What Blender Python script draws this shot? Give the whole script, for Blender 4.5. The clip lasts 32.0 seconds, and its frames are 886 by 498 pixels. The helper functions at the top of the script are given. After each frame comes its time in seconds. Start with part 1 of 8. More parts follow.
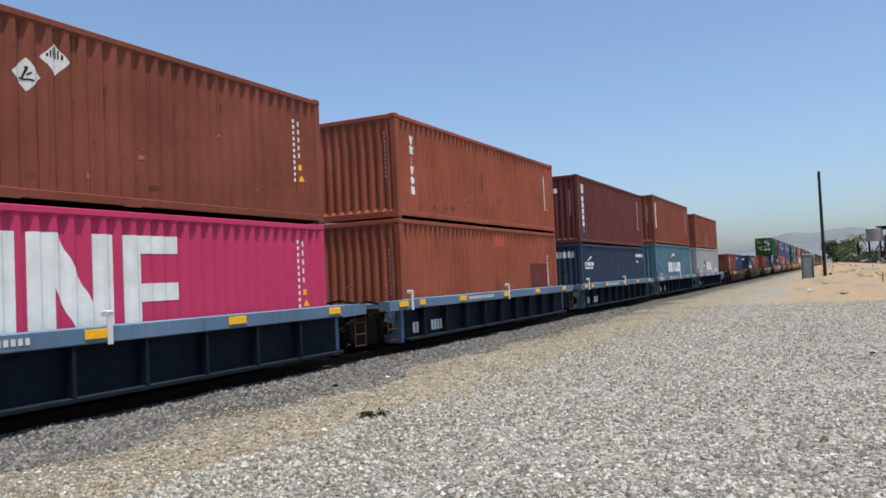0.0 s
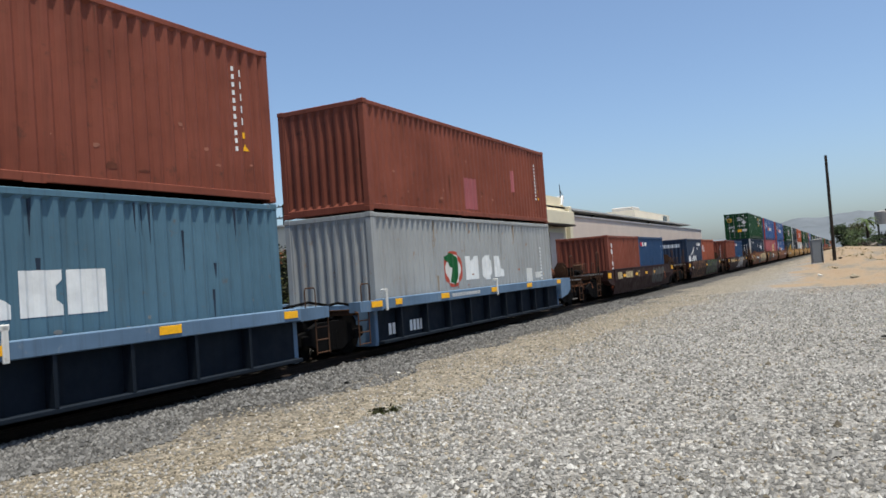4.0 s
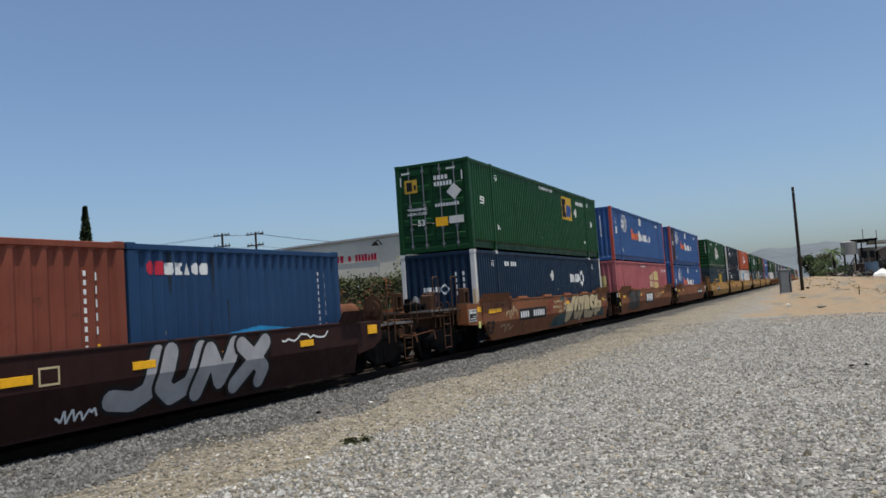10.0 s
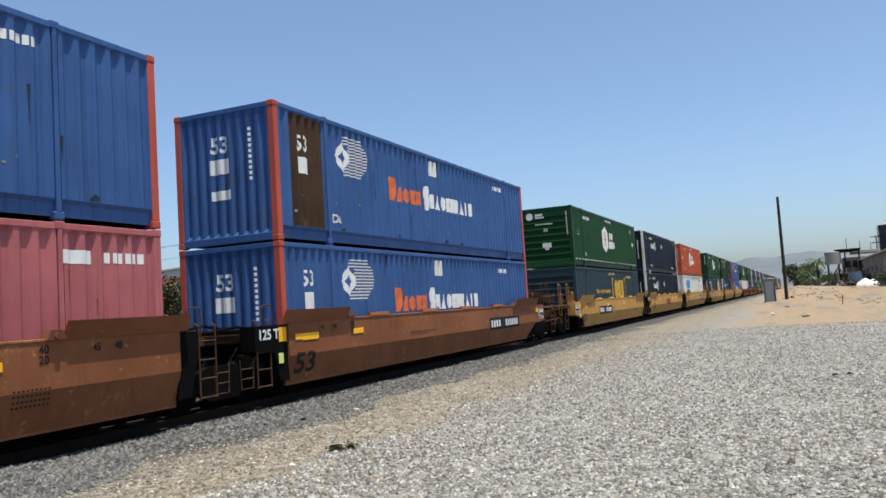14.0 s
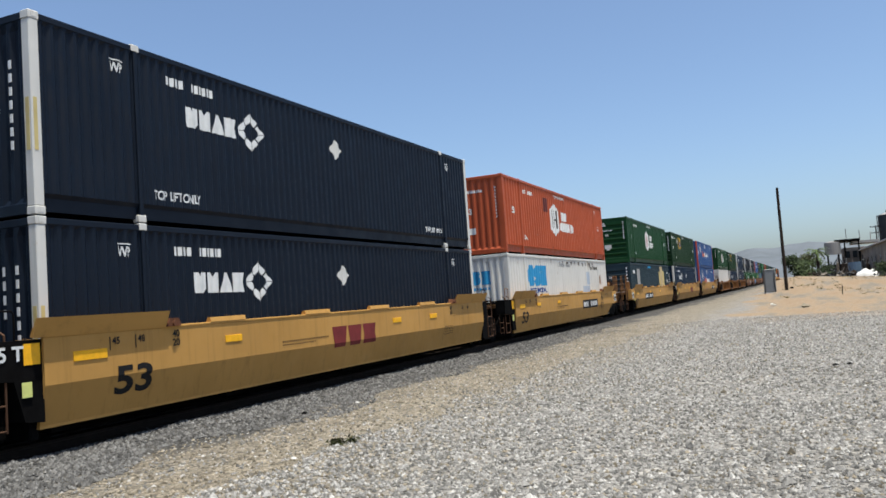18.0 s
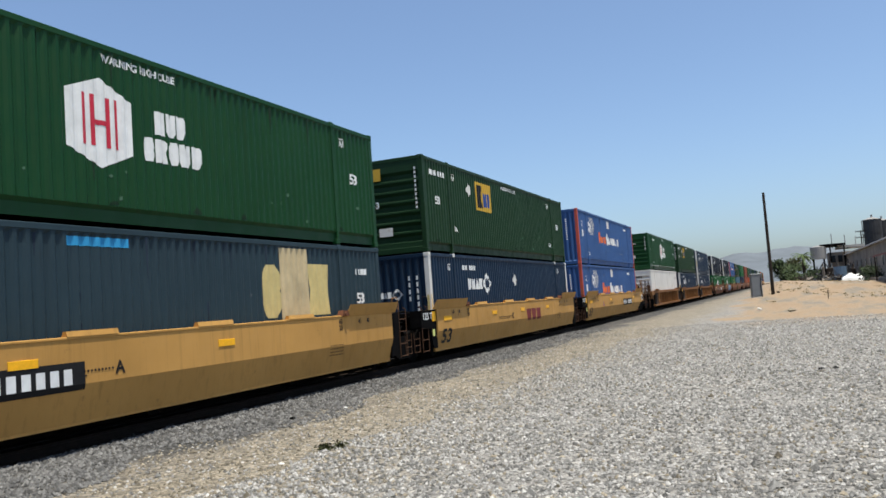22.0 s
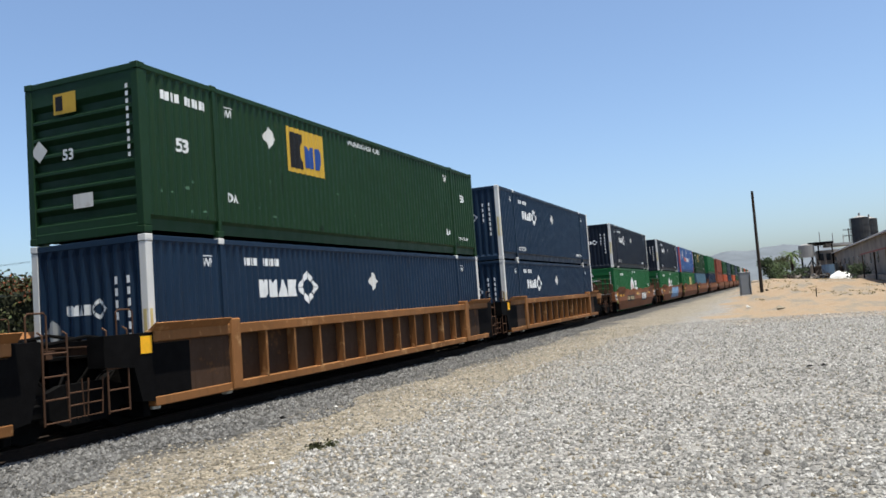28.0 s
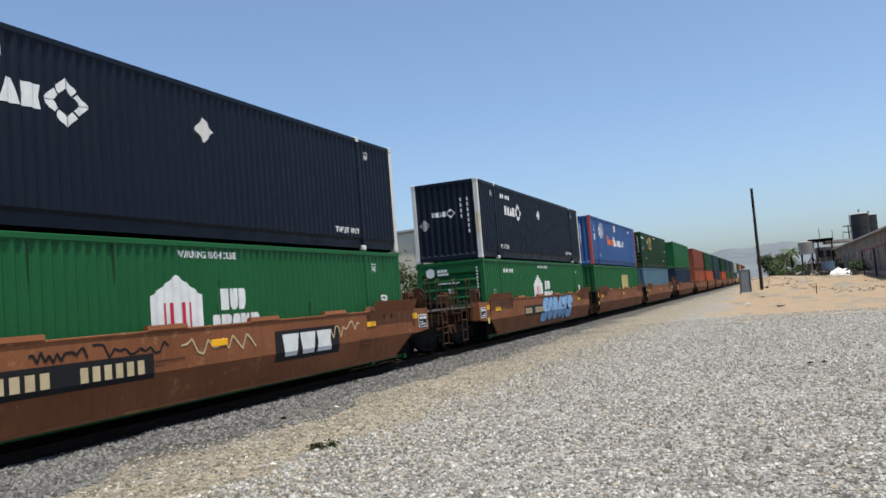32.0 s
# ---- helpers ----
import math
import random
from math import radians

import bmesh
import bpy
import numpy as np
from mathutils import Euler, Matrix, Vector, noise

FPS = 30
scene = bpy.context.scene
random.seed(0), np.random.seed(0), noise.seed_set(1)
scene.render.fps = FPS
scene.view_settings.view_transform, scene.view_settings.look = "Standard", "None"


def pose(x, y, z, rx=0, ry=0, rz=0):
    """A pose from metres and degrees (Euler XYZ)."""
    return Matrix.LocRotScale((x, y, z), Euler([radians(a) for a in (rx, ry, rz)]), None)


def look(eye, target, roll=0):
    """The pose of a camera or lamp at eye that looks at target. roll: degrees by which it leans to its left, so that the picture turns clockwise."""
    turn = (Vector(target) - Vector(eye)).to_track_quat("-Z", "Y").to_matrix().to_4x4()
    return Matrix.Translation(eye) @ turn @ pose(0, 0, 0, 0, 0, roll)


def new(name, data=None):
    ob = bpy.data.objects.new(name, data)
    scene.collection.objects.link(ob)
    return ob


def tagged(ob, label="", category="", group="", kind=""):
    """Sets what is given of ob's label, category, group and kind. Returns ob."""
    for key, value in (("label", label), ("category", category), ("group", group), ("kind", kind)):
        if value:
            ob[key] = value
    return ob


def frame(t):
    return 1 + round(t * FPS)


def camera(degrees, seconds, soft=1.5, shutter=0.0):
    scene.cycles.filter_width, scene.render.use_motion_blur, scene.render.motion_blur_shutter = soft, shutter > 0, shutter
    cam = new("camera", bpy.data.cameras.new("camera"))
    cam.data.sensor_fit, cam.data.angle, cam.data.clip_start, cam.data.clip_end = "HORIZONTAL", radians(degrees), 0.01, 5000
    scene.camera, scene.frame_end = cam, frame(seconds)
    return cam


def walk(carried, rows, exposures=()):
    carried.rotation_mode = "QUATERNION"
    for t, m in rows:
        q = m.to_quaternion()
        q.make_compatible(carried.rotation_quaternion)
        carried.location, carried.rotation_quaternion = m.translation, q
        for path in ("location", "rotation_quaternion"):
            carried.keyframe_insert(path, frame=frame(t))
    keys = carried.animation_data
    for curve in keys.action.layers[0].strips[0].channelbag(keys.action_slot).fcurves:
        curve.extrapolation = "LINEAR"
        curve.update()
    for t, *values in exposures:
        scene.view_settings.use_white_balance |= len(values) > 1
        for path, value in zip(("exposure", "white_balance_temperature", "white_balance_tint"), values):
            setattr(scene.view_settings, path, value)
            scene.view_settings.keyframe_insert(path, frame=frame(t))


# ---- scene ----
# ---- camera ----
cam = camera(57.75, 32.0, 1.6)
PATH = [
    (0, pose(0, 0, 1.6, 92.18, 2.62, 26.12)),
    (0.5, pose(0, 0, 1.6, 92.16, 2.50, 25.66)),
    (1, pose(0, 0, 1.6, 91.92, 2.49, 24.84)),
    (1.5, pose(0, 0, 1.6, 91.86, 2.95, 24.79)),
    (2, pose(0, 0, 1.6, 91.89, 3.16, 24.60)),
    (2.5, pose(0, 0, 1.6, 91.68, 2.87, 24.75)),
    (4.5, pose(0, 0, 1.6, 92.00, 4.16, 27.29)),
    (5, pose(0, 0, 1.6, 93.61, 2.63, 27.48)),
    (5.5, pose(0, 0, 1.6, 93.09, 2.46, 27.40)),
    (6, pose(0, 0, 1.6, 94.16, 2.31, 26.84)),
    (6.5, pose(0, 0, 1.6, 93.40, 2.85, 25.18)),
    (7, pose(0, 0, 1.6, 93.38, 2.87, 23.80)),
    (7.5, pose(0, 0, 1.6, 93.45, 3.03, 22.84)),
    (8, pose(0, 0, 1.6, 93.60, 3.41, 23.36)),
    (8.5, pose(0, 0, 1.6, 93.89, 3.95, 22.46)),
    (9, pose(0, 0, 1.6, 93.89, 4.22, 23.01)),
    (9.5, pose(0, 0, 1.6, 93.54, 4.05, 24.35)),
    (10, pose(0, 0, 1.6, 93.74, 3.98, 24.79)),
    (10.5, pose(0, 0, 1.6, 93.80, 3.50, 24.99)),
    (11, pose(0, 0, 1.6, 94.25, 3.44, 26.33)),
    (11.5, pose(0, 0, 1.6, 94.37, 3.61, 25.30)),
    (12, pose(0, 0, 1.6, 94.12, 3.72, 24.63)),
    (12.5, pose(0, 0, 1.6, 93.84, 3.72, 24.79)),
    (13, pose(0, 0, 1.6, 93.93, 3.58, 24.25)),
    (13.5, pose(0, 0, 1.6, 93.93, 3.84, 24.28)),
    (14, pose(0, 0, 1.6, 94.17, 3.64, 23.83)),
    (14.5, pose(0, 0, 1.6, 93.81, 3.80, 23.62)),
    (16.5, pose(0, 0, 1.6, 93.66, 4.59, 26.94)),
    (17, pose(0, 0, 1.6, 94.24, 4.09, 25.86)),
    (17.5, pose(0, 0, 1.6, 93.99, 3.31, 23.30)),
    (18, pose(0, 0, 1.6, 93.68, 4.04, 23.84)),
    (18.5, pose(0, 0, 1.6, 93.73, 4.07, 22.62)),
    (19, pose(0, 0, 1.6, 93.45, 4.14, 22.81)),
    (19.5, pose(0, 0, 1.6, 93.86, 4.23, 23.13)),
    (20, pose(0, 0, 1.6, 94.15, 4.13, 23.24)),
    (20.5, pose(0, 0, 1.6, 94.43, 4.05, 23.02)),
    (21, pose(0, 0, 1.6, 94.31, 3.98, 22.85)),
    (21.5, pose(0, 0, 1.6, 93.82, 3.75, 22.74)),
    (22, pose(0, 0, 1.6, 93.95, 4.10, 23.01)),
    (22.5, pose(0, 0, 1.6, 93.99, 3.97, 22.63)),
    (23, pose(0, 0, 1.6, 93.99, 4.08, 22.80)),
    (23.5, pose(0, 0, 1.6, 94.06, 4.17, 22.48)),
    (24, pose(0, 0, 1.6, 93.95, 4.74, 22.10)),
    (24.5, pose(0, 0, 1.6, 93.96, 5.12, 22.11)),
    (25, pose(0, 0, 1.6, 93.82, 5.31, 22.51)),
    (25.5, pose(0, 0, 1.6, 93.78, 5.04, 22.32)),
    (26, pose(0, 0, 1.6, 93.84, 4.81, 22.54)),
    (26.5, pose(0, 0, 1.6, 93.76, 4.68, 22.32)),
    (28.5, pose(0, 0, 1.6, 93.86, 4.02, 22.51)),
    (29, pose(0, 0, 1.6, 93.96, 4.29, 23.15)),
    (29.5, pose(0, 0, 1.6, 93.96, 4.79, 22.11)),
    (30, pose(0, 0, 1.6, 93.99, 4.67, 22.32)),
    (30.5, pose(0, 0, 1.6, 93.74, 4.31, 21.60)),
    (31, pose(0, 0, 1.6, 93.57, 4.64, 21.32)),
    (31.5, pose(0, 0, 1.6, 93.45, 4.79, 20.75)),
    (32, pose(0, 0, 1.6, 93.77, 4.63, 22.34)),
]
EXPOSURES = [(t, e, 6950, 6) for t, e in ((0, 0.49), (1, 0.53), (2, 0.56), (3, 0.51), (5, 0.31), (6, 0.17), (8, 0.11), (9, 0.03), (10, 0.11), (11, 0.41), (12, 0.63), (13, 0.56), (14, 0.56), (17, 0.61), (18, 0.51), (19, 0.29), (20, 0.17), (21, 0.21), (22, 0.53), (24, 0.56), (26, 0.39), (27.5, 0.61), (29, 0.71), (31, 0.56), (32, 0.53))]
walk(cam, PATH, EXPOSURES)

# ---- sky and sun ----
SUN_HEIGHT, SUN_TURN = 78.0, 113.0
world = bpy.data.worlds.new("sky")
scene.world = world
world.use_nodes = True
wn = world.node_tree.nodes
sky = wn.new("ShaderNodeTexSky")
sky.sky_type, sky.sun_disc = "NISHITA", False
sky.sun_elevation, sky.sun_rotation = radians(SUN_HEIGHT), radians(SUN_TURN)
sky.air_density, sky.dust_density, sky.ozone_density = 0.82, 2.1, 6.4
world.node_tree.links.new(sky.outputs[0], wn["Background"].inputs[0])
wn["Background"].inputs[1].default_value = 0.14
sun = new("sun", bpy.data.lights.new("sun", "SUN"))
sun.data.energy, sun.data.angle, sun.data.color = 4.8, radians(0.53), (1.0, 0.975, 0.94)
h, a = radians(SUN_HEIGHT), radians(SUN_TURN)
sun.matrix_world = look((40 * math.sin(a), 40 * math.cos(a), 40 * math.tan(h)), (0, 0, 0))
# ---- materials ----
def shader(name, base, rough=0.6, metal=0.0, spec=0.2):
    m = bpy.data.materials.new(name)
    m.use_nodes = True
    b = m.node_tree.nodes["Principled BSDF"]
    b.inputs["Base Color"].default_value = (*base, 1)
    b.inputs["Roughness"].default_value = rough
    b.inputs["Metallic"].default_value = metal
    b.inputs["Specular IOR Level"].default_value = spec
    return m, m.node_tree.nodes, m.node_tree.links, b


def node(nodes, kind, **inputs):
    n = nodes.new(kind)
    for k, v in inputs.items():
        n.inputs[k.replace("_", " ")].default_value = v
    return n


def ramp(nodes, links, fac, stops):
    r = nodes.new("ShaderNodeValToRGB")
    e = r.color_ramp.elements
    while len(e) < len(stops):
        e.new(0.5)
    for i, (p, c) in enumerate(stops):
        e[i].position = p
        e[i].color = (*c, 1) if len(c) == 3 else c
    links.new(fac, r.inputs["Fac"])
    return r


def mixc(nodes, links, fac, a, b, kind="MIX"):
    n = nodes.new("ShaderNodeMix")
    n.data_type, n.blend_type = "RGBA", kind
    for s, v in ((0, fac), (6, a), (7, b)):
        if hasattr(v, "is_output"):
            links.new(v, n.inputs[s])
        elif s == 0:
            n.inputs[s].default_value = v
        else:
            n.inputs[s].default_value = (*v, 1)
    return n.outputs[2]


def paint(name, base, rough=0.55, rust=0.35, rusty=(0.16, 0.06, 0.03), fade=0.12, streak=0.5, scale=1.0):
    """Sun-faded paint on steel: cloudy fading, streaks that run down, specks and blooms of rust."""
    m, n, l, b = shader(name, base, rough, spec=0.2)
    tc = n.new("ShaderNodeTexCoord")
    oi = n.new("ShaderNodeObjectInfo")
    off = n.new("ShaderNodeVectorMath")
    off.operation = "MULTIPLY_ADD"
    l.new(oi.outputs["Random"], off.inputs[0])
    off.inputs[1].default_value = (0, 37, 11)
    l.new(tc.outputs["Object"], off.inputs[2])
    cloud = node(n, "ShaderNodeTexNoise", Scale=0.55 * scale, Detail=5.0, Roughness=0.6)
    l.new(off.outputs[0], cloud.inputs["Vector"])
    pale = tuple(min(1, c * (1 + 1.5 * fade) + fade * 0.05) for c in base)
    deep = tuple(c * (1 - 1.6 * fade) for c in base)
    col = ramp(n, l, cloud.outputs["Fac"], [(0.3, deep), (0.72, pale)]).outputs[0]
    mp = n.new("ShaderNodeMapping")
    mp.inputs["Scale"].default_value = (9, 9, 0.35)
    l.new(off.outputs[0], mp.inputs["Vector"])
    run = node(n, "ShaderNodeTexNoise", Scale=1.0 * scale, Detail=4.0, Roughness=0.7)
    l.new(mp.outputs[0], run.inputs["Vector"])
    rf = ramp(n, l, run.outputs["Fac"], [(0.52, (0, 0, 0)), (0.75, (streak,) * 3)]).outputs[0]
    dirt = tuple(0.42 * c + 0.12 * r for c, r in zip(base, rusty))
    col = mixc(n, l, rf, col, dirt)
    spot = node(n, "ShaderNodeTexNoise", Scale=2.6 * scale, Detail=9.0, Roughness=0.72)
    l.new(off.outputs[0], spot.inputs["Vector"])
    sf = ramp(n, l, spot.outputs["Fac"], [(0.66 - 0.12 * rust, (0, 0, 0)), (0.70, (min(1, 2 * rust),) * 3)]).outputs[0]
    col = mixc(n, l, sf, col, rusty)
    chip = node(n, "ShaderNodeTexNoise", Scale=7.0 * scale, Detail=6.0, Roughness=0.8)
    l.new(off.outputs[0], chip.inputs["Vector"])
    cf = ramp(n, l, chip.outputs["Fac"], [(0.635 - 0.03 * rust, (0, 0, 0)), (0.67, (min(0.8, 1.6 * rust),) * 3)]).outputs[0]
    col = mixc(n, l, cf, col, tuple(0.4 * c + 0.8 * r for c, r in zip(base, rusty)))
    l.new(col, b.inputs["Base Color"])
    rr = ramp(n, l, spot.outputs["Fac"], [(0.35, (rough - 0.08,) * 3), (0.7, (min(1, rough + 0.22),) * 3)]).outputs[0]
    l.new(rr, b.inputs["Roughness"])
    dent = node(n, "ShaderNodeTexNoise", Scale=1.3, Detail=3.0)
    l.new(off.outputs[0], dent.inputs["Vector"])
    bump = node(n, "ShaderNodeBump", Strength=0.25, Distance=0.02)
    l.new(dent.outputs["Fac"], bump.inputs["Height"])
    l.new(bump.outputs[0], b.inputs["Normal"])
    return m


def plain(name, base, rough=0.7, metal=0.0, vary=0.25, scale=6.0, bump=0.15, island=False, spec=0.2):
    """A plain surface with cloudy variation and a fine grain."""
    m, n, l, b = shader(name, base, rough, metal, spec)
    tc = n.new("ShaderNodeTexCoord")
    a = node(n, "ShaderNodeTexNoise", Scale=scale, Detail=6.0, Roughness=0.65)
    l.new(tc.outputs["Object"], a.inputs["Vector"])
    lo = tuple(c * (1 - vary) for c in base)
    hi = tuple(min(1, c * (1 + vary)) for c in base)
    col = ramp(n, l, a.outputs["Fac"], [(0.3, lo), (0.7, hi)]).outputs[0]
    if island:
        g = n.new("ShaderNodeNewGeometry")
        v = ramp(n, l, g.outputs["Random Per Island"], [(0.0, (0.42,) * 3), (0.6, (1.0,) * 3), (1.0, (1.6,) * 3)]).outputs[0]
        col = mixc(n, l, 1.0, col, v, "MULTIPLY")
    l.new(col, b.inputs["Base Color"])
    if bump:
        f = node(n, "ShaderNodeTexNoise", Scale=scale * 7, Detail=4.0)
        l.new(tc.outputs["Object"], f.inputs["Vector"])
        bp = node(n, "ShaderNodeBump", Strength=bump, Distance=0.02)
        l.new(f.outputs["Fac"], bp.inputs["Height"])
        l.new(bp.outputs[0], b.inputs["Normal"])
    return m


def gravel_ground():
    """One sheet: dark track ballast with shade put into its colour, a tan dirt strip, pale crushed gravel, and bare tan
    soil.
    """
    m, n, l, b = shader("gravel_ground", (0.3, 0.29, 0.27), 0.95, spec=0.2)
    tc = n.new("ShaderNodeTexCoord")
    sx = n.new("ShaderNodeSeparateXYZ")
    l.new(tc.outputs["Object"], sx.inputs[0])
    wob = node(n, "ShaderNodeTexNoise", Scale=0.22, Detail=6.0, Roughness=0.62)
    l.new(tc.outputs["Object"], wob.inputs["Vector"])
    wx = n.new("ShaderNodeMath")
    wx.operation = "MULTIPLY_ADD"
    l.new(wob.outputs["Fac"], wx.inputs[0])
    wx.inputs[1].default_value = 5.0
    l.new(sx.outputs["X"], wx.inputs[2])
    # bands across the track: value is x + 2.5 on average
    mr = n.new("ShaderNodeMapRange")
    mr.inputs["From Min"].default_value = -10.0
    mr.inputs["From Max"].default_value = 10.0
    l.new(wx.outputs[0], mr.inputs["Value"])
    cells = node(n, "ShaderNodeTexVoronoi", Scale=26.0)
    l.new(tc.outputs["Object"], cells.inputs["Vector"])
    cells2 = node(n, "ShaderNodeTexVoronoi", Scale=15.0)
    l.new(tc.outputs["Object"], cells2.inputs["Vector"])
    # Track bed colour holds grease and the train's shade; gaps between ballast stones darkened.
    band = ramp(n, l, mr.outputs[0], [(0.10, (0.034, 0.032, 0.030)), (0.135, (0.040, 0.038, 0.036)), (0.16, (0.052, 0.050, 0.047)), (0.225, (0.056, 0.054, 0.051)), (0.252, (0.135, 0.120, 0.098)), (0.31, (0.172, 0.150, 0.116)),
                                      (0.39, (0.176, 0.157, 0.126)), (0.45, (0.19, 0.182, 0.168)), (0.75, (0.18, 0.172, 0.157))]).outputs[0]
    tone = ramp(n, l, cells.outputs["Color"], [(0.0, (0.26, 0.26, 0.27)), (0.45, (1.0, 1.0, 1.0)), (1.0, (1.75, 1.74, 1.7))]).outputs[0]
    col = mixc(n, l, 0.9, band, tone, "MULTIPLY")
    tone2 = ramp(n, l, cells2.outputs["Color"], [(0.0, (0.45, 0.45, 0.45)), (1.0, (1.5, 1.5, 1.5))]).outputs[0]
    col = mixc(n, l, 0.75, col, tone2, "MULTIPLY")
    cells3 = node(n, "ShaderNodeTexVoronoi", Scale=6.5)
    l.new(tc.outputs["Object"], cells3.inputs["Vector"])
    tone3 = ramp(n, l, cells3.outputs["Color"], [(0.0, (0.62, 0.62, 0.62)), (1.0, (1.36, 1.36, 1.36))]).outputs[0]
    col = mixc(n, l, 0.7, col, tone3, "MULTIPLY")
    pat = node(n, "ShaderNodeTexNoise", Scale=0.9, Detail=7.0, Roughness=0.7)
    l.new(tc.outputs["Object"], pat.inputs["Vector"])
    pf = ramp(n, l, pat.outputs["Fac"], [(0.56, (0, 0, 0)), (0.70, (0.5,) * 3)]).outputs[0]
    col = mixc(n, l, pf, col, (0.165, 0.135, 0.10))
    # bare soil far off to the side of the line
    soil = n.new("ShaderNodeMath")
    soil.operation = "MULTIPLY_ADD"
    l.new(sx.outputs["Y"], soil.inputs[0])
    soil.inputs[1].default_value = 0.020
    l.new(sx.outputs["X"], soil.inputs[2])
    sw = n.new("ShaderNodeMath")
    sw.operation = "MULTIPLY_ADD"
    l.new(wob.outputs["Fac"], sw.inputs[0])
    sw.inputs[1].default_value = 9.0
    l.new(soil.outputs[0], sw.inputs[2])
    far = n.new("ShaderNodeMapRange")
    far.inputs["From Min"].default_value = 33.0
    far.inputs["From Max"].default_value = 40.0
    l.new(sx.outputs["Y"], far.inputs["Value"])
    side = n.new("ShaderNodeMapRange")
    side.inputs["From Min"].default_value = 1.9
    side.inputs["From Max"].default_value = 3.2
    l.new(sw.outputs[0], side.inputs["Value"])
    both = n.new("ShaderNodeMath")
    both.operation = "MULTIPLY"
    l.new(far.outputs[0], both.inputs[0])
    l.new(side.outputs[0], both.inputs[1])
    smap = n.new("ShaderNodeMapping")
    smap.inputs["Scale"].default_value = (0.55, 0.10, 1.0)
    l.new(tc.outputs["Object"], smap.inputs["Vector"])
    worn = node(n, "ShaderNodeTexNoise", Scale=1.0, Detail=9.0, Roughness=0.68)
    l.new(smap.outputs[0], worn.inputs["Vector"])
    soilc = ramp(n, l, worn.outputs["Fac"], [(0.38, (0.225, 0.160, 0.102)), (0.50, (0.245, 0.182, 0.120)), (0.57, (0.185, 0.155, 0.118)), (0.66, (0.145, 0.132, 0.113))]).outputs[0]
    col = mixc(n, l, both.outputs[0], col, soilc)
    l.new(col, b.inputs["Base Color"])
    h = n.new("ShaderNodeMath")
    h.operation = "ADD"
    l.new(cells.outputs["Distance"], h.inputs[0])
    l.new(cells2.outputs["Distance"], h.inputs[1])
    bp = node(n, "ShaderNodeBump", Strength=0.8, Distance=0.02)
    bp.invert = True
    l.new(h.outputs[0], bp.inputs["Height"])
    l.new(bp.outputs[0], b.inputs["Normal"])
    return m


BROWN = paint("rust_brown_paint", (0.1861, 0.0484, 0.0277), 0.6, 0.62, (0.085, 0.035, 0.024), 0.14, 0.6)
ORANGE_BROWN = paint("orange_brown_paint", (0.2640, 0.0656, 0.0342), 0.6, 0.62, (0.12, 0.05, 0.03), 0.14, 0.6)
MAROON = paint("maroon_paint", (0.1082, 0.0259, 0.0234), 0.6, 0.5, (0.06, 0.024, 0.02), 0.12, 0.6)
PINK = paint("pink_paint", (0.4779, 0.0367, 0.11), 0.5, 0.05, (0.2, 0.1, 0.1), 0.03, 0.15)
WHITE = paint("white_paint", (0.5927, 0.5833, 0.5504), 0.5, 0.3, (0.28, 0.19, 0.12), 0.05, 0.35)
MARK = plain("white_marking", (0.6552, 0.6636, 0.6552), 0.6, 0, 0.12, 3, 0)
SLATE = paint("slate_blue_paint", (0.0207, 0.0352, 0.0641), 0.55, 0.2, (0.12, 0.06, 0.04), 0.06)
SKYBLUE = paint("mid_blue_paint", (0.0693, 0.1428, 0.1948), 0.55, 0.35, (0.13, 0.09, 0.06), 0.1, 0.6)
GREYBOX = paint("pale_grey_paint", (0.303, 0.3116, 0.3073), 0.55, 0.45, (0.26, 0.13, 0.06), 0.08, 0.7)
GREEN = paint("green_paint", (0.0029, 0.0421, 0.0102), 0.45, 0.08, (0.04, 0.06, 0.03), 0.04, 0.35)
DULLGREEN = paint("dull_green_paint", (0.0058, 0.03, 0.0086), 0.5, 0.12, (0.05, 0.05, 0.03), 0.04, 0.35)
FRESHGREEN = paint("bright_green_paint", (0.0066, 0.0883, 0.0259), 0.45, 0.06, (0.04, 0.06, 0.03), 0.04, 0.3)
NAVY = paint("navy_paint", (0.0037, 0.0177, 0.0413), 0.45, 0.12, (0.05, 0.04, 0.04), 0.06, 0.45)
DARKNAVY = paint("dark_navy_paint", (0.0018, 0.0063, 0.0155), 0.45, 0.08, (0.04, 0.03, 0.03), 0.04, 0.3)
BLUE = paint("blue_paint", (0.0299, 0.0857, 0.2331), 0.5, 0.5, (0.075, 0.075, 0.075), 0.10, 0.8)
TEALGREY = paint("teal_grey_paint", (0.0167, 0.0358, 0.0476), 0.5, 0.1, (0.06, 0.06, 0.06), 0.06, 0.4)
ROSE = paint("faded_rose_paint", (0.3447, 0.0995, 0.1074), 0.6, 0.12, (0.2, 0.08, 0.07), 0.14, 0.5)
ORANGE = paint("orange_paint", (0.3778, 0.0731, 0.0274), 0.5, 0.2, (0.2, 0.06, 0.03), 0.08, 0.35)
REDPOST = paint("red_post_paint", (0.4155, 0.0736, 0.0476), 0.5, 0.3, (0.15, 0.06, 0.04), 0.08)
DEEPBLUE = paint("deep_blue_paint", (0.013, 0.0467, 0.1143), 0.5, 0.25, (0.05, 0.05, 0.06), 0.06, 0.5)
CARBLUE = paint("car_light_blue_paint", (0.0966, 0.1596, 0.2394), 0.6, 0.45, (0.20, 0.22, 0.23), 0.12, 0.7)
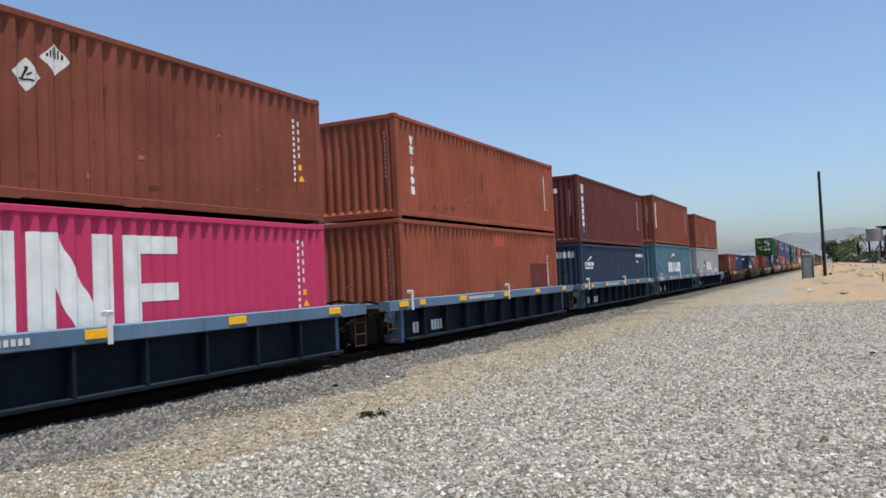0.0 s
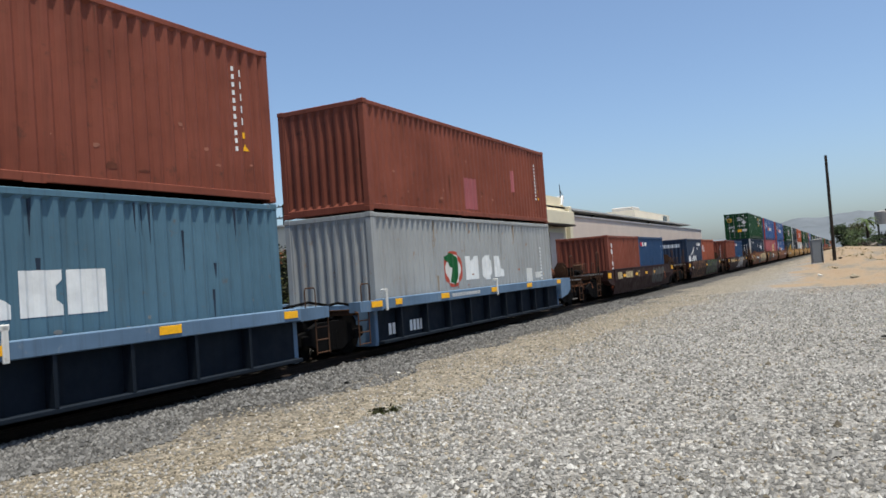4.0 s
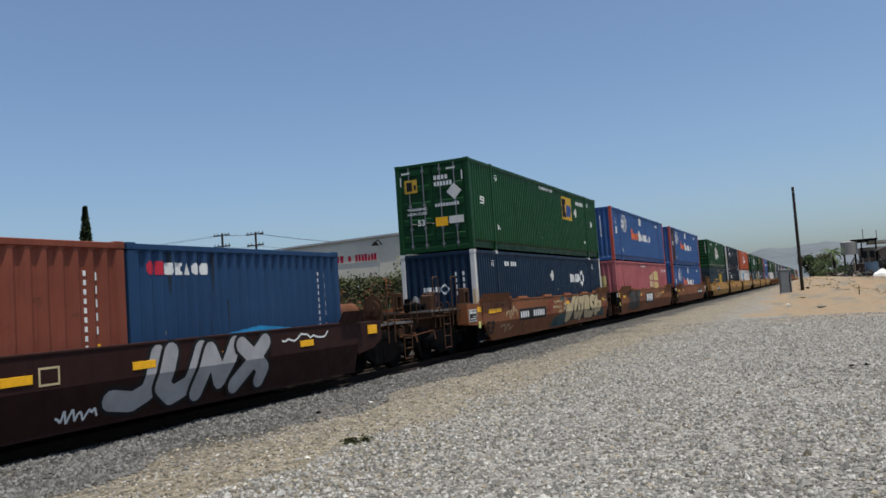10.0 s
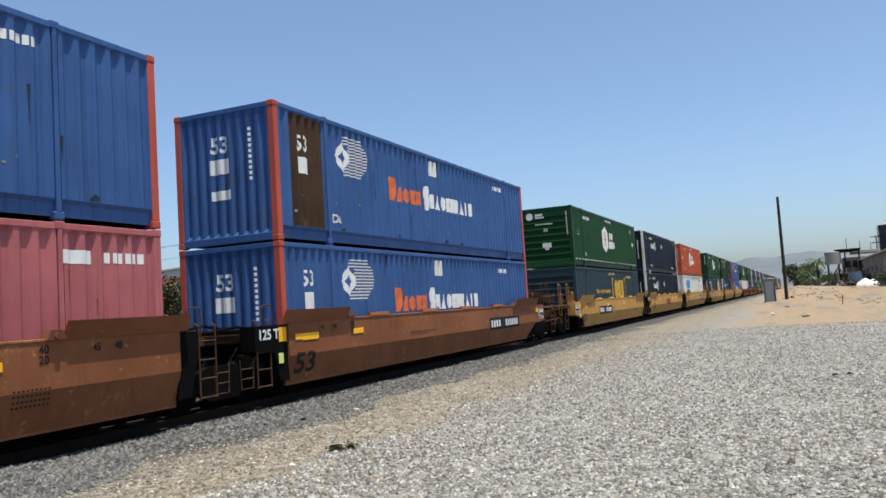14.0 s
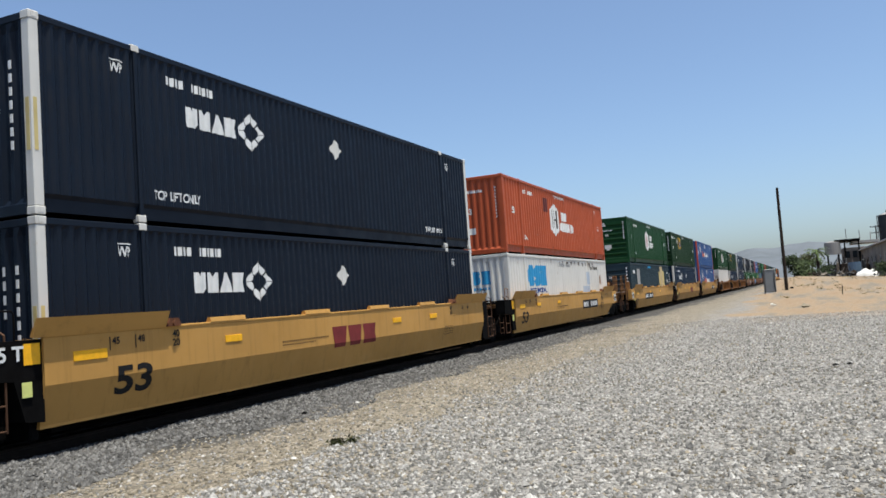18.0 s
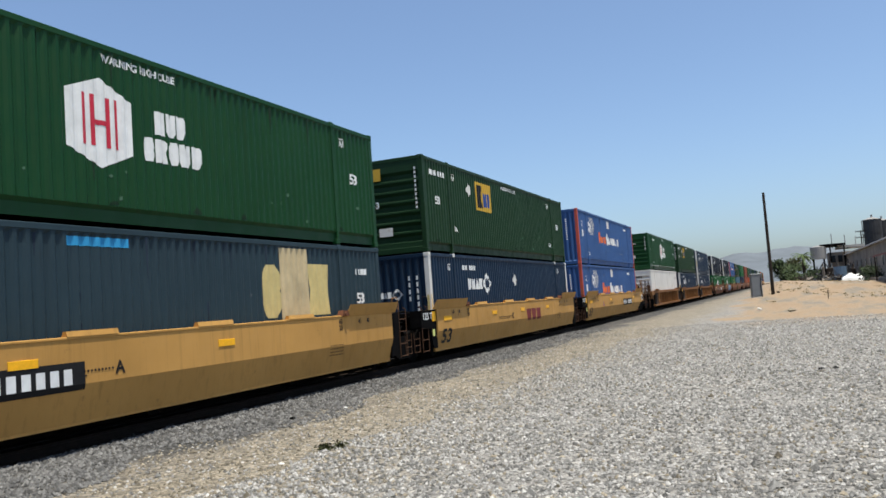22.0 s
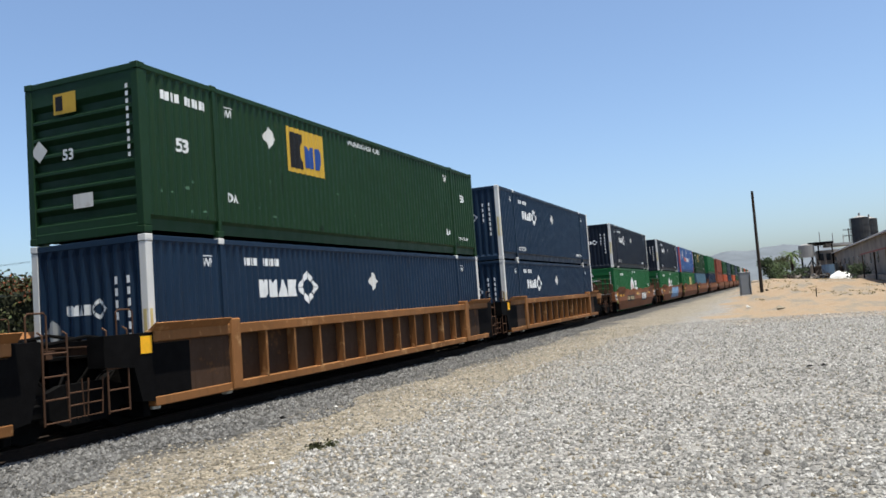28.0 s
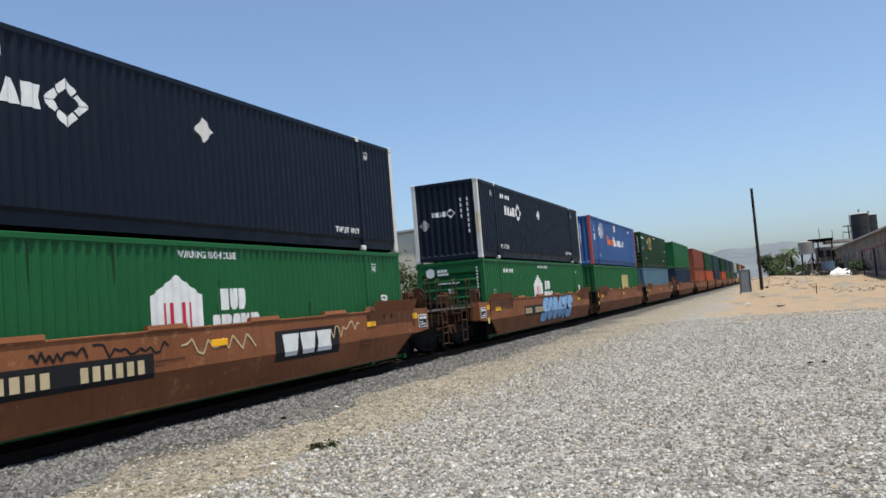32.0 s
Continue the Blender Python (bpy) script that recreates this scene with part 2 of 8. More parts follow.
# Darker copy of the car blue: the recess's shade is put into its colour.
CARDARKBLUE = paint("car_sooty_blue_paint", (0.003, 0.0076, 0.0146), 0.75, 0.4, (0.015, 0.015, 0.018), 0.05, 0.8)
CARYELLOW = paint("car_yellow_paint", (0.4533, 0.2419, 0.0655), 0.6, 0.32, (0.20, 0.11, 0.05), 0.09, 0.5, 0.8)
CARBROWN = paint("car_brown_paint", (0.1972, 0.068, 0.0261), 0.65, 0.75, (0.34, 0.17, 0.075), 0.16, 0.75, 0.8)
CARDARK = paint("car_dark_brown_paint", (0.023, 0.0055, 0.004), 0.65, 0.35, (0.03, 0.013, 0.010), 0.05, 0.6)
CARRUST = paint("car_rusty_orange_paint", (0.2016, 0.0823, 0.0235), 0.7, 0.8, (0.44, 0.26, 0.12), 0.2, 0.9, 0.6)
CARRUSTDARK = paint("car_rusty_panel_paint", (0.042, 0.0193, 0.008), 0.75, 0.7, (0.12, 0.055, 0.02), 0.2, 0.9)
# Soot, with the shade of trucks and underframes put into its near-black base.
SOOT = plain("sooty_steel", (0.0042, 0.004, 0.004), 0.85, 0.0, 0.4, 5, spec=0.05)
STEEL = plain("worn_steel", (0.252, 0.2436, 0.2352), 0.4, 0.9, 0.3, 8)
RAILRUST = plain("rail_rust", (0.016, 0.010, 0.007), 0.8, 0.0, 0.35, 8)
AMBER = plain("amber_reflector", (0.85, 0.42, 0.02), 0.35, 0, 0.1, 12, 0)
BLACK = plain("black_marking", (0.0101, 0.0101, 0.0109), 0.6, 0, 0.2, 6, 0)
LIME = plain("pale_yellow_label", (0.6048, 0.63, 0.21), 0.5, 0, 0.1, 20, 0)
GOLD = plain("gold_marking", (0.4838, 0.297, 0.0378), 0.55, 0, 0.1, 3, 0)
AZURE = plain("azure_marking", (0.0252, 0.252, 0.4872), 0.55, 0, 0.15, 3, 0)
ROYAL = plain("royal_blue_marking", (0.0168, 0.0588, 0.2268), 0.5, 0, 0.1, 3, 0)
CRIMSON = plain("crimson_marking", (0.462, 0.0252, 0.0504), 0.55, 0, 0.1, 3, 0)
REDORANGE = plain("red_orange_marking", (0.6048, 0.1344, 0.042), 0.55, 0, 0.25, 3, 0)
DARKRED = plain("dark_red_marking", (0.168, 0.0252, 0.0252), 0.6, 0, 0.25, 3, 0)
FADEYELLOW = plain("faded_yellow_marking", (0.5208, 0.42, 0.1848), 0.6, 0, 0.15, 3, 0)
SILVER = plain("silver_spray_paint", (0.3528, 0.3528, 0.3612), 0.5, 0.2, 0.2, 2, 0)
SPRAYBLUE = plain("pale_blue_spray_paint", (0.21, 0.378, 0.588), 0.6, 0, 0.2, 2, 0)
SPRAYGREY = plain("dark_grey_spray_paint", (0.0567, 0.0567, 0.0536), 0.6, 0, 0.3, 2, 0)
CREAMSPRAY = plain("cream_spray_paint", (0.483, 0.3856, 0.2285), 0.6, 0, 0.2, 2, 0)
GRIMEYELLOW = paint("grimy_yellow_paint", (0.2268, 0.105, 0.0336), 0.7, 0.8, (0.09, 0.030, 0.012), 0.2, 1.0, 2.2)
GRIMERUST = paint("grimy_rust_paint", (0.0588, 0.027, 0.0129), 0.75, 0.6, (0.03, 0.015, 0.01), 0.12, 0.9, 1.6)
RUSTSTEEL = paint("rusted_steel", (0.1142, 0.0417, 0.0188), 0.7, 0.5, (0.07, 0.03, 0.015), 0.15, 0.6, 2.0)
GREENSPRAY = plain("pale_green_spray_paint", (0.1092, 0.252, 0.084), 0.6, 0, 0.3, 2, 0)
TIE = plain("weathered_tie", (0.0151, 0.0113, 0.0083), 0.9, 0, 0.35, 6)
GROUND = gravel_ground()
# ---- mesh building ----
class Shape:
    """Collects vertices and faces, then becomes one mesh."""

    def __init__(self):
        self.v, self.f = [], []

    def add(self, verts, faces):
        k = len(self.v)
        self.v += [tuple(p) for p in verts]
        self.f += [tuple(i + k for i in q) for q in faces]
        return self

    def box(self, x0, x1, y0, y1, z0, z1, b=0.0):
        if not b:
            return self.add([(x, y, z) for x in (x0, x1) for y in (y0, y1) for z in (z0, z1)],
                            [(0, 1, 3, 2), (4, 6, 7, 5), (0, 4, 5, 1), (2, 3, 7, 6), (0, 2, 6, 4), (1, 5, 7, 3)])
        bm = bmesh.new()
        bmesh.ops.create_cube(bm, size=1.0)
        for w in bm.verts:
            w.co = ((x0 + x1) / 2 + w.co.x * (x1 - x0), (y0 + y1) / 2 + w.co.y * (y1 - y0), (z0 + z1) / 2 + w.co.z * (z1 - z0))
        bmesh.ops.bevel(bm, geom=bm.edges[:], offset=b, segments=1, affect="EDGES")
        bm.verts.index_update()
        self.add([w.co for w in bm.verts], [[w.index for w in q.verts] for q in bm.faces])
        bm.free()
        return self

    def prism(self, ring, axis, a, c):
        """A closed ring of 2D points, pushed along an axis from a to c."""
        def at(p, w):
            return (w, p[0], p[1]) if axis == "x" else (p[0], w, p[1]) if axis == "y" else (p[0], p[1], w)
        n = len(ring)
        return self.add([at(p, a) for p in ring] + [at(p, c) for p in ring],
                        [tuple(range(n))[::-1], tuple(range(n, 2 * n))] + [(i, (i + 1) % n, (i + 1) % n + n, i + n) for i in range(n)])

    def rod(self, p, q, r, n=8, r2=None):
        p, q = Vector(p), Vector(q)
        d = (q - p).normalized()
        u = d.orthogonal().normalized()
        w = d.cross(u)
        r2 = r if r2 is None else r2
        ring = [u * math.cos(2 * math.pi * i / n) + w * math.sin(2 * math.pi * i / n) for i in range(n)]
        return self.add([p + e * r for e in ring] + [q + e * r2 for e in ring],
                        [tuple(range(n))[::-1], tuple(range(n, 2 * n))] + [(i, (i + 1) % n, (i + 1) % n + n, i + n) for i in range(n)])

    def path(self, pts, r, n=6):
        """One bent tube through the points."""
        pts = [Vector(p) for p in pts]
        vs, fs = [], []
        for i, p in enumerate(pts):
            d = (pts[min(i + 1, len(pts) - 1)] - pts[max(i - 1, 0)]).normalized()
            u = d.cross(Vector((0.31, 0.17, 0.93))).normalized()
            w = d.cross(u)
            vs += [p + (u * math.cos(2 * math.pi * k / n) + w * math.sin(2 * math.pi * k / n)) * r for k in range(n)]
        for i in range(len(pts) - 1):
            fs += [(i * n + k, i * n + (k + 1) % n, (i + 1) * n + (k + 1) % n, (i + 1) * n + k) for k in range(n)]
        fs += [tuple(range(n))[::-1], tuple(range(len(vs) - n, len(vs)))]
        return self.add(vs, fs)

    def mesh(self, name, mat, smooth=False):
        me = bpy.data.meshes.new(name)
        me.from_pydata(self.v, [], self.f)
        bm = bmesh.new()
        bm.from_mesh(me)
        bmesh.ops.recalc_face_normals(bm, faces=bm.faces[:])
        bm.to_mesh(me)
        bm.free()
        me.materials.append(mat)
        if smooth:
            me.shade_auto_smooth() if hasattr(me, "shade_auto_smooth") else me.polygons.foreach_set("use_smooth", [True] * len(me.polygons))
        return me


STORE = {}


def stored(key, make):
    """One mesh for all parts that share a key."""
    if key not in STORE:
        STORE[key] = make()
    return STORE[key]


def part(name, me, parent, m=None, label=""):
    ob = new(name, me)
    ob.parent = parent
    if m is not None:
        ob.matrix_basis = m
    return tagged(ob, label) if label else ob


def thing(name, label, category, group="", kind="", m=None):
    ob = tagged(new(name), label, category, group, kind)
    ob.empty_display_size = 0.3
    if m is not None:
        ob.matrix_basis = m
    return ob
# ---- containers ----
TRACK = -10.784
FLOOR = 0.27


def wave(y, pitch, depth, start):
    """Depth of the pressed side sheet at y: flat crests, flat valleys, sloping flanks."""
    f = ((y - start) / pitch) % 1.0
    if f < 0.26:
        return 0.0
    if f < 0.50:
        return -depth * (f - 0.26) / 0.24
    if f < 0.76:
        return -depth
    return -depth * (1.0 - f) / 0.24


def breaks(a, b, pitch, start):
    out = {a, b}
    k = math.floor((a - start) / pitch)
    while start + k * pitch < b + pitch:
        for f in (0.0, 0.26, 0.50, 0.76):
            y = start + (k + f) * pitch
            if a < y < b:
                out.add(y)
        k += 1
    return sorted(out)


def sheet(a, b, z0, z1, pitch, depth, cap=0.05):
    """A corrugated sheet in the y-z plane, outer face at x = 0, with pressed tapers at top and foot."""
    s = Shape()
    ys = breaks(a, b, pitch, a)
    rows = [(z0, 1.0), (z0 + cap * 0.5, 1.0), (z1 - cap, 1.0), (z1, 0.0)]
    n = len(ys)
    s.add([(wave(y, pitch, depth, a) * k if 0 < i < n - 1 else 0.0, y, z) for z, k in rows for i, y in enumerate(ys)],
          [(r * n + i, r * n + i + 1, (r + 1) * n + i + 1, (r + 1) * n + i) for r in range(3) for i in range(n - 1)])
    return s


SPEC = {  # length, width, height, pitch, depth
    "std": (12.192, 2.438, 2.591, 0.278, 0.044),
    "hc": (12.192, 2.438, 2.896, 0.278, 0.044),
    "dom": (16.154, 2.591, 2.896, 0.205, 0.029),
    "waved": (16.154, 2.591, 2.896, 0.30, 0.046),
    "twenty": (6.058, 2.438, 2.591, 0.262, 0.044),
}


def end_sheet(w, h, style):
    """The end wall that faces -y, outer face at y = 0, built about x = 0."""
    s = Shape()
    half = w / 2 - 0.13
    if style == "ribs":
        z, zs = 0.2, []
        n = 7
        step = (h - 0.72) / n
        ring = [(0.0, 0.16)]
        for i in range(n):
            b = 0.32 + i * step
            ring += [(0.0, b), (0.075, b + 0.05), (0.075, b + step * 0.56), (0.0, b + step * 0.56 + 0.09)]
        ring += [(0.0, h - 0.12)]
        m = len(ring)
        s.add([(x, y, z) for x in (-half, half) for y, z in ring], [(i, i + 1, i + 1 + m, i + m) for i in range(m - 1)])
    else:
        pitch = 0.25 if style == "flutes" else 0.30
        xs = breaks(-half, half, pitch, -half)
        rows = [(0.17, 0.0), (0.25, 1.0), (h - 0.25, 1.0), (h - 0.12, 0.0)]
        n = len(xs)
        s.add([(x, -wave(x, pitch, 0.045, -half) * k if 0 < i < n - 1 else 0.0, z) for z, k in rows for i, x in enumerate(xs)],
              [(r * n + i, r * n + i + 1, (r + 1) * n + i + 1, (r + 1) * n + i) for r in range(3) for i in range(n - 1)])
    return s


def container(label, spec, mat, u, base, end="flutes", post=None, group="containers on the train"):
    """A steel box: y from 0 (the end that leads) to its length, x about its middle, z from its foot."""
    L, W, H, pitch, depth = SPEC[spec]
    domestic = spec in ("dom", "waved")
    post = post or mat
    ob = thing("shipping_container", label, "shipping container", group, m=pose(TRACK, u, base))
    hw = W / 2
    foot = 0.30 if domestic else 0.17
    key = (spec, mat.name)
    cuts = [0.16, 1.98, L - 1.98, L - 0.16] if domestic else [0.16, L - 0.16]
    for i, (a, b) in enumerate(zip(cuts, cuts[1:])):
        c, d = a + (0.06 if i else 0), b - (0.06 if domestic and i < 2 else 0)
        me = stored((key, "side", i), lambda: sheet(c, d, foot, H - 0.11, pitch, depth).mesh("side_wall", mat))
        part("side_wall", me, ob, Matrix.Translation((hw - 0.012, 0, 0)))
        part("side_wall", me, ob, Matrix.Translation((-hw + 0.012, 0, 0)) @ Matrix.Diagonal((-1, 1, 1, 1)))
    me = stored((key, "roof"), lambda: Shape().box(-hw + 0.05, hw - 0.05, 0.1, L - 0.1, H - 0.05, H - 0.03).mesh("roof", mat))
    part("roof", me, ob)
    me = stored((key, "floor"), lambda: Shape().box(-hw + 0.06, hw - 0.06, 0.1, L - 0.1, 0.10, 0.15).mesh("underframe", SOOT))
    part("underframe", me, ob)

    def rail():
        return Shape().box(-0.06, 0.0, 0.14, L - 0.14, H - 0.115, H - 0.02, 0.008).mesh("top_rail", mat)

    def sill():
        s = Shape()
        if domestic:
            s.prism([(-0.10, 0.05), (-0.055, 0.05), (-0.055, 0.24), (-0.006, 0.305), (-0.10, 0.305)], "y", 0.15, L - 0.15)
        else:
            s.box(-0.06, 0.0, 0.14, L - 0.14, 0.05, 0.175, 0.008)
            for y in (L * 0.5 - 1.2, L * 0.5 + 0.85):
                s.box(-0.004, 0.004, y, y + 0.35, 0.035, 0.15)
        return s.mesh("bottom_rail", mat)

    for sx in (1, -1):
        flip = Matrix.Diagonal((sx, 1, 1, 1))
        part("top_rail", stored((key, "rail"), rail), ob, Matrix.Translation((sx * hw, 0, 0)) @ flip)
        part("bottom_rail", stored((key, "sill"), sill), ob, Matrix.Translation((sx * hw, 0, 0)) @ flip)
        for y in (0.0, L - 0.16):
            pm = stored((spec, post.name, "post"), lambda: Shape().box(-0.155, 0.0, 0.0, 0.16, 0.12, H - 0.12, 0.012).mesh("corner_post", post))
            part("corner_post", pm, ob, Matrix.Translation((sx * hw, y, 0)) @ flip)
            for z in (0.0, H - 0.118):
                def casting():
                    s = Shape().box(-0.162, 0.006, 0.0, 0.178, 0.0, 0.118, 0.01)
                    s.box(0.004, 0.009, 0.045, 0.13, 0.03, 0.09)
                    return s.mesh("corner_casting", post)
                cm = stored((spec, post.name, "casting"), casting)
                part("corner_casting", cm, ob, Matrix.Translation((sx * hw, y - 0.006 if y == 0 else y - 0.012, z)) @ flip)
        if domestic:
            for y in (1.98, L - 1.98):
                lm = stored((key, "lift"), lambda: Shape().box(-0.05, 0.008, -0.042, 0.042, 0.11, H - 0.10, 0.01).mesh("lift_post", mat))
                part("lift_post", lm, ob, Matrix.Translation((sx * hw, y, 0)) @ flip)
                for z in (0.0, H - 0.11):
                    km = stored(("lift_casting", (post if post is WHITE else mat).name), lambda: Shape().box(-0.12, 0.012, -0.085, 0.085, 0.0, 0.115, 0.012).mesh("lift_casting", post if post is WHITE else mat))
                    part("lift_casting", km, ob, Matrix.Translation((sx * hw, y, z)) @ flip)
    em = stored((key, "header"), lambda: Shape().box(-hw + 0.14, hw - 0.14, 0.0, 0.07, 0.0, 0.11, 0.008).mesh("end_rail", mat))
    for y in (0, L - 0.07):
        part("end_rail", em, ob, Matrix.Translation((0, y, H - 0.125)))
        part("end_rail", em, ob, Matrix.Translation((0, y, 0.01)) @ Matrix.Diagonal((1, 1, 1.5, 1)))
    if end == "doors":
        for sx in (-1, 1):
            def leaf():
                s = Shape().box(-hw + 0.15, -0.01, 0.035, 0.06, 0.18, H - 0.13, 0.006)
                for i in range(5):
                    z = 0.34 + i * (H - 0.75) / 4
                    s.prism([(0.035, z), (0.008, z + 0.03), (0.008, z + 0.20), (0.035, z + 0.23)], "x", -hw + 0.24, -0.10)
                return s.mesh("door", mat)
            dm = stored((key, "door"), leaf)
            door = part("door", dm, ob, Matrix.Diagonal((sx, 1, 1, 1)))
            for k in (0.30, 0.80):
                def bar():
                    s = Shape().rod((0, -0.01, 0.12), (0, -0.01, H - 0.10), 0.02, 8)
                    for z in (0.2, 0.75, 1.5, H - 0.3):
                        s.box(-0.05, 0.05, -0.02, 0.03, z, z + 0.07)
                    s.rod((0, -0.02, 0.95), (0.33, -0.02, 0.9), 0.012, 6)
                    return s.mesh("lock_rod", STEEL)
                part("lock_rod", stored((spec, "lock"), bar), door, Matrix.Translation((-k, 0, 0)))
    else:
        wm = stored((key, "end", end), lambda: end_sheet(W, H, end).mesh("end_wall", mat))
        part("end_wall", wm, ob, Matrix.Translation((0, 0.012, 0)))
    bm_ = stored((key, "end", "far"), lambda: end_sheet(W, H, "flutes").mesh("end_wall", mat))
    part("end_wall", bm_, ob, Matrix.Translation((0, L - 0.012, 0)) @ Matrix.Diagonal((1, -1, 1, 1)))
    MOVERS.append((ob, u, base))
    return ob
# ---- markings: flat paint that follows the sheet under it ----
def profile(spec):
    """The starts and ends of the pressed sheets along one side, and every fold in them."""
    L, W, H, pitch, depth = SPEC[spec]
    if spec in ("dom", "waved"):
        segs = [(0.16, 1.92), (2.04, L - 2.04), (L - 1.92, L - 0.16)]
    else:
        segs = [(0.16, L - 0.16)]
    folds = []
    for a, b in segs:
        folds += breaks(a, b, pitch, a)
    return segs, folds


def skin(spec, y):
    L, W, H, pitch, depth = SPEC[spec]
    for a, b in profile(spec)[0]:
        if a <= y <= b:
            return W / 2 - 0.012 + (wave(y, pitch, depth, a) if a + 0.001 < y < b - 0.001 else 0.0)
    return W / 2 + 0.008


def fold_mesh(name, polys, mat, cuts, axis, place, lift):
    """Polygons in a plane, cut along the folds and laid on the sheet."""
    bm = bmesh.new()
    layer = {}
    for k, poly in enumerate(polys):
        vs = [bm.verts.new((p[0], p[1], 0.00012 * (k % 31))) for p in poly]
        bm.faces.new(vs)
    no = (1, 0, 0) if axis == 0 else (0, 1, 0)
    vals = [v.co[axis] for v in bm.verts]
    lo, hi = min(vals), max(vals)
    for c in cuts:
        if lo + 0.003 < c < hi - 0.003:
            co = (c, 0, 0) if axis == 0 else (0, c, 0)
            bmesh.ops.bisect_plane(bm, geom=bm.verts[:] + bm.edges[:] + bm.faces[:], plane_co=co, plane_no=no)
    for v in bm.verts:
        v.co = place(v.co.x, v.co.y, lift + v.co.z)
    me = bpy.data.meshes.new(name)
    bm.to_mesh(me)
    bm.free()
    me.materials.append(mat)
    return me


def mark(ob, spec, key, mat, polys, name="marking", lift=0.004, label=""):
    """Paint on the long side; points are (y, z)."""
    def make():
        folds = profile(spec)[1]
        return fold_mesh(name, polys() if callable(polys) else polys, mat, folds, 0, lambda y, z, h: (skin(spec, y) + h, y, z), lift)
    part(name, stored((spec, key, mat.name), make), ob, None, label)


def end_mark(ob, spec, key, mat, polys, end="flutes", name="marking", lift=0.004):
    """Paint on the leading end; points are (x, z)."""
    L, W, H, pitch, depth = SPEC[spec]
    half = W / 2 - 0.13

    def make():
        if end == "flutes":
            cuts = breaks(-half, half, 0.25, -half)
            return fold_mesh(name, polys() if callable(polys) else polys, mat, cuts, 0, lambda x, z, h: (x, 0.012 - wave(x, 0.25, 0.045, -half) - h, z), lift)
        return fold_mesh(name, polys() if callable(polys) else polys, mat, [], 0, lambda x, z, h: (x, (0.012 if end == "ribs" else -0.035) - h, z), lift)
    part(name, stored((spec, end, key, mat.name), make), ob)


def rect(a, b, c, d):
    return [(a, c), (b, c), (b, d), (a, d)]


def diamond(y, z, r, s=None):
    s = s or r
    return [(y - r, z), (y, z - s), (y + r, z), (y, z + s)]


def disc(y, z, r, s=None, n=28):
    s = s or r
    return [(y + r * math.cos(2 * math.pi * i / n), z + s * math.sin(2 * math.pi * i / n)) for i in range(n)]


BLOCKS = [  # outlines of plain painted blocks in a unit square
    [(0.24, 0), (0.76, 0), (1, 0.24), (1, 0.76), (0.76, 1), (0.24, 1), (0, 0.76), (0, 0.24)],
    [(0.24, 0), (0.76, 0), (1, 0.22), (1, 0.42), (0.9, 0.5), (1, 0.58), (1, 0.78), (0.76, 1), (0.24, 1), (0, 0.76), (0, 0.24)],
    [(0.1, 0), (0.78, 0), (1, 0.2), (1, 0.52), (0.86, 0.64), (1, 0.76), (0.9, 1), (0.22, 1), (0, 0.8), (0, 0.48), (0.14, 0.36), (0, 0.24)],
    [(0, 0), (1, 0), (0.92, 0.5), (1, 1), (0, 1), (0.08, 0.5)],
    [(0, 0), (0.42, 0), (0.5, 0.16), (0.62, 0), (1, 0), (0.9, 0.5), (1, 0.66), (1, 0.9), (0.86, 1), (0, 1)],
    [(0.2, 0), (0.8, 0), (1, 0.2), (1, 1), (0.58, 1), (0.5, 0.8), (0.42, 1), (0, 1), (0, 0.2)],
    [(0, 0), (1, 0), (0.66, 1), (0.34, 1)],
    [(0, 0), (1, 0), (1, 1), (0.66, 1), (0.5, 0.78), (0.34, 1), (0, 1)],
    [(0, 0), (1, 0), (1, 0.3), (0.6, 0.5), (0.5, 1), (0, 1)],
    [(0.3, 0), (0.7, 0), (0.7, 1), (0.3, 1)],
    [(0.14, 0), (0.86, 0), (1, 1), (0, 1)],
    [(0, 0), (1, 0), (1, 0.22), (0.86, 0.34), (0.86, 0.66), (1, 0.78), (1, 1), (0, 1)],
    [(0, 0), (0.7, 0), (1, 0.34), (1, 0.86), (0.82, 1), (0, 1)],
    [(0, 0), (1, 0), (0.8, 0.5), (1, 1), (0, 1)],
    [(0.26, 0), (0.74, 0), (1, 1), (0.62, 1), (0.5, 0.82), (0.38, 1), (0, 1)],
    [(0, 0), (1, 0), (1, 1), (0, 1)],
]


def blocks(a, b, c, d, n, kinds=(0,), gap=0.14):
    """A row of n plain painted blocks, as wide and high as a painted word, their outlines taken in turn from BLOCKS."""
    w = (b - a) / n
    out = []
    for i in range(n):
        p, q = a + i * w, a + (i + 1 - gap) * w
        out.append([(p + (q - p) * u, c + (d - c) * v) for u, v in BLOCKS[kinds[i % len(kinds)]]])
    return out


def bars(a, b, c, d, n, gap=0.3):
    w = (b - a) / n
    return [rect(a + i * w, a + (i + 1 - gap) * w, c, d) for i in range(n)]


def stackbars(x0, x1, z0, z1, n, gap=0.42):
    """A column of small bars that stands for unreadable upright writing."""
    w, m = (z1 - z0) / n, (x0 + x1) / 2
    h = (x1 - x0) * 0.36
    return [rect(m - h, m + h, z0 + i * w, z0 + (i + 1 - gap) * w) for i in range(n)]


GLYPHS = {}
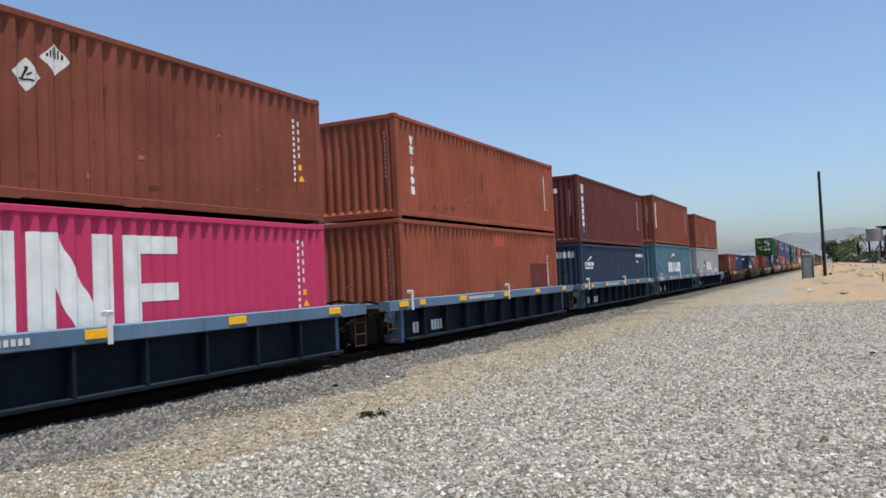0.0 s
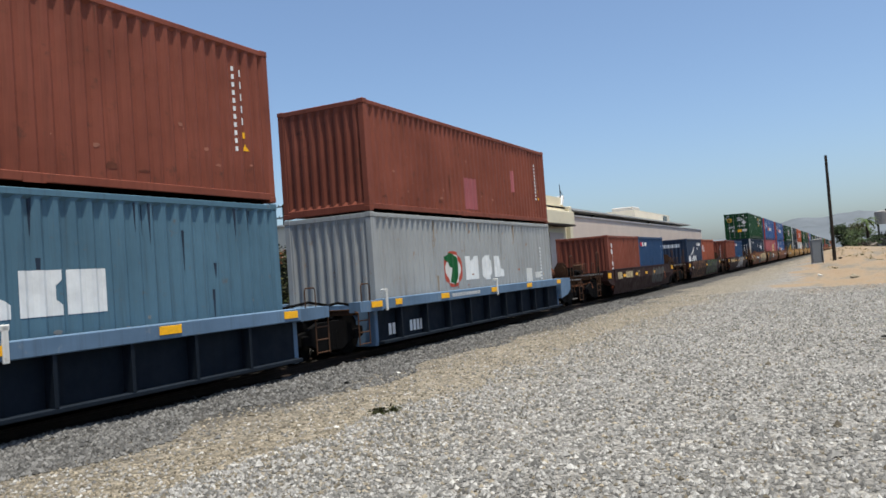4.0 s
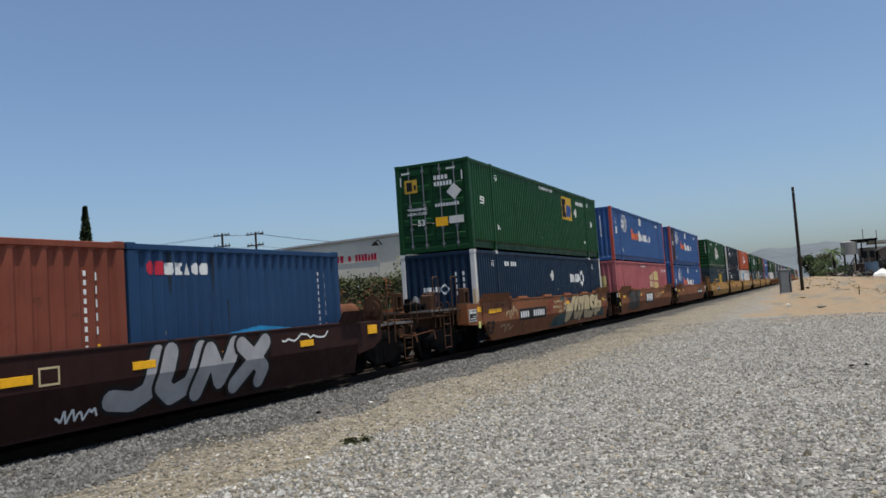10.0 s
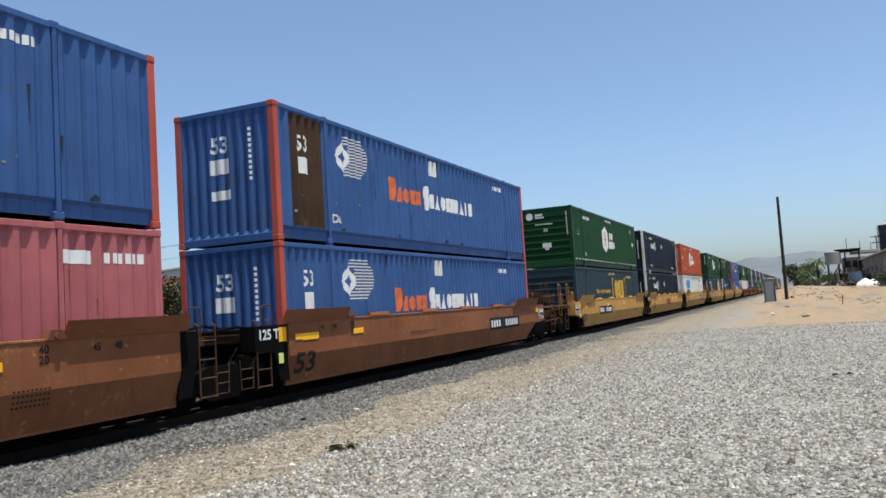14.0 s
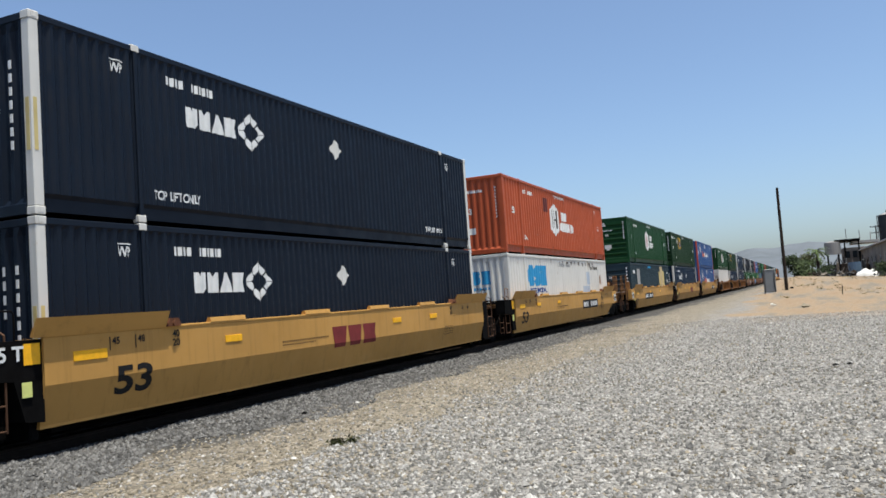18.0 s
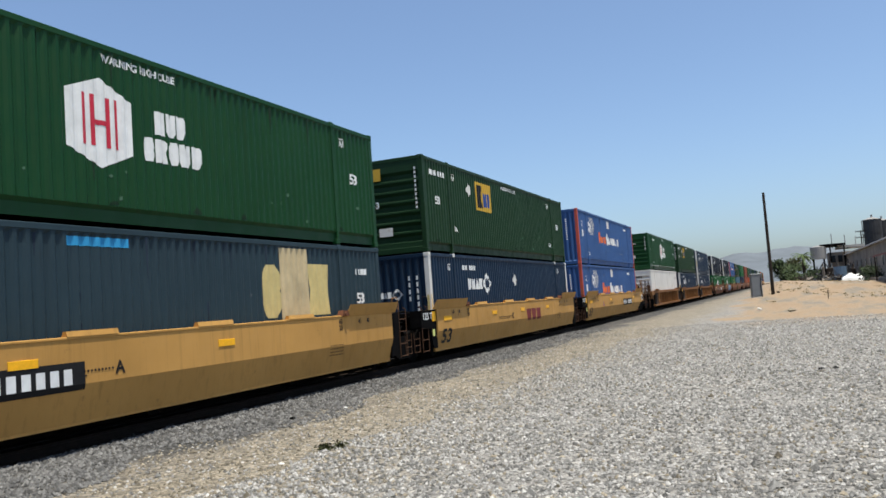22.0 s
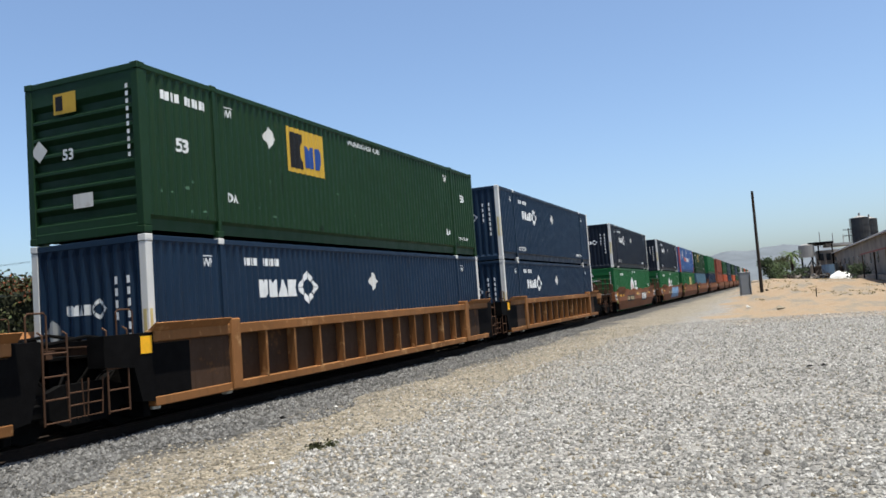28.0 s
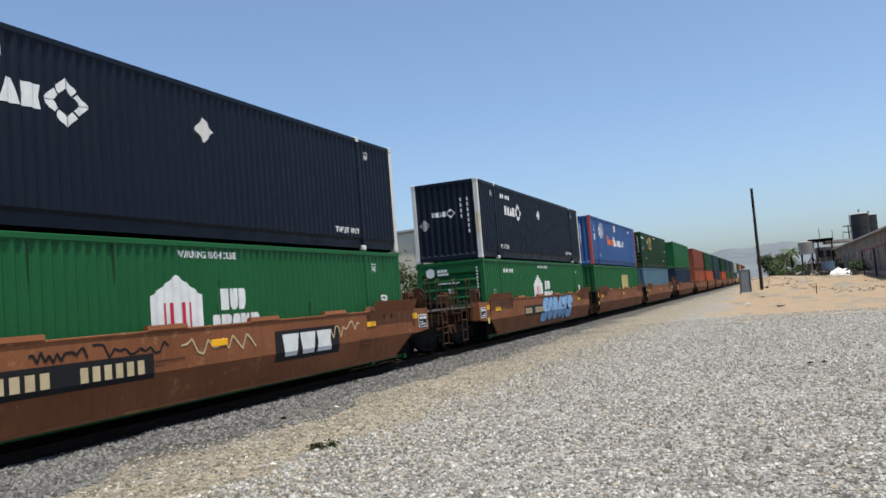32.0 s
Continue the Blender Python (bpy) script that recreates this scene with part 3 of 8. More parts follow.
for text in ("WP", "DA", "53", "45", "48", "40", "20", "A", "B", "C", "125 T", "TOP LIFT ONLY", "WARNING HIGH CUBE", "WARNING", "HIGH CUBE", "How tomorrow moves", "INTERMODAL"):
    curve = bpy.data.curves.new("writing", "FONT")
    curve.body, curve.offset = text, 0.028
    curve.resolution_u = 4
    writing = new("writing", curve)
    flat = writing.evaluated_get(bpy.context.evaluated_depsgraph_get()).to_mesh()
    GLYPHS[text] = ([tuple(v.co) for v in flat.vertices], [tuple(q.vertices) for q in flat.polygons])
    bpy.data.objects.remove(writing)
    bpy.data.curves.remove(curve)


def words(text, a, c, h, width=None):
    """Faces of a text in Blender's own font, its lower left corner at (a, c), h high."""
    vs, fs = GLYPHS[text]
    x0, x1 = min(v[0] for v in vs), max(v[0] for v in vs)
    y0, y1 = min(v[1] for v in vs), max(v[1] for v in vs)
    k = h / (y1 - y0)
    kx = width / (x1 - x0) if width else k
    return [[(a + (vs[i][0] - x0) * kx, c + (vs[i][1] - y0) * k) for i in f] for f in fs]


def wp(a, z=2.36):
    return words("WP", a, z, 0.16, 0.26) + [rect(a - 0.02, a + 0.28, z + 0.19, z + 0.21)]


def linked_square(y, z, r):
    """A square on its corner, made of four bent strips with gaps between them."""
    out = []
    for i in range(4):
        a = math.pi / 2 * i
        e, f = (math.cos(a), math.sin(a)), (math.cos(a + math.pi / 2), math.sin(a + math.pi / 2))
        for u0, u1 in ((0.02, 0.46), (0.54, 0.98)):
            o = [(e[0] * (1 - u) + f[0] * u, e[1] * (1 - u) + f[1] * u) for u in (u0, u1)]
            out.append([(y + r * o[0][0], z + r * 0.9 * o[0][1]), (y + r * o[1][0], z + r * 0.9 * o[1][1]),
                        (y + 0.58 * r * o[1][0], z + 0.58 * r * 0.9 * o[1][1]), (y + 0.58 * r * o[0][0], z + 0.58 * r * 0.9 * o[0][1])])
    return out


def hexagon(y, z, w, h):
    return [(y - w, z - h * 0.62), (y, z - h), (y + w, z - h * 0.62), (y + w, z + h * 0.62), (y, z + h), (y - w, z + h * 0.62)]


def dress_linked(ob, flipped=False, low=False):
    s = "dom"
    k = "linked" + str(flipped)
    if flipped:
        mark(ob, s, k + "a", MARK, lambda: blocks(10.72, 12.20, 1.78, 2.13, 4, (5, 7, 6, 3), 0.08))
        mark(ob, s, k + "b", MARK, linked_square(12.62, 1.95, 0.44), "emblem")
    else:
        mark(ob, s, k + "a", MARK, lambda: blocks(3.12, 4.52, 1.76, 2.12, 4, (5, 7, 6, 3), 0.08))
        mark(ob, s, k + "b", MARK, linked_square(4.96, 1.95, 0.43), "emblem")
    mark(ob, s, k + "c", WHITE, [diamond(8.13, 2.07, 0.26, 0.24)], "placard")
    mark(ob, s, k + "d", MARK, lambda: wp(1.46), "lift_mark")
    mark(ob, s, k + "e", MARK, lambda: wp(14.5), "lift_mark")
    mark(ob, s, k + "f", MARK, lambda: bars(2.67, 3.12, 2.40, 2.55, 4) + bars(3.3, 3.9, 2.40, 2.55, 6), "number_bars")
    if not low:
        mark(ob, s, k + "g", MARK, lambda: words("TOP LIFT ONLY", 2.28, 0.40, 0.16, 1.15), "lift_notice")
        mark(ob, s, k + "h", MARK, lambda: words("TOP LIFT ONLY", 12.83, 0.40, 0.14, 1.15), "lift_notice")
    end_mark(ob, s, "lk1", MARK, lambda: blocks(-0.55, 0.02, 1.62, 1.80, 4, (5, 7, 6, 3), 0.08) + linked_square(0.20, 1.71, 0.2))
    end_mark(ob, s, "lk2", MARK, lambda: stackbars(0.58, 0.66, 1.5, 2.3, 4, 0.35) + stackbars(0.84, 0.92, 0.95, 2.3, 7, 0.35), name="number_bars")
    end_mark(ob, s, "lk3", GREYBOX, [diamond(-0.86, 1.36, 0.22)], name="placard")


def dress_square(ob, at=5.23, dia=3.8, idx=0.55, end="ribs", tail=1.48, lift_at=13.5, wp_at=None, dia_z=2.2):
    s = "dom"
    k = "sq%.1f%.1f" % (at, tail)
    mark(ob, s, k + "a", GOLD, [rect(at - 0.76, at + 0.76, 1.58, 2.58)], "emblem_panel")
    mark(ob, s, k + "b", BLACK, lambda: blocks(at - 0.66, at - 0.14, 1.68, 2.48, 1, (11,), 0.0), "emblem_block", 0.008)
    mark(ob, s, k + "c", ROYAL, lambda: blocks(at - 0.08, at + 0.34, 1.74, 2.24, 1, (7,), 0.12) + blocks(at + 0.36, at + 0.66, 1.74, 2.24, 1, (12,), 0.0), "emblem_block", 0.008)
    mark(ob, s, k + "d", WHITE, [diamond(dia, dia_z, 0.24)], "placard")
    mark(ob, s, k + "e", MARK, lambda: words("53", 0.9, 1.48, 0.25), "length_mark")
    mark(ob, s, k + "f", MARK, lambda: words("53", 14.95, tail, 0.25), "length_mark")
    mark(ob, s, k + "g", MARK, lambda: bars(idx, idx + 0.5, 2.36, 2.52, 4) + bars(idx + 0.62, idx + 1.22, 2.36, 2.52, 6), "number_bars")
    mark(ob, s, k + "h", MARK, lambda: words("WARNING HIGH CUBE", 7.25, 2.58, 0.12, 1.75), "height_notice")
    mark(ob, s, k + "i", MARK, lambda: wp(2.3), "lift_mark")
    mark(ob, s, k + "j", MARK, lambda: words("DA", 2.28, 0.70, 0.18), "lift_mark")
    mark(ob, s, k + "k", MARK, lambda: wp(wp_at or lift_at), "lift_mark")
    mark(ob, s, k + "l", MARK, lambda: words("DA", lift_at, 0.62, 0.18), "lift_mark")
    if tail > 1.5:
        mark(ob, s, k + "m", MARK, lambda: words("TOP LIFT ONLY", 14.6, 0.50, 0.10, 0.85), "lift_notice")
    if end == "ribs":
        end_mark(ob, s, "sqa", GOLD, [rect(-0.62, -0.1, 2.25, 2.62)], "ribs", "emblem_panel")
        end_mark(ob, s, "sqb", BLACK, [rect(-0.57, -0.4, 2.31, 2.57)], "ribs", "emblem_block", 0.008)
        end_mark(ob, s, "sqc", MARK, lambda: words("53", -0.45, 1.42, 0.2) + stackbars(1.0, 1.08, 1.3, 2.6, 10), "ribs", "length_mark")
        end_mark(ob, s, "sqd", WHITE, [diamond(-1.0, 1.65, 0.2), rect(-0.25, 0.2, 0.55, 0.8)], "ribs", "placard")
    else:
        end_mark(ob, s, "sqe", GOLD, [rect(-0.95, -0.5, 1.95, 2.38)], "doors", "emblem_panel")
        end_mark(ob, s, "sqf", BLACK, [rect(-0.88, -0.68, 2.02, 2.31), rect(-0.62, -0.54, 2.05, 2.2)], "doors", "emblem_block", 0.008)
        end_mark(ob, s, "sqg", MARK, lambda: bars(0.1, 0.62, 2.28, 2.42, 4) + bars(0.1, 0.75, 2.08, 2.22, 6) + words("53", -0.55, 0.86, 0.2) + words("WARNING", -0.9, 1.36, 0.09, 0.7) + words("HIGH CUBE", -0.9, 1.22, 0.09, 0.7) + bars(0.1, 0.95, 1.42, 1.52, 9), "doors", "length_mark")
        end_mark(ob, s, "sqh", WHITE, [diamond(0.78, 1.86, 0.26), rect(0.55, 1.05, 0.85, 1.08)], "doors", "placard")
        end_mark(ob, s, "sqi", AMBER, [rect(0.08, 0.5, 0.8, 1.08)], "doors", "warning_label")
        end_mark(ob, s, "sqj", MARK, [rect(-1.05, -0.75, 2.58, 2.63), rect(0.55, 0.85, 2.58, 2.63), rect(-1.1, -1.06, 2.2, 2.5), rect(1.06, 1.1, 2.2, 2.5)], "doors", "reflective_strip")


def dress_hexagon(ob, spec="dom", tall=False, dashes=False, bar=CRIMSON, y=7.14, three=False, end="ribs"):
    k = "hex%s%s%s%.1f" % (tall, dashes, bar.name, y)
    if tall:
        mark(ob, spec, k + "a", MARK, [[(y - 0.64, 1.0), (y + 0.64, 1.0), (y + 0.64, 1.92), (y, 2.28), (y - 0.64, 1.92)]], "emblem")
        z0 = 1.0
    else:
        mark(ob, spec, k + "a", MARK, [hexagon(y, 1.6, 0.65, 0.71)], "emblem")
        z0 = 1.22
    mark(ob, spec, k + "b", bar, [rect(y - 0.36, y - 0.28, z0, z0 + 0.8), rect(y - 0.2, y - 0.12, z0, z0 + 0.8), rect(y + 0.12, y + 0.2, z0, z0 + 0.8), rect(y + 0.28, y + 0.36, z0, z0 + 0.8), rect(y - 0.2, y + 0.2, z0 + 0.34, z0 + 0.42)], "emblem_bars", 0.008)
    w = 2.2 if three else 1.46
    mark(ob, spec, k + "c", MARK, lambda: blocks(y + 1.2, y + 1.95, 1.62, 2.02, 3, (15, 5, 12), 0.1) + blocks(y + 0.9, y + 0.9 + w, 1.14, 1.54, 8 if three else 5, (1, 4, 0, 5, 12, 9, 15, 1), 0.1))
    mark(ob, spec, k + "d", MARK, lambda: words("WARNING HIGH CUBE", y + 0.05, 2.58, 0.13, 1.65), "height_notice")
    mark(ob, spec, k + "e", MARK, lambda: words("53", 1.0, 1.5, 0.26), "length_mark")
    mark(ob, spec, k + "f", MARK, lambda: words("53", 14.95, 1.5, 0.26), "length_mark")
    mark(ob, spec, k + "g", MARK, lambda: bars(2.4, 2.9, 2.38, 2.53, 4) + bars(3.05, 3.65, 2.38, 2.53, 6), "number_bars")
    mark(ob, spec, k + "h", MARK, lambda: words("DA", 2.3, 0.55, 0.18), "lift_mark")
    mark(ob, spec, k + "i", MARK, lambda: wp(14.5), "lift_mark")
    if dashes:
        mark(ob, spec, k + "j", MARK, [rect(0.35 + i * 0.62, 0.67 + i * 0.62, 0.325, 0.375) for i in range(25)], "reflective_strip")
    if end == "ribs":
        end_mark(ob, spec, "hx1" + bar.name, MARK, lambda: [hexagon(-0.78, 2.5, 0.16, 0.18)] + blocks(-0.5, -0.1, 2.5, 2.6, 3, (15, 5, 12)) + blocks(-0.5, -0.05, 2.38, 2.47, 5, (1, 4, 0, 5, 12)), "ribs", "emblem")
        end_mark(ob, spec, "hx2", MARK, lambda: words("53", -0.12, 1.72, 0.16) + stackbars(1.0, 1.08, 1.5, 2.65, 10) + bars(-0.5, 0.35, 2.06, 2.12, 12), "ribs", "number_bars")
        end_mark(ob, spec, "hx3", WHITE, [rect(-0.22, 0.22, 0.95, 1.18), rect(-0.1, 0.1, 0.84, 0.94)], "ribs", "label")


def dress_striped(ob, first=MARK):
    s = "waved"
    k = "str"
    mark(ob, s, k + "a", MARK, [diamond(2.72, 2.08, 0.37)], "emblem")
    mark(ob, s, k + "a2", BLUE, [diamond(2.72, 2.08, 0.16)], "emblem_core", 0.008)
    mark(ob, s, k + "b", WHITE, [rect(2.95 if abs(z - 2.13) < 0.25 else 2.78, 3.35 + 0.55 * math.sqrt(max(0.05, 1 - ((z - 2.13) / 0.50) ** 2)), z, z + 0.032) for z in [1.66 + 0.075 * i for i in range(13)]], "emblem_stripes")
    mark(ob, s, k + "c", REDORANGE, lambda: blocks(5.02, 5.42, 1.30, 1.92, 1, (12,), 0.05) + blocks(5.5, 7.0, 1.30, 1.70, 4, (6, 1, 11, 4), 0.1))
    mark(ob, s, k + "d", MARK, lambda: blocks(7.12, 7.52, 1.22, 1.92, 1, (2,), 0.05) + blocks(7.6, 10.9, 1.30, 1.72, 9, (10, 6, 1, 13, 10, 4, 6, 9, 15), 0.1))
    mark(ob, s, k + "e", WHITE, [rect(7.66, 8.17, 2.26, 2.70)], "paper_label")
    mark(ob, s, k + "f", MARK, lambda: words("53", 0.82, 1.96, 0.36) + [rect(0.85, 1.25, 1.48, 1.84)] + words("DA", 2.2, 0.5, 0.2), "length_mark")
    mark(ob, s, k + "g", MARK, lambda: bars(13.0, 13.9, 2.42, 2.56, 8), "number_bars")
    end_mark(ob, s, k + "h", MARK, lambda: words("53", -0.35, 1.95, 0.36) + [rect(-0.38, 0.12, 1.5, 1.82), rect(-0.36, 0.14, 0.95, 1.15)] + stackbars(0.62, 0.70, 1.3, 2.45, 10), name="length_mark")


def upright(ob, spec, y, z0, z1, kinds, mat=MARK, w=0.24):
    """A column of plain blocks, from the foot up."""
    h = (z1 - z0) / len(kinds)
    mark(ob, spec, "up%.1f%s%.1f" % (y, kinds, z0), mat, lambda: [q for i, k in enumerate(kinds) for q in blocks(y, y + w, z0 + i * h, z0 + (i + 0.8) * h, 1, (k,), 0.0)])


def id_bars(ob, spec, y, z0=0.8, z1=2.1):
    mark(ob, spec, "id%.2f%.1f" % (y, z1), MARK, lambda: stackbars(y, y + 0.06, z0, z1, 11) + stackbars(y + 0.2, y + 0.26, z0 + 0.5, z1, 5), "number_bars")
    mark(ob, spec, "idy%.2f%.1f" % (y, z1), AMBER, [[(y + 0.2, z0 + 0.02), (y + 0.34, z0 + 0.02), (y + 0.27, z0 + 0.15)], rect(y + 0.2, y + 0.28, z0 + 0.25, z0 + 0.36)], "warning_label")


def wing(y0, y1, z0, z1):
    out = []
    for i in range(4):
        a, t = i / 4, 1 - i * 0.17
        out.append([(y0 + (y1 - y0) * 0.18 * i, z0 + (z1 - z0) * a * 0.55), (y0 + (y1 - y0) * (0.22 + 0.2 * i), z0 + (z1 - z0) * (a * 0.55 + 0.12)),
                    (y1 - (y1 - y0) * 0.03 * (3 - i), z0 + (z1 - z0) * (0.35 + 0.2 * i + 0.05)), (y0 + (y1 - y0) * (0.30 + 0.13 * i), z0 + (z1 - z0) * (a * 0.6 + 0.22))])
    return out


# paint on the sides of the cars
def car_mark(car, key, mat, polys, top, crease, foot, name="marking", lift=0.004, x0=1.5, x1=1.36):
    def place(y, z, h):
        x = x0 if z >= crease else x0 + (x1 - x0) * (crease - z) / (crease - foot)
        return (x + h, y, z)
    me = stored((key, mat.name, top), lambda: fold_mesh(name, polys() if callable(polys) else polys, mat, [crease], 1, place, lift))
    part(name, me, car)


def reflector(car, y, z, w=0.46, h=0.12, x=1.5):
    me = stored(("reflector", w, h), lambda: Shape().box(0, 0.012, 0, w, 0, h, 0.003).mesh("reflector", AMBER))
    part("reflector", me, car, Matrix.Translation((x, y, z)))


STROKES = [
    [(0.9, 0.88), (0.35, 0.98), (0.1, 0.66), (0.85, 0.42), (0.8, 0.05), (0.1, 0.1)],
    [(0.5, 0.96), (0.12, 0.72), (0.12, 0.28), (0.5, 0.04), (0.88, 0.28), (0.88, 0.72), (0.5, 0.96)],
    [(0.05, 0.98), (0.22, 0.08), (0.5, 0.62), (0.74, 0.08), (0.98, 0.92)],
    [(0.15, 1.0), (0.2, 0.1), (0.8, 0.06), (0.85, 0.52), (0.25, 0.55)],
    [(0.15, 0.48), (0.85, 0.56), (0.72, 0.94), (0.2, 0.88), (0.1, 0.26), (0.5, 0.03), (0.95, 0.2)],
    [(0.1, 0.02), (0.2, 0.98), (0.62, 0.9), (0.72, 0.05), (0.98, 0.1)],
]


def ribbon(pts, w, curved=True):
    """A round-ended stroke of width w through the points, as quads and discs."""
    for _ in range(2 if curved else 0):
        pts = [pts[0]] + [((p[0] * k + q[0] * (4 - k)) / 4, (p[1] * k + q[1] * (4 - k)) / 4) for p, q in zip(pts, pts[1:]) for k in (3, 1)] + [pts[-1]]
    out = []
    for p, q in zip(pts, pts[1:]):
        dx, dz = q[0] - p[0], q[1] - p[1]
        n = math.hypot(dx, dz) or 1.0
        nx, nz = -dz / n * w / 2, dx / n * w / 2
        out.append([(p[0] - nx, p[1] - nz), (q[0] - nx, q[1] - nz), (q[0] + nx, q[1] + nz), (p[0] + nx, p[1] + nz)])
        out.append([(q[0] + w / 2 * math.cos(t), q[1] + w / 2 * math.sin(t)) for t in [k * math.pi / 5 for k in range(10)]])
    out.append([(pts[0][0] + w / 2 * math.cos(t), pts[0][1] + w / 2 * math.sin(t)) for t in [k * math.pi / 5 for k in range(10)]])
    return out


ANGULAR = [
    [[(0.92, 0.98), (0.80, 0.22), (0.52, 0.06), (0.10, 0.16)]],
    [[(0.30, 1.0), (0.18, 0.28), (0.42, 0.04), (0.78, 0.22), (0.98, 0.98)]],
    [[(0.08, 0.02), (0.30, 0.92), (0.62, 0.20), (0.92, 1.0)]],
    [[(0.20, 0.96), (0.88, 0.30), (0.80, 0.05)], [(0.86, 0.98), (0.12, 0.02)]],
    [[(0.10, 0.05), (0.25, 0.60), (0.10, 0.95), (0.80, 0.95)], [(0.30, 0.50), (0.85, 0.05)]],
    [[(0.15, 0.02), (0.20, 0.98), (0.85, 0.80), (0.25, 0.55), (0.90, 0.04)]],
]
BUBBLE = [
    [[(0.95, 0.98), (0.55, 0.85), (0.50, 0.35), (0.22, 0.12), (-0.15, 0.04)], [(0.35, 0.62), (-0.15, 0.60)], [(0.35, 0.40), (-0.20, 0.34)]],
    [[(0.62, 0.98), (0.22, 0.70), (0.20, 0.25), (0.55, 0.05), (0.85, 0.30), (0.80, 0.75), (0.62, 0.98)]],
    [[(0.00, 0.92), (0.45, 0.88), (0.95, 0.98)], [(0.50, 0.90), (0.55, 0.40), (0.30, 0.02)]],
    [[(0.22, 0.98), (0.18, 0.12), (0.75, 0.06), (0.85, 0.40), (0.30, 0.52), (0.72, 0.66), (0.70, 0.95), (0.25, 0.94)]],
    [[(0.95, 0.92), (0.40, 1.0), (0.18, 0.68), (0.80, 0.42), (0.75, 0.05), (0.05, 0.10)]],
    [[(0.55, 0.98), (0.20, 0.60), (0.45, 0.05), (0.85, 0.28), (0.75, 0.85), (0.40, 0.60)], [(0.90, 0.55), (1.25, 0.60)], [(0.90, 0.36), (1.20, 0.34)]],
]


def tag(seed, a, b, c, d, n=5):
    """A thin scrawl."""
    rnd = random.Random(seed)
    pts = [(a + (b - a) * i / (n * 3), c + (d - c) * (0.15 + 0.7 * rnd.random())) for i in range(n * 3 + 1)]
    out = []
    for p, q in zip(pts, pts[1:]):
        dx, dz = q[0] - p[0], q[1] - p[1]
        l = math.hypot(dx, dz)
        nx, nz = -dz / l * 0.018, dx / l * 0.018
        out.append([(p[0] - nx, p[1] - nz), (q[0] - nx, q[1] - nz), (q[0] + nx, q[1] + nz), (p[0] + nx, p[1] + nz)])
    return out
# ---- well cars ----
MOVERS, WHEELS = [], []


def wheelset_mesh():
    s = Shape()
    s.rod((-0.95, 0, 0), (0.95, 0, 0), 0.08, 10)
    for sx in (-1, 1):
        s.rod((sx * 0.70, 0, 0), (sx * 0.735, 0, 0), 0.475, 24)
        s.rod((sx * 0.735, 0, 0), (sx * 0.84, 0, 0), 0.45, 24, 0.445)
        s.rod((sx * 0.84, 0, 0), (sx * 0.90, 0, 0), 0.16, 12)
        for k in range(3):
            a = 2 * math.pi * k / 3
            s.rod((sx * 0.90, 0.09 * math.cos(a), 0.09 * math.sin(a)), (sx * 0.985, 0.09 * math.cos(a), 0.09 * math.sin(a)), 0.022, 6)
    return s.mesh("wheelset", SOOT)


def truck(car, y, near):
    """Two axles under one bolster, about y."""
    tr = part("truck", stored("bolster", lambda: Shape().box(-0.95, 0.95, -0.22, 0.22, 0.42, 0.66, 0.03).box(-0.3, 0.3, -0.3, 0.3, 0.66, 0.74, 0.02).mesh("truck", SOOT)), car, pose(0, y, 0))

    def frame_mesh():
        s = Shape()
        ring = [(-1.20, 0.40), (-1.20, 0.60), (-0.85, 0.66), (-0.42, 0.80), (0.42, 0.80), (0.85, 0.66), (1.20, 0.60), (1.20, 0.40), (1.0, 0.36), (0.72, 0.36), (0.40, 0.20), (-0.40, 0.20), (-0.72, 0.36), (-1.0, 0.36)]
        s.prism(ring, "x", -0.06, 0.06)
        for c in (-0.16, 0.0, 0.16):
            s.rod((0.0, c, 0.24), (0.0, c, 0.60), 0.07, 8)
        for c in (-0.92, 0.92):
            s.box(-0.02, 0.11, c - 0.14, c + 0.14, 0.36, 0.58, 0.03)
        return s.mesh("side_frame", SOOT)
    for sx in (1, -1):
        part("side_frame", stored("sideframe", frame_mesh), tr, pose(sx * 0.99, 0, 0, 0, 0, 0 if sx > 0 else 180))
    for c in (-0.90, 0.90):
        w = part("wheelset", stored("wheelset", wheelset_mesh), tr, pose(0, c, 0.475))
        if near:
            WHEELS.append((w, c))


def smooth_side(L, mat, top, crease, foot, cut0=0.0, cut1=0.0, x0=1.5, x1=1.36):
    """Folded side: upright plate above the crease, lower plate sloping in, its corners cut over the trucks."""
    a, b = -0.12, L + 0.12
    upper = Shape().prism([(x0, top), (x0, crease), (x0 - 0.06, crease), (x0 - 0.06, top)], "y", a, b)
    lower = Shape().add([(x0, a, crease), (x1, a + cut0, foot), (x1, b - cut1, foot), (x0, b, crease), (x0 - 0.06, a, crease), (x1 - 0.05, a + cut0, foot), (x1 - 0.05, b - cut1, foot), (x0 - 0.06, b, crease)],
                        [(0, 1, 2, 3), (7, 6, 5, 4), (0, 4, 5, 1), (1, 5, 6, 2), (2, 6, 7, 3)])
    rail = Shape().box(x0 - 0.13, x0 + 0.012, a, b, top - 0.02, top + 0.02, 0.008)
    flange = Shape().box(x1 - 0.2, x1 + 0.01, a + cut0, b - cut1, foot - 0.03, foot + 0.01)
    return [(n, s.mesh(n, mat)) for n, s in (("side_plate", upper), ("lower_plate", lower), ("top_rail", rail), ("bottom_flange", flange))]


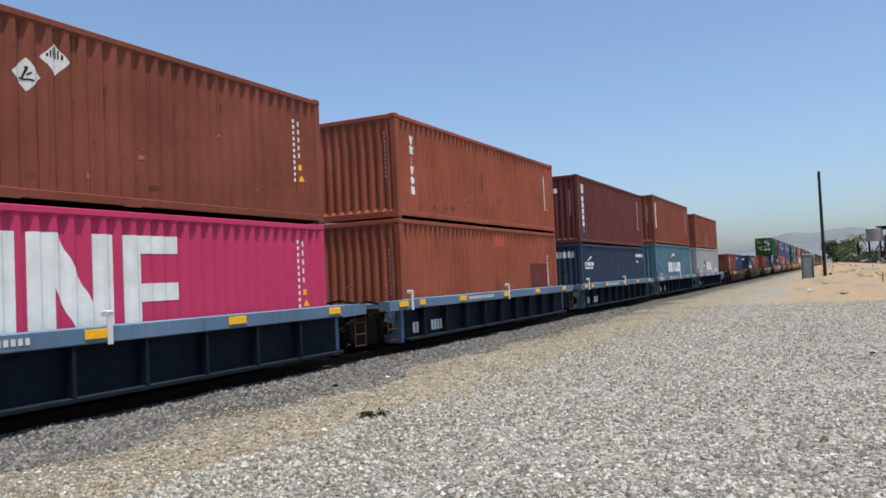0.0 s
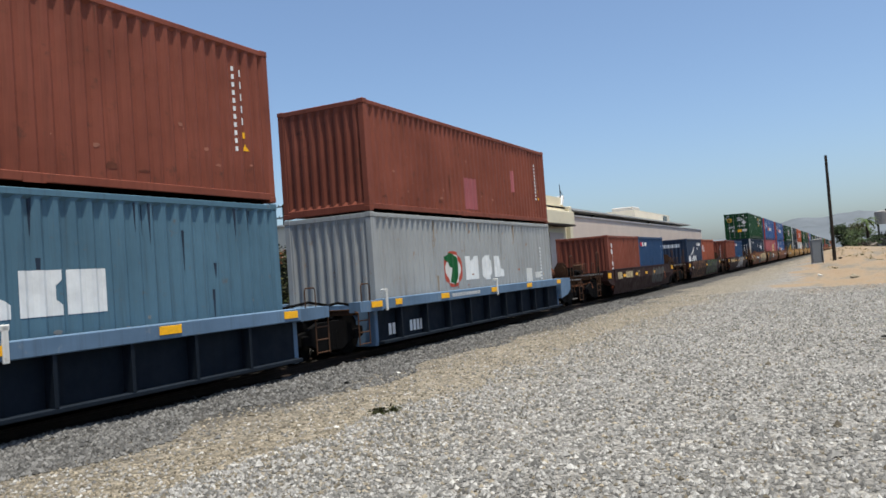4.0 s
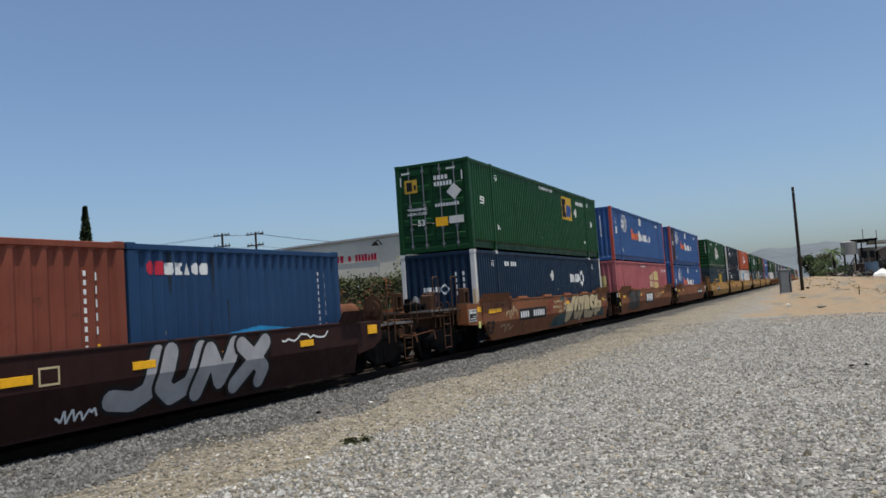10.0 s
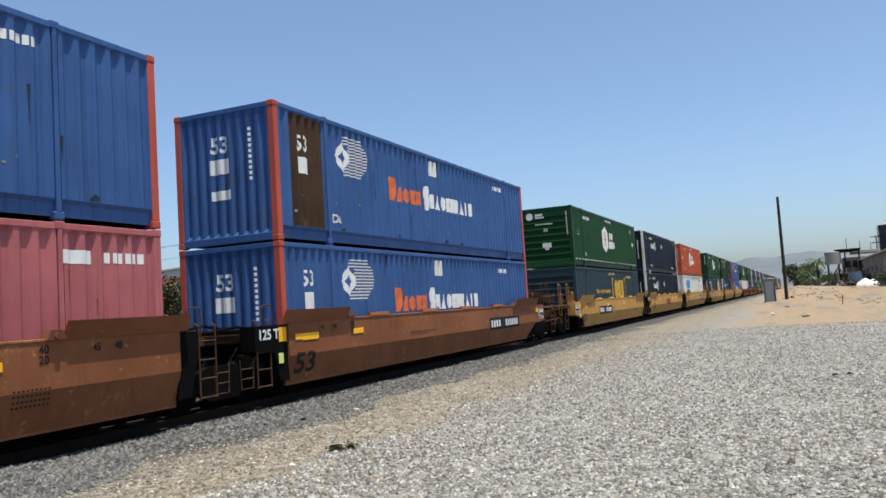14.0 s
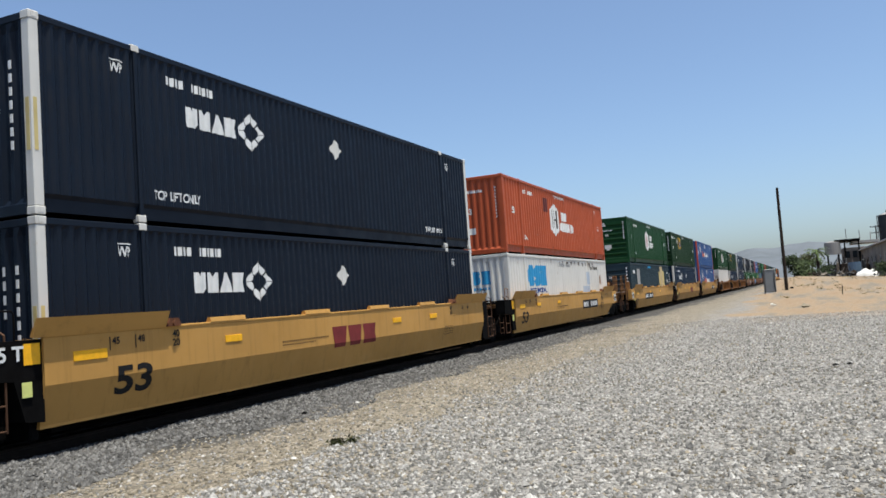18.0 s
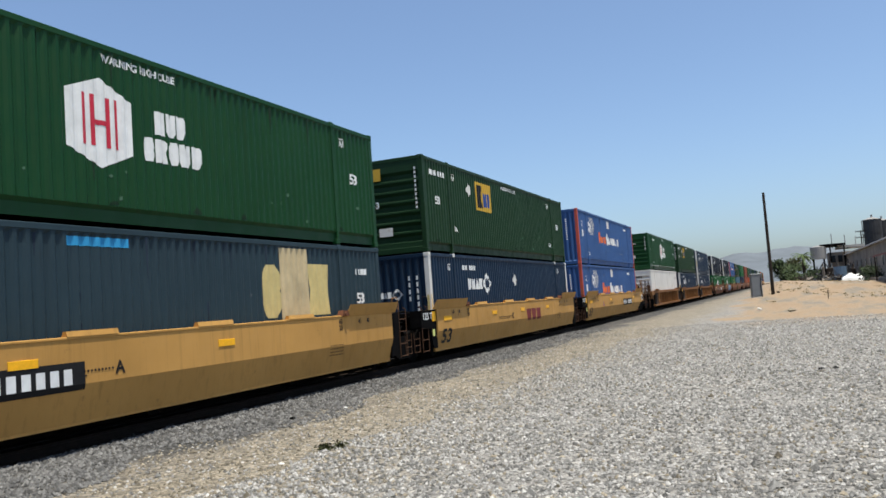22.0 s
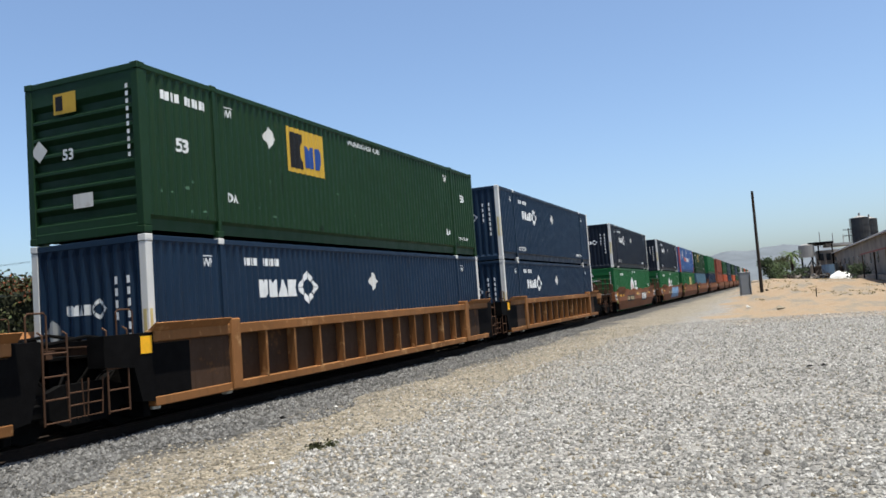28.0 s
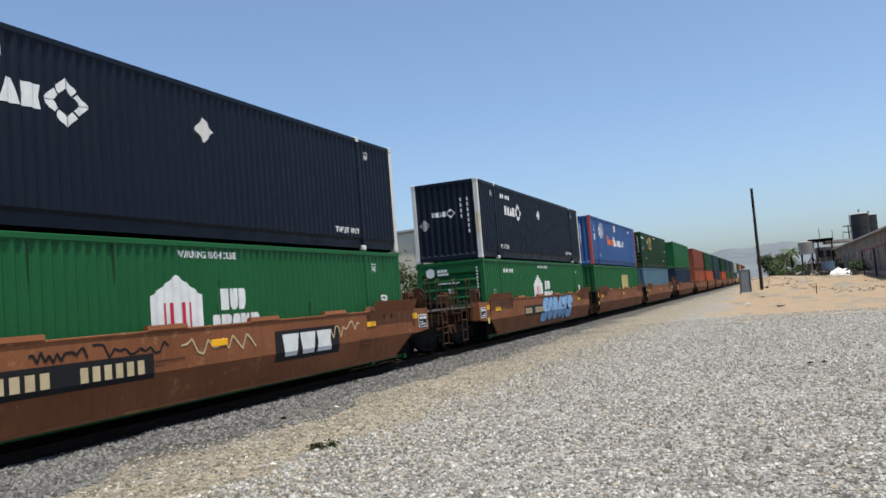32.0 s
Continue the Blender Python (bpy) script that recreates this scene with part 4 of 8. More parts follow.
def ribbed_side(L, top, chord, foot, bottom, ribs, x0=1.5):
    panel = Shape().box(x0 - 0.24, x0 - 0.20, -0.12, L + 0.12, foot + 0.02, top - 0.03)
    upper = Shape().box(x0 - 0.22, x0, -0.12, L + 0.12, top - chord, top, 0.015)
    lower = Shape().box(x0 - 0.22, x0 - 0.02, -0.12, L + 0.12, foot, foot + bottom, 0.012)
    rib = Shape()
    rib.prism([(x0 - 0.20, foot + bottom), (x0 - 0.02, foot + bottom), (x0 - 0.02, top - chord), (x0 - 0.20, top - chord)], "y", -0.032, 0.032)
    return panel, upper, lower, rib


def end_frame(car, y, way, mat, body, top, long_end, style, wheels):
    """Platform, bulkhead, steps, grabs, hoses and coupler of one end. way: -1 leads, +1 trails."""
    f = Matrix.Translation((0, y, 0)) @ Matrix.Diagonal((1, way, 1, 1))
    reach = 3.35 if long_end else 1.62
    key = (mat.name, body.name, long_end, style, way)
    low = style in ("blue", "dark")
    iron = GRIMERUST if low else mat

    def put(name, build, m_, at=(0, 0, 0), flip=1, label=""):
        return part(name, stored((key, name, m_.name), lambda: build().mesh(name, m_)), car, f @ Matrix.Translation(at) @ Matrix.Diagonal((flip, 1, 1, 1)), label)

    def bracket():
        if style == "blue" and not long_end:
            return Shape().prism([(0.0, top - 0.26), (0.0, top - 0.02), (0.95, top - 0.02), (0.95, top - 0.24)], "x", 1.2, 1.485)
        if style == "ribbed" and long_end:
            return Shape().prism([(0.0, top - 0.34), (0.0, top - 0.03), (1.35, top - 0.03), (1.35, top - 0.30)], "x", 1.18, 1.475).prism([(0.95, top - 0.62), (0.95, top - 0.30), (1.10, top - 0.30), (1.10, top - 0.62)], "x", 1.30, 1.46)
        if low:
            return Shape().prism([(0.05, top - 0.72), (0.05, top - 0.02), (1.15, top - 0.02), (1.15, top - 0.45), (0.75, top - 0.62)], "x", 1.15, 1.46)
        w = 1.18 if long_end else 1.05 if way < 0 else 0.5
        if not long_end:
            return Shape().prism([(0.0, 0.36), (0.0, top - 0.03), (w, top - 0.03), (w, top - 0.50), (0.45, top - 0.56), (0.3, 0.40)], "x", 1.12, 1.457)
        return Shape().prism([(0.0, 0.80), (0.0, top - 0.03), (w, top - 0.03), (w, top - 0.62), (w * 0.5, top - 0.68)], "x", 1.12, 1.475)
    for sx in (1, -1):
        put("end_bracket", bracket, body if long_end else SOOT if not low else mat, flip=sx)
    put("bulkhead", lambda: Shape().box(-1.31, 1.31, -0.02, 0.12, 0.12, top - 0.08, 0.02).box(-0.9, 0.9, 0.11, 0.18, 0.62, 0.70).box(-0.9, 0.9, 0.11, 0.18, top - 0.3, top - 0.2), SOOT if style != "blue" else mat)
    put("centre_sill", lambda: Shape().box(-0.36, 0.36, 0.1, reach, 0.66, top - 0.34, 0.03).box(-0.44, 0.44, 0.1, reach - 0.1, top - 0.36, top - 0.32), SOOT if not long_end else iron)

    def beam():
        return Shape().box(-1.28, 1.28, -0.06, 0.06, top - 0.30, top - 0.19, 0.01).box(-1.28, 1.28, -0.09, 0.09, top - 0.19, top - 0.17)
    for yy in ((1.35, reach - 0.24) if long_end else (0.8,)):
        put("cross_beam", beam, iron, (0, yy, 0))
    if long_end:
        def plank():
            s = Shape()
            for a in (-0.14, 0.12):
                s.box(a, a + 0.025, 0.3, reach - 0.15, top - 0.165, top - 0.115)
            for i in range(14):
                yy = 0.35 + i * (reach - 0.55) / 13
                s.box(-0.13, 0.13, yy, yy + 0.03, top - 0.15, top - 0.13)
            return s
        for x in (-1.15, 0.72, 1.12):
            put("deck_grating", plank, STEEL, (x, 0, 0))

    def ladder():
        s = Shape()
        lo, hi = (0.22, top - 0.25) if low else (0.30, top + 0.05)
        for yy in (0.0, 0.42):
            s.path([(0, yy, lo), (0, yy, hi), (-0.08, yy, hi + 0.04)], 0.016)
        for i in range(3 if low else 4):
            s.rod((0, 0, lo + 0.03 + i * (0.25 if low else 0.32)), (0, 0.42, lo + 0.03 + i * (0.25 if low else 0.32)), 0.014)
        return s
    for sx in (1, -1):
        put("ladder", ladder, GRIMERUST, (sx * 1.43, 0.55 if not long_end else 2.35, 0))
    if not low:
        def step():
            s = Shape().path([(0, 0, top - 0.62), (0, 0.03, 0.34), (0, 0.37, 0.34), (0, 0.40, top - 0.62)], 0.014)
            return s.rod((0, 0.02, 0.52), (0, 0.38, 0.52), 0.012).rod((0, 0.01, 0.7), (0, 0.39, 0.7), 0.012)
        for sx in () if long_end else (1, -1):
            put("sill_step", step, GRIMERUST, (sx * 1.36, 1.0 if not long_end else 1.62, 0))
    if long_end:
        def stanchion():
            return Shape().path([(0, 0, top - 0.6), (0, 0, top + 0.74), (0, 0.06, top + 0.80), (0, 0.30, top + 0.80), (0, 0.34, top + 0.74), (0, 0.34, top - 0.6)], 0.019)
        for x, yy in ((1.30, 1.50), (-1.30, 1.50), (1.22, 2.55)) if not low else ((1.30, 1.8),):
            put("stanchion", stanchion, iron, (x, yy, 0))
        if not low:
            for sx in (1, -1):
                put("corner_guide", lambda: Shape().box(-0.10, 0.10, -0.19, -0.12, top - 0.1, top + 0.44, 0.01).box(-0.10, 0.10, 0.12, 0.19, top - 0.1, top + 0.44, 0.01).box(-0.10, 0.10, -0.19, 0.19, top + 0.32, top + 0.46, 0.02).box(-0.14, 0.14, -0.24, 0.24, top - 0.06, top, 0.01), mat, (sx * 1.15, 0.62, 0))
            if style != "ribbed":
                put("placard", lambda: Shape().box(1.477, 1.483, 0.50, 1.08, top - 0.56, top - 0.20), MARK)
                put("placard_panel", lambda: Shape().box(1.483, 1.487, 0.53, 1.05, top - 0.53, top - 0.23), BLACK)
                put("placard_bars", lambda: Shape().box(1.487, 1.490, 0.56, 0.76, top - 0.33, top - 0.26).box(1.487, 1.490, 0.80, 1.02, top - 0.33, top - 0.25).box(1.487, 1.490, 0.56, 0.80, top - 0.42, top - 0.40).box(1.487, 1.490, 0.56, 1.0, top - 0.49, top - 0.46), MARK)
                put("reflector_strip", lambda: Shape().box(1.477, 1.483, 0.10, 0.42, top - 0.30, top - 0.14), AMBER)
        put("brake_valve", lambda: Shape().box(-0.18, 0.18, -0.2, 0.2, top - 0.15, top + 0.12, 0.05).rod((0.18, 0, top), (0.42, 0, top), 0.09, 10).rod((-0.1, 0, top + 0.1), (-0.1, 0, top + 0.24), 0.12, 10).path([(0.3, 0.1, top), (0.5, 0.4, top - 0.15), (0.9, 0.5, top - 0.3)], 0.02), SOOT, (0.35, 2.55, 0))
        put("brake_rod", lambda: Shape().rod((0.2, 0.3, top - 0.08), (0.5, reach - 0.4, top - 0.22), 0.022).rod((-0.5, 0.3, top - 0.1), (0.1, reach - 0.5, top - 0.15), 0.022), RUSTSTEEL)
    else:
        def pipe():
            return Shape().path([(0.9, 0.2, top - 0.12), (0.75, 0.7, top - 0.02), (0.5, 1.2, top - 0.1), (0.2, 1.7, top - 0.08)], 0.03)
        put("air_pipe", pipe, SOOT)
        put("air_pipe", pipe, SOOT, (-0.8, 0, 0.05))
        if not low and way < 0:
            put("reflector_strip", lambda: Shape().box(1.458, 1.464, 0.05, 0.30, top - 0.36, top - 0.08), AMBER)


    def grab():
        return Shape().path([(0, 0, 0), (0, 0, 0.50), (0, 0.04, 0.54), (0, 0.30, 0.54), (0, 0.34, 0.50), (0, 0.34, 0)], 0.014)
    for x, yy in ([(1.36, 0.35), (-1.36, 0.35)] if not long_end else [(-1.38, 1.65), (1.38, reach - 0.45), (-1.38, reach - 0.55), (0.7, 1.7)]):
        put("grab_rail", grab, iron, (x, yy, top - 0.18))

    def hose():
        return Shape().path([(1.0 - 0.35 * t, 0.35 + (reach - 0.35) * t, top - 0.55 - 0.55 * math.sin(math.pi * t)) for t in [i / 8 for i in range(9)]], 0.022)
    put("brake_hose", hose, SOOT)
    put("brake_hose", hose, SOOT, (-0.5, 0, 0.12))
    if long_end:
        def coupler():
            s = Shape().box(-0.11, 0.11, reach - 0.3, reach + 0.18, 0.72, 0.95, 0.03)
            s.prism([(-0.20, reach + 0.05), (0.20, reach + 0.05), (0.22, reach + 0.30), (0.05, reach + 0.36), (-0.02, reach + 0.22), (-0.20, reach + 0.26)], "z", 0.68, 1.0)
            return s
        put("coupler", coupler, SOOT)
        put("uncoupling_lever", lambda: Shape().path([(0.1, reach - 0.1, 0.8), (0.7, reach - 0.05, 0.72), (1.3, reach - 0.15, 0.85), (1.36, reach - 0.15, 0.6)], 0.016), RUSTSTEEL)
        if way < 0:
            def wheel():
                s = Shape()
                for i in range(16):
                    a, b = 2 * math.pi * i / 16, 2 * math.pi * (i + 1) / 16
                    s.rod((0.28 * math.cos(a), 0, 0.28 * math.sin(a)), (0.28 * math.cos(b), 0, 0.28 * math.sin(b)), 0.016, 6)
                for i in range(4):
                    a = math.pi * i / 2
                    s.rod((0, 0, 0), (0.28 * math.cos(a), 0.03, 0.28 * math.sin(a)), 0.012, 6)
                return s
            put("hand_brake_wheel", wheel, RUSTSTEEL, (0.1, 0.9, top + 0.14))
            put("brake_gearbox", lambda: Shape().box(-0.2, 0.2, 0.03, 0.16, -0.38, 0.2, 0.04), GRIMERUST, (0.1, 0.9, top + 0.14))
        else:
            def tank():
                s = Shape().rod((0, 0.0, 0), (0, 1.0, 0), 0.23, 18)
                s.rod((0, -0.07, 0), (0, 0, 0), 0.12, 18, 0.23)
                s.rod((0, 1.0, 0), (0, 1.07, 0), 0.23, 18, 0.12)
                return s.box(-0.2, 0.2, 0.15, 0.2, -0.34, -0.1).box(-0.2, 0.2, 0.8, 0.85, -0.34, -0.1)
            put("air_reservoir", tank, RUSTSTEEL, (0.62, 0.25, top + 0.20))
            put("brake_plate", lambda: Shape().prism([(-0.28, -0.3), (0.26, -0.3), (0.26, 0.25), (0.10, 0.42), (-0.12, 0.42), (-0.28, 0.2)], "y", 0, 0.02).rod((0, -0.03, 0.1), (0, 0.05, 0.1), 0.2, 14).rod((0, -0.06, 0.1), (0, -0.03, 0.1), 0.06, 10), GRIMERUST, (0.95, 1.72, top + 0.15))
    truck(car, y + way * (1.95 if long_end else 1.62), wheels) if (long_end or way > 0) else None


def well_car(label, style, u, first, last, colour, trim=None, end_paint=None, near=True, wide=False):
    """One well: y runs from 0, where its container begins, to the container's length."""
    L = 16.154 if style in ("smooth", "ribbed") else 12.30
    car = thing("well_car", label, "rail car", "well cars of the train", m=pose(TRACK, u, 0))
    trim = trim or colour
    end_paint = end_paint or colour
    key = (style, colour.name)
    if style in ("smooth", "dark"):
        top, crease, foot = (1.50, 0.84, 0.29) if style == "smooth" else (1.28, 0.80, 0.20)
        cuts = (0.9 if first and style == "smooth" else 0.0, 0.9 if last and style == "smooth" else 0.0)
        for n_, me_ in stored((key, cuts, "side"), lambda: smooth_side(L, colour, top, crease, foot, *cuts)):
            part(n_, me_, car)
            part(n_, me_, car, Matrix.Diagonal((-1, 1, 1, 1)))
        if style == "smooth":
            cap = stored((key, "cap"), lambda: Shape().prism([(1.48, crease), (1.48, top - 0.03), (0.9, top - 0.03), (0.9, crease)], "y", -0.10, -0.05).mesh("end_cap", colour))
            # Added black sheet stands in for the shaded arch over the truck.
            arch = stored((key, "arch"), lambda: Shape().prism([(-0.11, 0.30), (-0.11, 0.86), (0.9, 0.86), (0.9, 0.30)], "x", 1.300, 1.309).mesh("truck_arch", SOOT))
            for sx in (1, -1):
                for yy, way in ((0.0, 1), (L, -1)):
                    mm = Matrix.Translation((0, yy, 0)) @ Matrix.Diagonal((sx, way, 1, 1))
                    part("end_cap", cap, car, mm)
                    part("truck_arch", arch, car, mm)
        hoods = [(-0.30, 2.15), (L - 2.15, L + 0.30)] if style == "smooth" else [(L - 0.6, L + 0.3)]

        def hood():
            s = Shape().prism([(1.46, top + 0.01), (1.60, top + 0.25), (1.62, top + 0.25), (1.515, top - 0.01)], "y", 0, 1)
            return s.mesh("end_guide", colour)
        hm = stored((key, "hood"), hood)
        for a, b in hoods:
            for sx in (1, -1):
                part("end_guide", hm, car, Matrix.Translation((0, a, 0)) @ Matrix.Diagonal((sx, b - a, 1, 1)))
        if style == "smooth":
            lug = stored((key, "lug"), lambda: Shape().prism([(-0.16, 0.0), (-0.10, 0.13), (0.10, 0.13), (0.16, 0.0)], "x", 1.42, 1.56).rod((1.56, 0, 0.05), (1.585, 0, 0.05), 0.05, 8).mesh("lift_lug", RUSTSTEEL))
            for yy in (2.30, L - 2.30):
                for sx in (1, -1):
                    part("lift_lug", lug, car, Matrix.Translation((0, yy, top)) @ Matrix.Diagonal((sx, 1, 1, 1)))

            def flap():
                return Shape().prism([(1.40, top + 0.02), (1.44, top + 0.10), (1.50, top + 0.10), (1.52, top + 0.02)], "y", 0, 0.95).mesh("container_guide", trim)
            fm = stored((key, trim.name, "flap"), flap)
            for k in (0.20, 0.38, 0.55, 0.72):
                for sx in (1, -1):
                    part("container_guide", fm, car, Matrix.Translation((0, L * k, 0)) @ Matrix.Diagonal((sx, 1, 1, 1)))
    else:
        top, chord, foot, bottom = (1.50, 0.19, 0.28, 0.15) if style == "ribbed" else (1.17, 0.24, 0.16, 0.07)
        panel, upper, lower, rib = ribbed_side(L, top, chord, foot, bottom, 1)
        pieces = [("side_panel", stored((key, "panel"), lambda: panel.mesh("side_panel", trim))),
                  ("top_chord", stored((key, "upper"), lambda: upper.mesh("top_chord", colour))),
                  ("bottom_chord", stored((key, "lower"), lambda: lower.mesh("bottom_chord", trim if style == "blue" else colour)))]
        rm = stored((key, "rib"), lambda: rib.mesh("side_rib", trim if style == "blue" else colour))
        if style == "ribbed":
            step = 1.524 if wide else 1.016
            spots = [1.98 + step * k for k in range(1, round(12.19 / step))]
            plate = stored((key, "plate"), lambda: Shape().box(1.40, 1.45, -0.1, 1.84, foot + 0.02, top - 0.2).mesh("end_plate", trim))
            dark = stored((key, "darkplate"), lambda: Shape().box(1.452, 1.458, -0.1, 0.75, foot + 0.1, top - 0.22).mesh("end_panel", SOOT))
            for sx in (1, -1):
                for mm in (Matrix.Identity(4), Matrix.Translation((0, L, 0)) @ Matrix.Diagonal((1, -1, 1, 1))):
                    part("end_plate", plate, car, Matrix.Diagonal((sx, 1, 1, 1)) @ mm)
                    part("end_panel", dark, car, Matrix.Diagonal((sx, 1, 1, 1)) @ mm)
        else:
            spots = [0.72 + 1.28 * k for k in range(9)]
        for sx in (1, -1):
            flip = Matrix.Diagonal((sx, 1, 1, 1))
            for name, me in pieces:
                part(name, me, car, flip)
            for y in spots:
                part("side_rib", rm, car, flip @ Matrix.Translation((0, y, 0)))
        if style == "ribbed":
            hm = stored((key, "hood"), lambda: Shape().prism([(1.44, top + 0.003), (1.60, top + 0.12), (1.62, top + 0.11), (1.51, top - 0.015)], "y", 0, 1).mesh("end_guide", colour))
            for a_, b_ in ((-0.2, 1.75), (L - 1.75, L + 0.2)):
                for sx in (1, -1):
                    part("end_guide", hm, car, Matrix.Translation((0, a_, 0)) @ Matrix.Diagonal((sx, b_ - a_, 1, 1)))
            pm = stored((key, "pad"), lambda: Shape().box(1.28, 1.53, -0.14, 0.14, 0.30, top + 0.10, 0.02).mesh("lift_pad", colour))
            for yy in (1.98, L - 1.98):
                for sx in (1, -1):
                    part("lift_pad", pm, car, Matrix.Translation((0, yy, 0)) @ Matrix.Diagonal((sx, 1, 1, 1)))
    cross = stored((L, "cross"), lambda: Shape().box(-1.2, 1.2, -0.12, 0.12, 0.14, 0.24).mesh("cross_bearer", SOOT))
    for k in (0.02, 0.25, 0.5, 0.75, 0.98):
        part("cross_bearer", cross, car, pose(0, L * k, 0.02))
    end_frame(car, -0.1, -1, end_paint, colour, top, first, style, near)
    end_frame(car, L + 0.1, 1, end_paint, colour, top, last, style, near)
    MOVERS.append((car, u, 0.0))
    return car, top, L
# ---- ground, track and what stands along it ----
def ground_height(x, y):
    z = -0.13
    z -= 0.07 * max(0.0, min(1.0, (-9.55 - x) / 0.3))
    z += 0.035 * noise.noise((x * 1.6, y * 0.9, 7.0)) * max(0.0, min(1.0, (-7.6 - x) / 0.8)) * (x > -9.9)
    if x < TRACK - 1.6:
        z -= 0.25 * min(1.0, (TRACK - 1.6 - x) / 1.5)
    k = max(0.0, min(1.0, (y - 35) / 65.0))
    lift = 1.6 * max(0.0, min(1.0, (x + 6.5) / 6.5)) - 0.075 * max(0.0, min(9.0, x))
    z += lift * k * k
    z += 0.05 * noise.noise((x * 0.35, y * 0.35, 0)) * max(0.0, min(1.0, (x + 9) / 2))
    return z


def ground():
    xs = [-900, -400, -150, -60, -30, -20] + [-16 + i * 0.5 for i in range(13)] + [-10.2 + 0.2 * i for i in range(15)] + [-7.1 + 0.6 * i for i in range(35)] + [16, 20, 26, 34, 50, 90, 200, 500, 900]
    ys = [-400, -120, -50, -20, -8] + [-4 + 0.8 * i for i in range(50)] + [37 + 2.5 * i for i in range(40)] + [145, 170, 210, 280, 400, 700, 1200, 2600]
    xs, ys = sorted(set(xs)), sorted(set(ys))
    s = Shape()
    n = len(xs)
    s.add([(x, y, ground_height(x, y)) for y in ys for x in xs], [(j * n + i, j * n + i + 1, (j + 1) * n + i + 1, (j + 1) * n + i) for j in range(len(ys) - 1) for i in range(n - 1)])
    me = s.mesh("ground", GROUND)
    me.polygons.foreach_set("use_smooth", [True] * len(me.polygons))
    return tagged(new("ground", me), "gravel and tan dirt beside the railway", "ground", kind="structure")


ground()


def rails():
    ring = [(-0.07, -0.17), (0.07, -0.17), (0.07, -0.155), (0.012, -0.13), (0.012, -0.045), (0.036, -0.035), (0.036, 0.0), (-0.036, 0.0), (-0.036, -0.035), (-0.012, -0.045), (-0.012, -0.13), (-0.07, -0.155)]
    for sx in (-1, 1):
        tagged(new("rail", Shape().prism([(TRACK + sx * 0.755 + a, b) for a, b in ring], "y", -60, 900).mesh("rail", RAILRUST)), "rusty steel rail on wooden ties", "rail", "rails of the track", "structure")
    s = Shape()
    for i in range(1500):
        y = -60 + i * 0.53
        s.box(TRACK - 1.2 + random.uniform(-0.05, 0.05), TRACK + 1.2, y, y + 0.23, -0.36, -0.195)
    tagged(new("ties", s.mesh("ties", TIE)), "weathered wooden ties bedded in ballast", "ties", kind="stuff")


rails()
# ---- what stands along the line ----
LEAFGREEN = plain("hedge_leaf", (0.0336, 0.037, 0.0118), 0.7, 0, 0.35, 1.2, 0, True)
LEAFRED = plain("hedge_blossom", (0.126, 0.0353, 0.0151), 0.7, 0, 0.35, 1.2, 0, True)
LEAFDARK = plain("dark_foliage", (0.0218, 0.0353, 0.0134), 0.8, 0, 0.4, 1.5, 0, True)
LEAFPALE = plain("dusty_leaf", (0.042, 0.063, 0.0218), 0.7, 0, 0.35, 1.2, 0, True)
PALMLEAF = plain("palm_leaf", (0.055, 0.085, 0.022), 0.6, 0, 0.3, 1.5, 0)
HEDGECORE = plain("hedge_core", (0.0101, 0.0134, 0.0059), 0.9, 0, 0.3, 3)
WOOD = plain("creosoted_wood", (0.0252, 0.0185, 0.0143), 0.9, 0, 0.35, 5)
CABINET = plain("grey_cabinet_paint", (0.1764, 0.189, 0.1974), 0.5, 0.2, 0.08, 2, 0.05)
CREAM = plain("cream_stucco", (0.672, 0.6048, 0.4452), 0.85, 0, 0.08, 0.5, 0.2)
STUCCO = plain("white_stucco", (0.6552, 0.588, 0.4704), 0.85, 0, 0.10, 0.4, 0.2)
PINKWALL = plain("pinkish_stucco", (0.588, 0.4872, 0.4116), 0.85, 0, 0.08, 0.4, 0.2)
ROOFING = plain("pale_roofing", (0.42, 0.4116, 0.3948), 0.8, 0, 0.15, 0.6)
GREYWALL = plain("stained_grey_block_wall", (0.1764, 0.1554, 0.1344), 0.9, 0, 0.4, 0.35, 0.3)
WINDOWDARK = plain("dark_window_glass", (0.0168, 0.021, 0.0252), 0.15, 0, 0.2, 2, 0)
SILODARK = plain("dark_silo_steel", (0.036, 0.038, 0.041), 0.6, 0.3, 0.35, 0.4)
TANKGREY = plain("pale_tank_paint", (0.2268, 0.2201, 0.21), 0.6, 0, 0.15, 0.3)
TARP = plain("white_tarp", (0.6552, 0.6552, 0.6384), 0.7, 0, 0.12, 0.8, 0.4)
# Blue-grey base has the haze of distance put into its colour.
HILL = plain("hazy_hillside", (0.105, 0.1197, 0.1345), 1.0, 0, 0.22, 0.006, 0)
REDDOOR = plain("faded_red_door", (0.168, 0.0378, 0.0294), 0.7, 0, 0.25, 1)
STONEPALE = plain("pale_stone", (0.2436, 0.2369, 0.2218), 0.9, 0, 0.5, 12, 0.3, True)
STONEDARK = plain("ballast_stone", (0.118, 0.115, 0.110), 0.9, 0, 0.25, 12, 0.3, True)
STONETAN = plain("tan_stone", (0.21, 0.1806, 0.1344), 0.9, 0, 0.25, 12, 0.3, True)


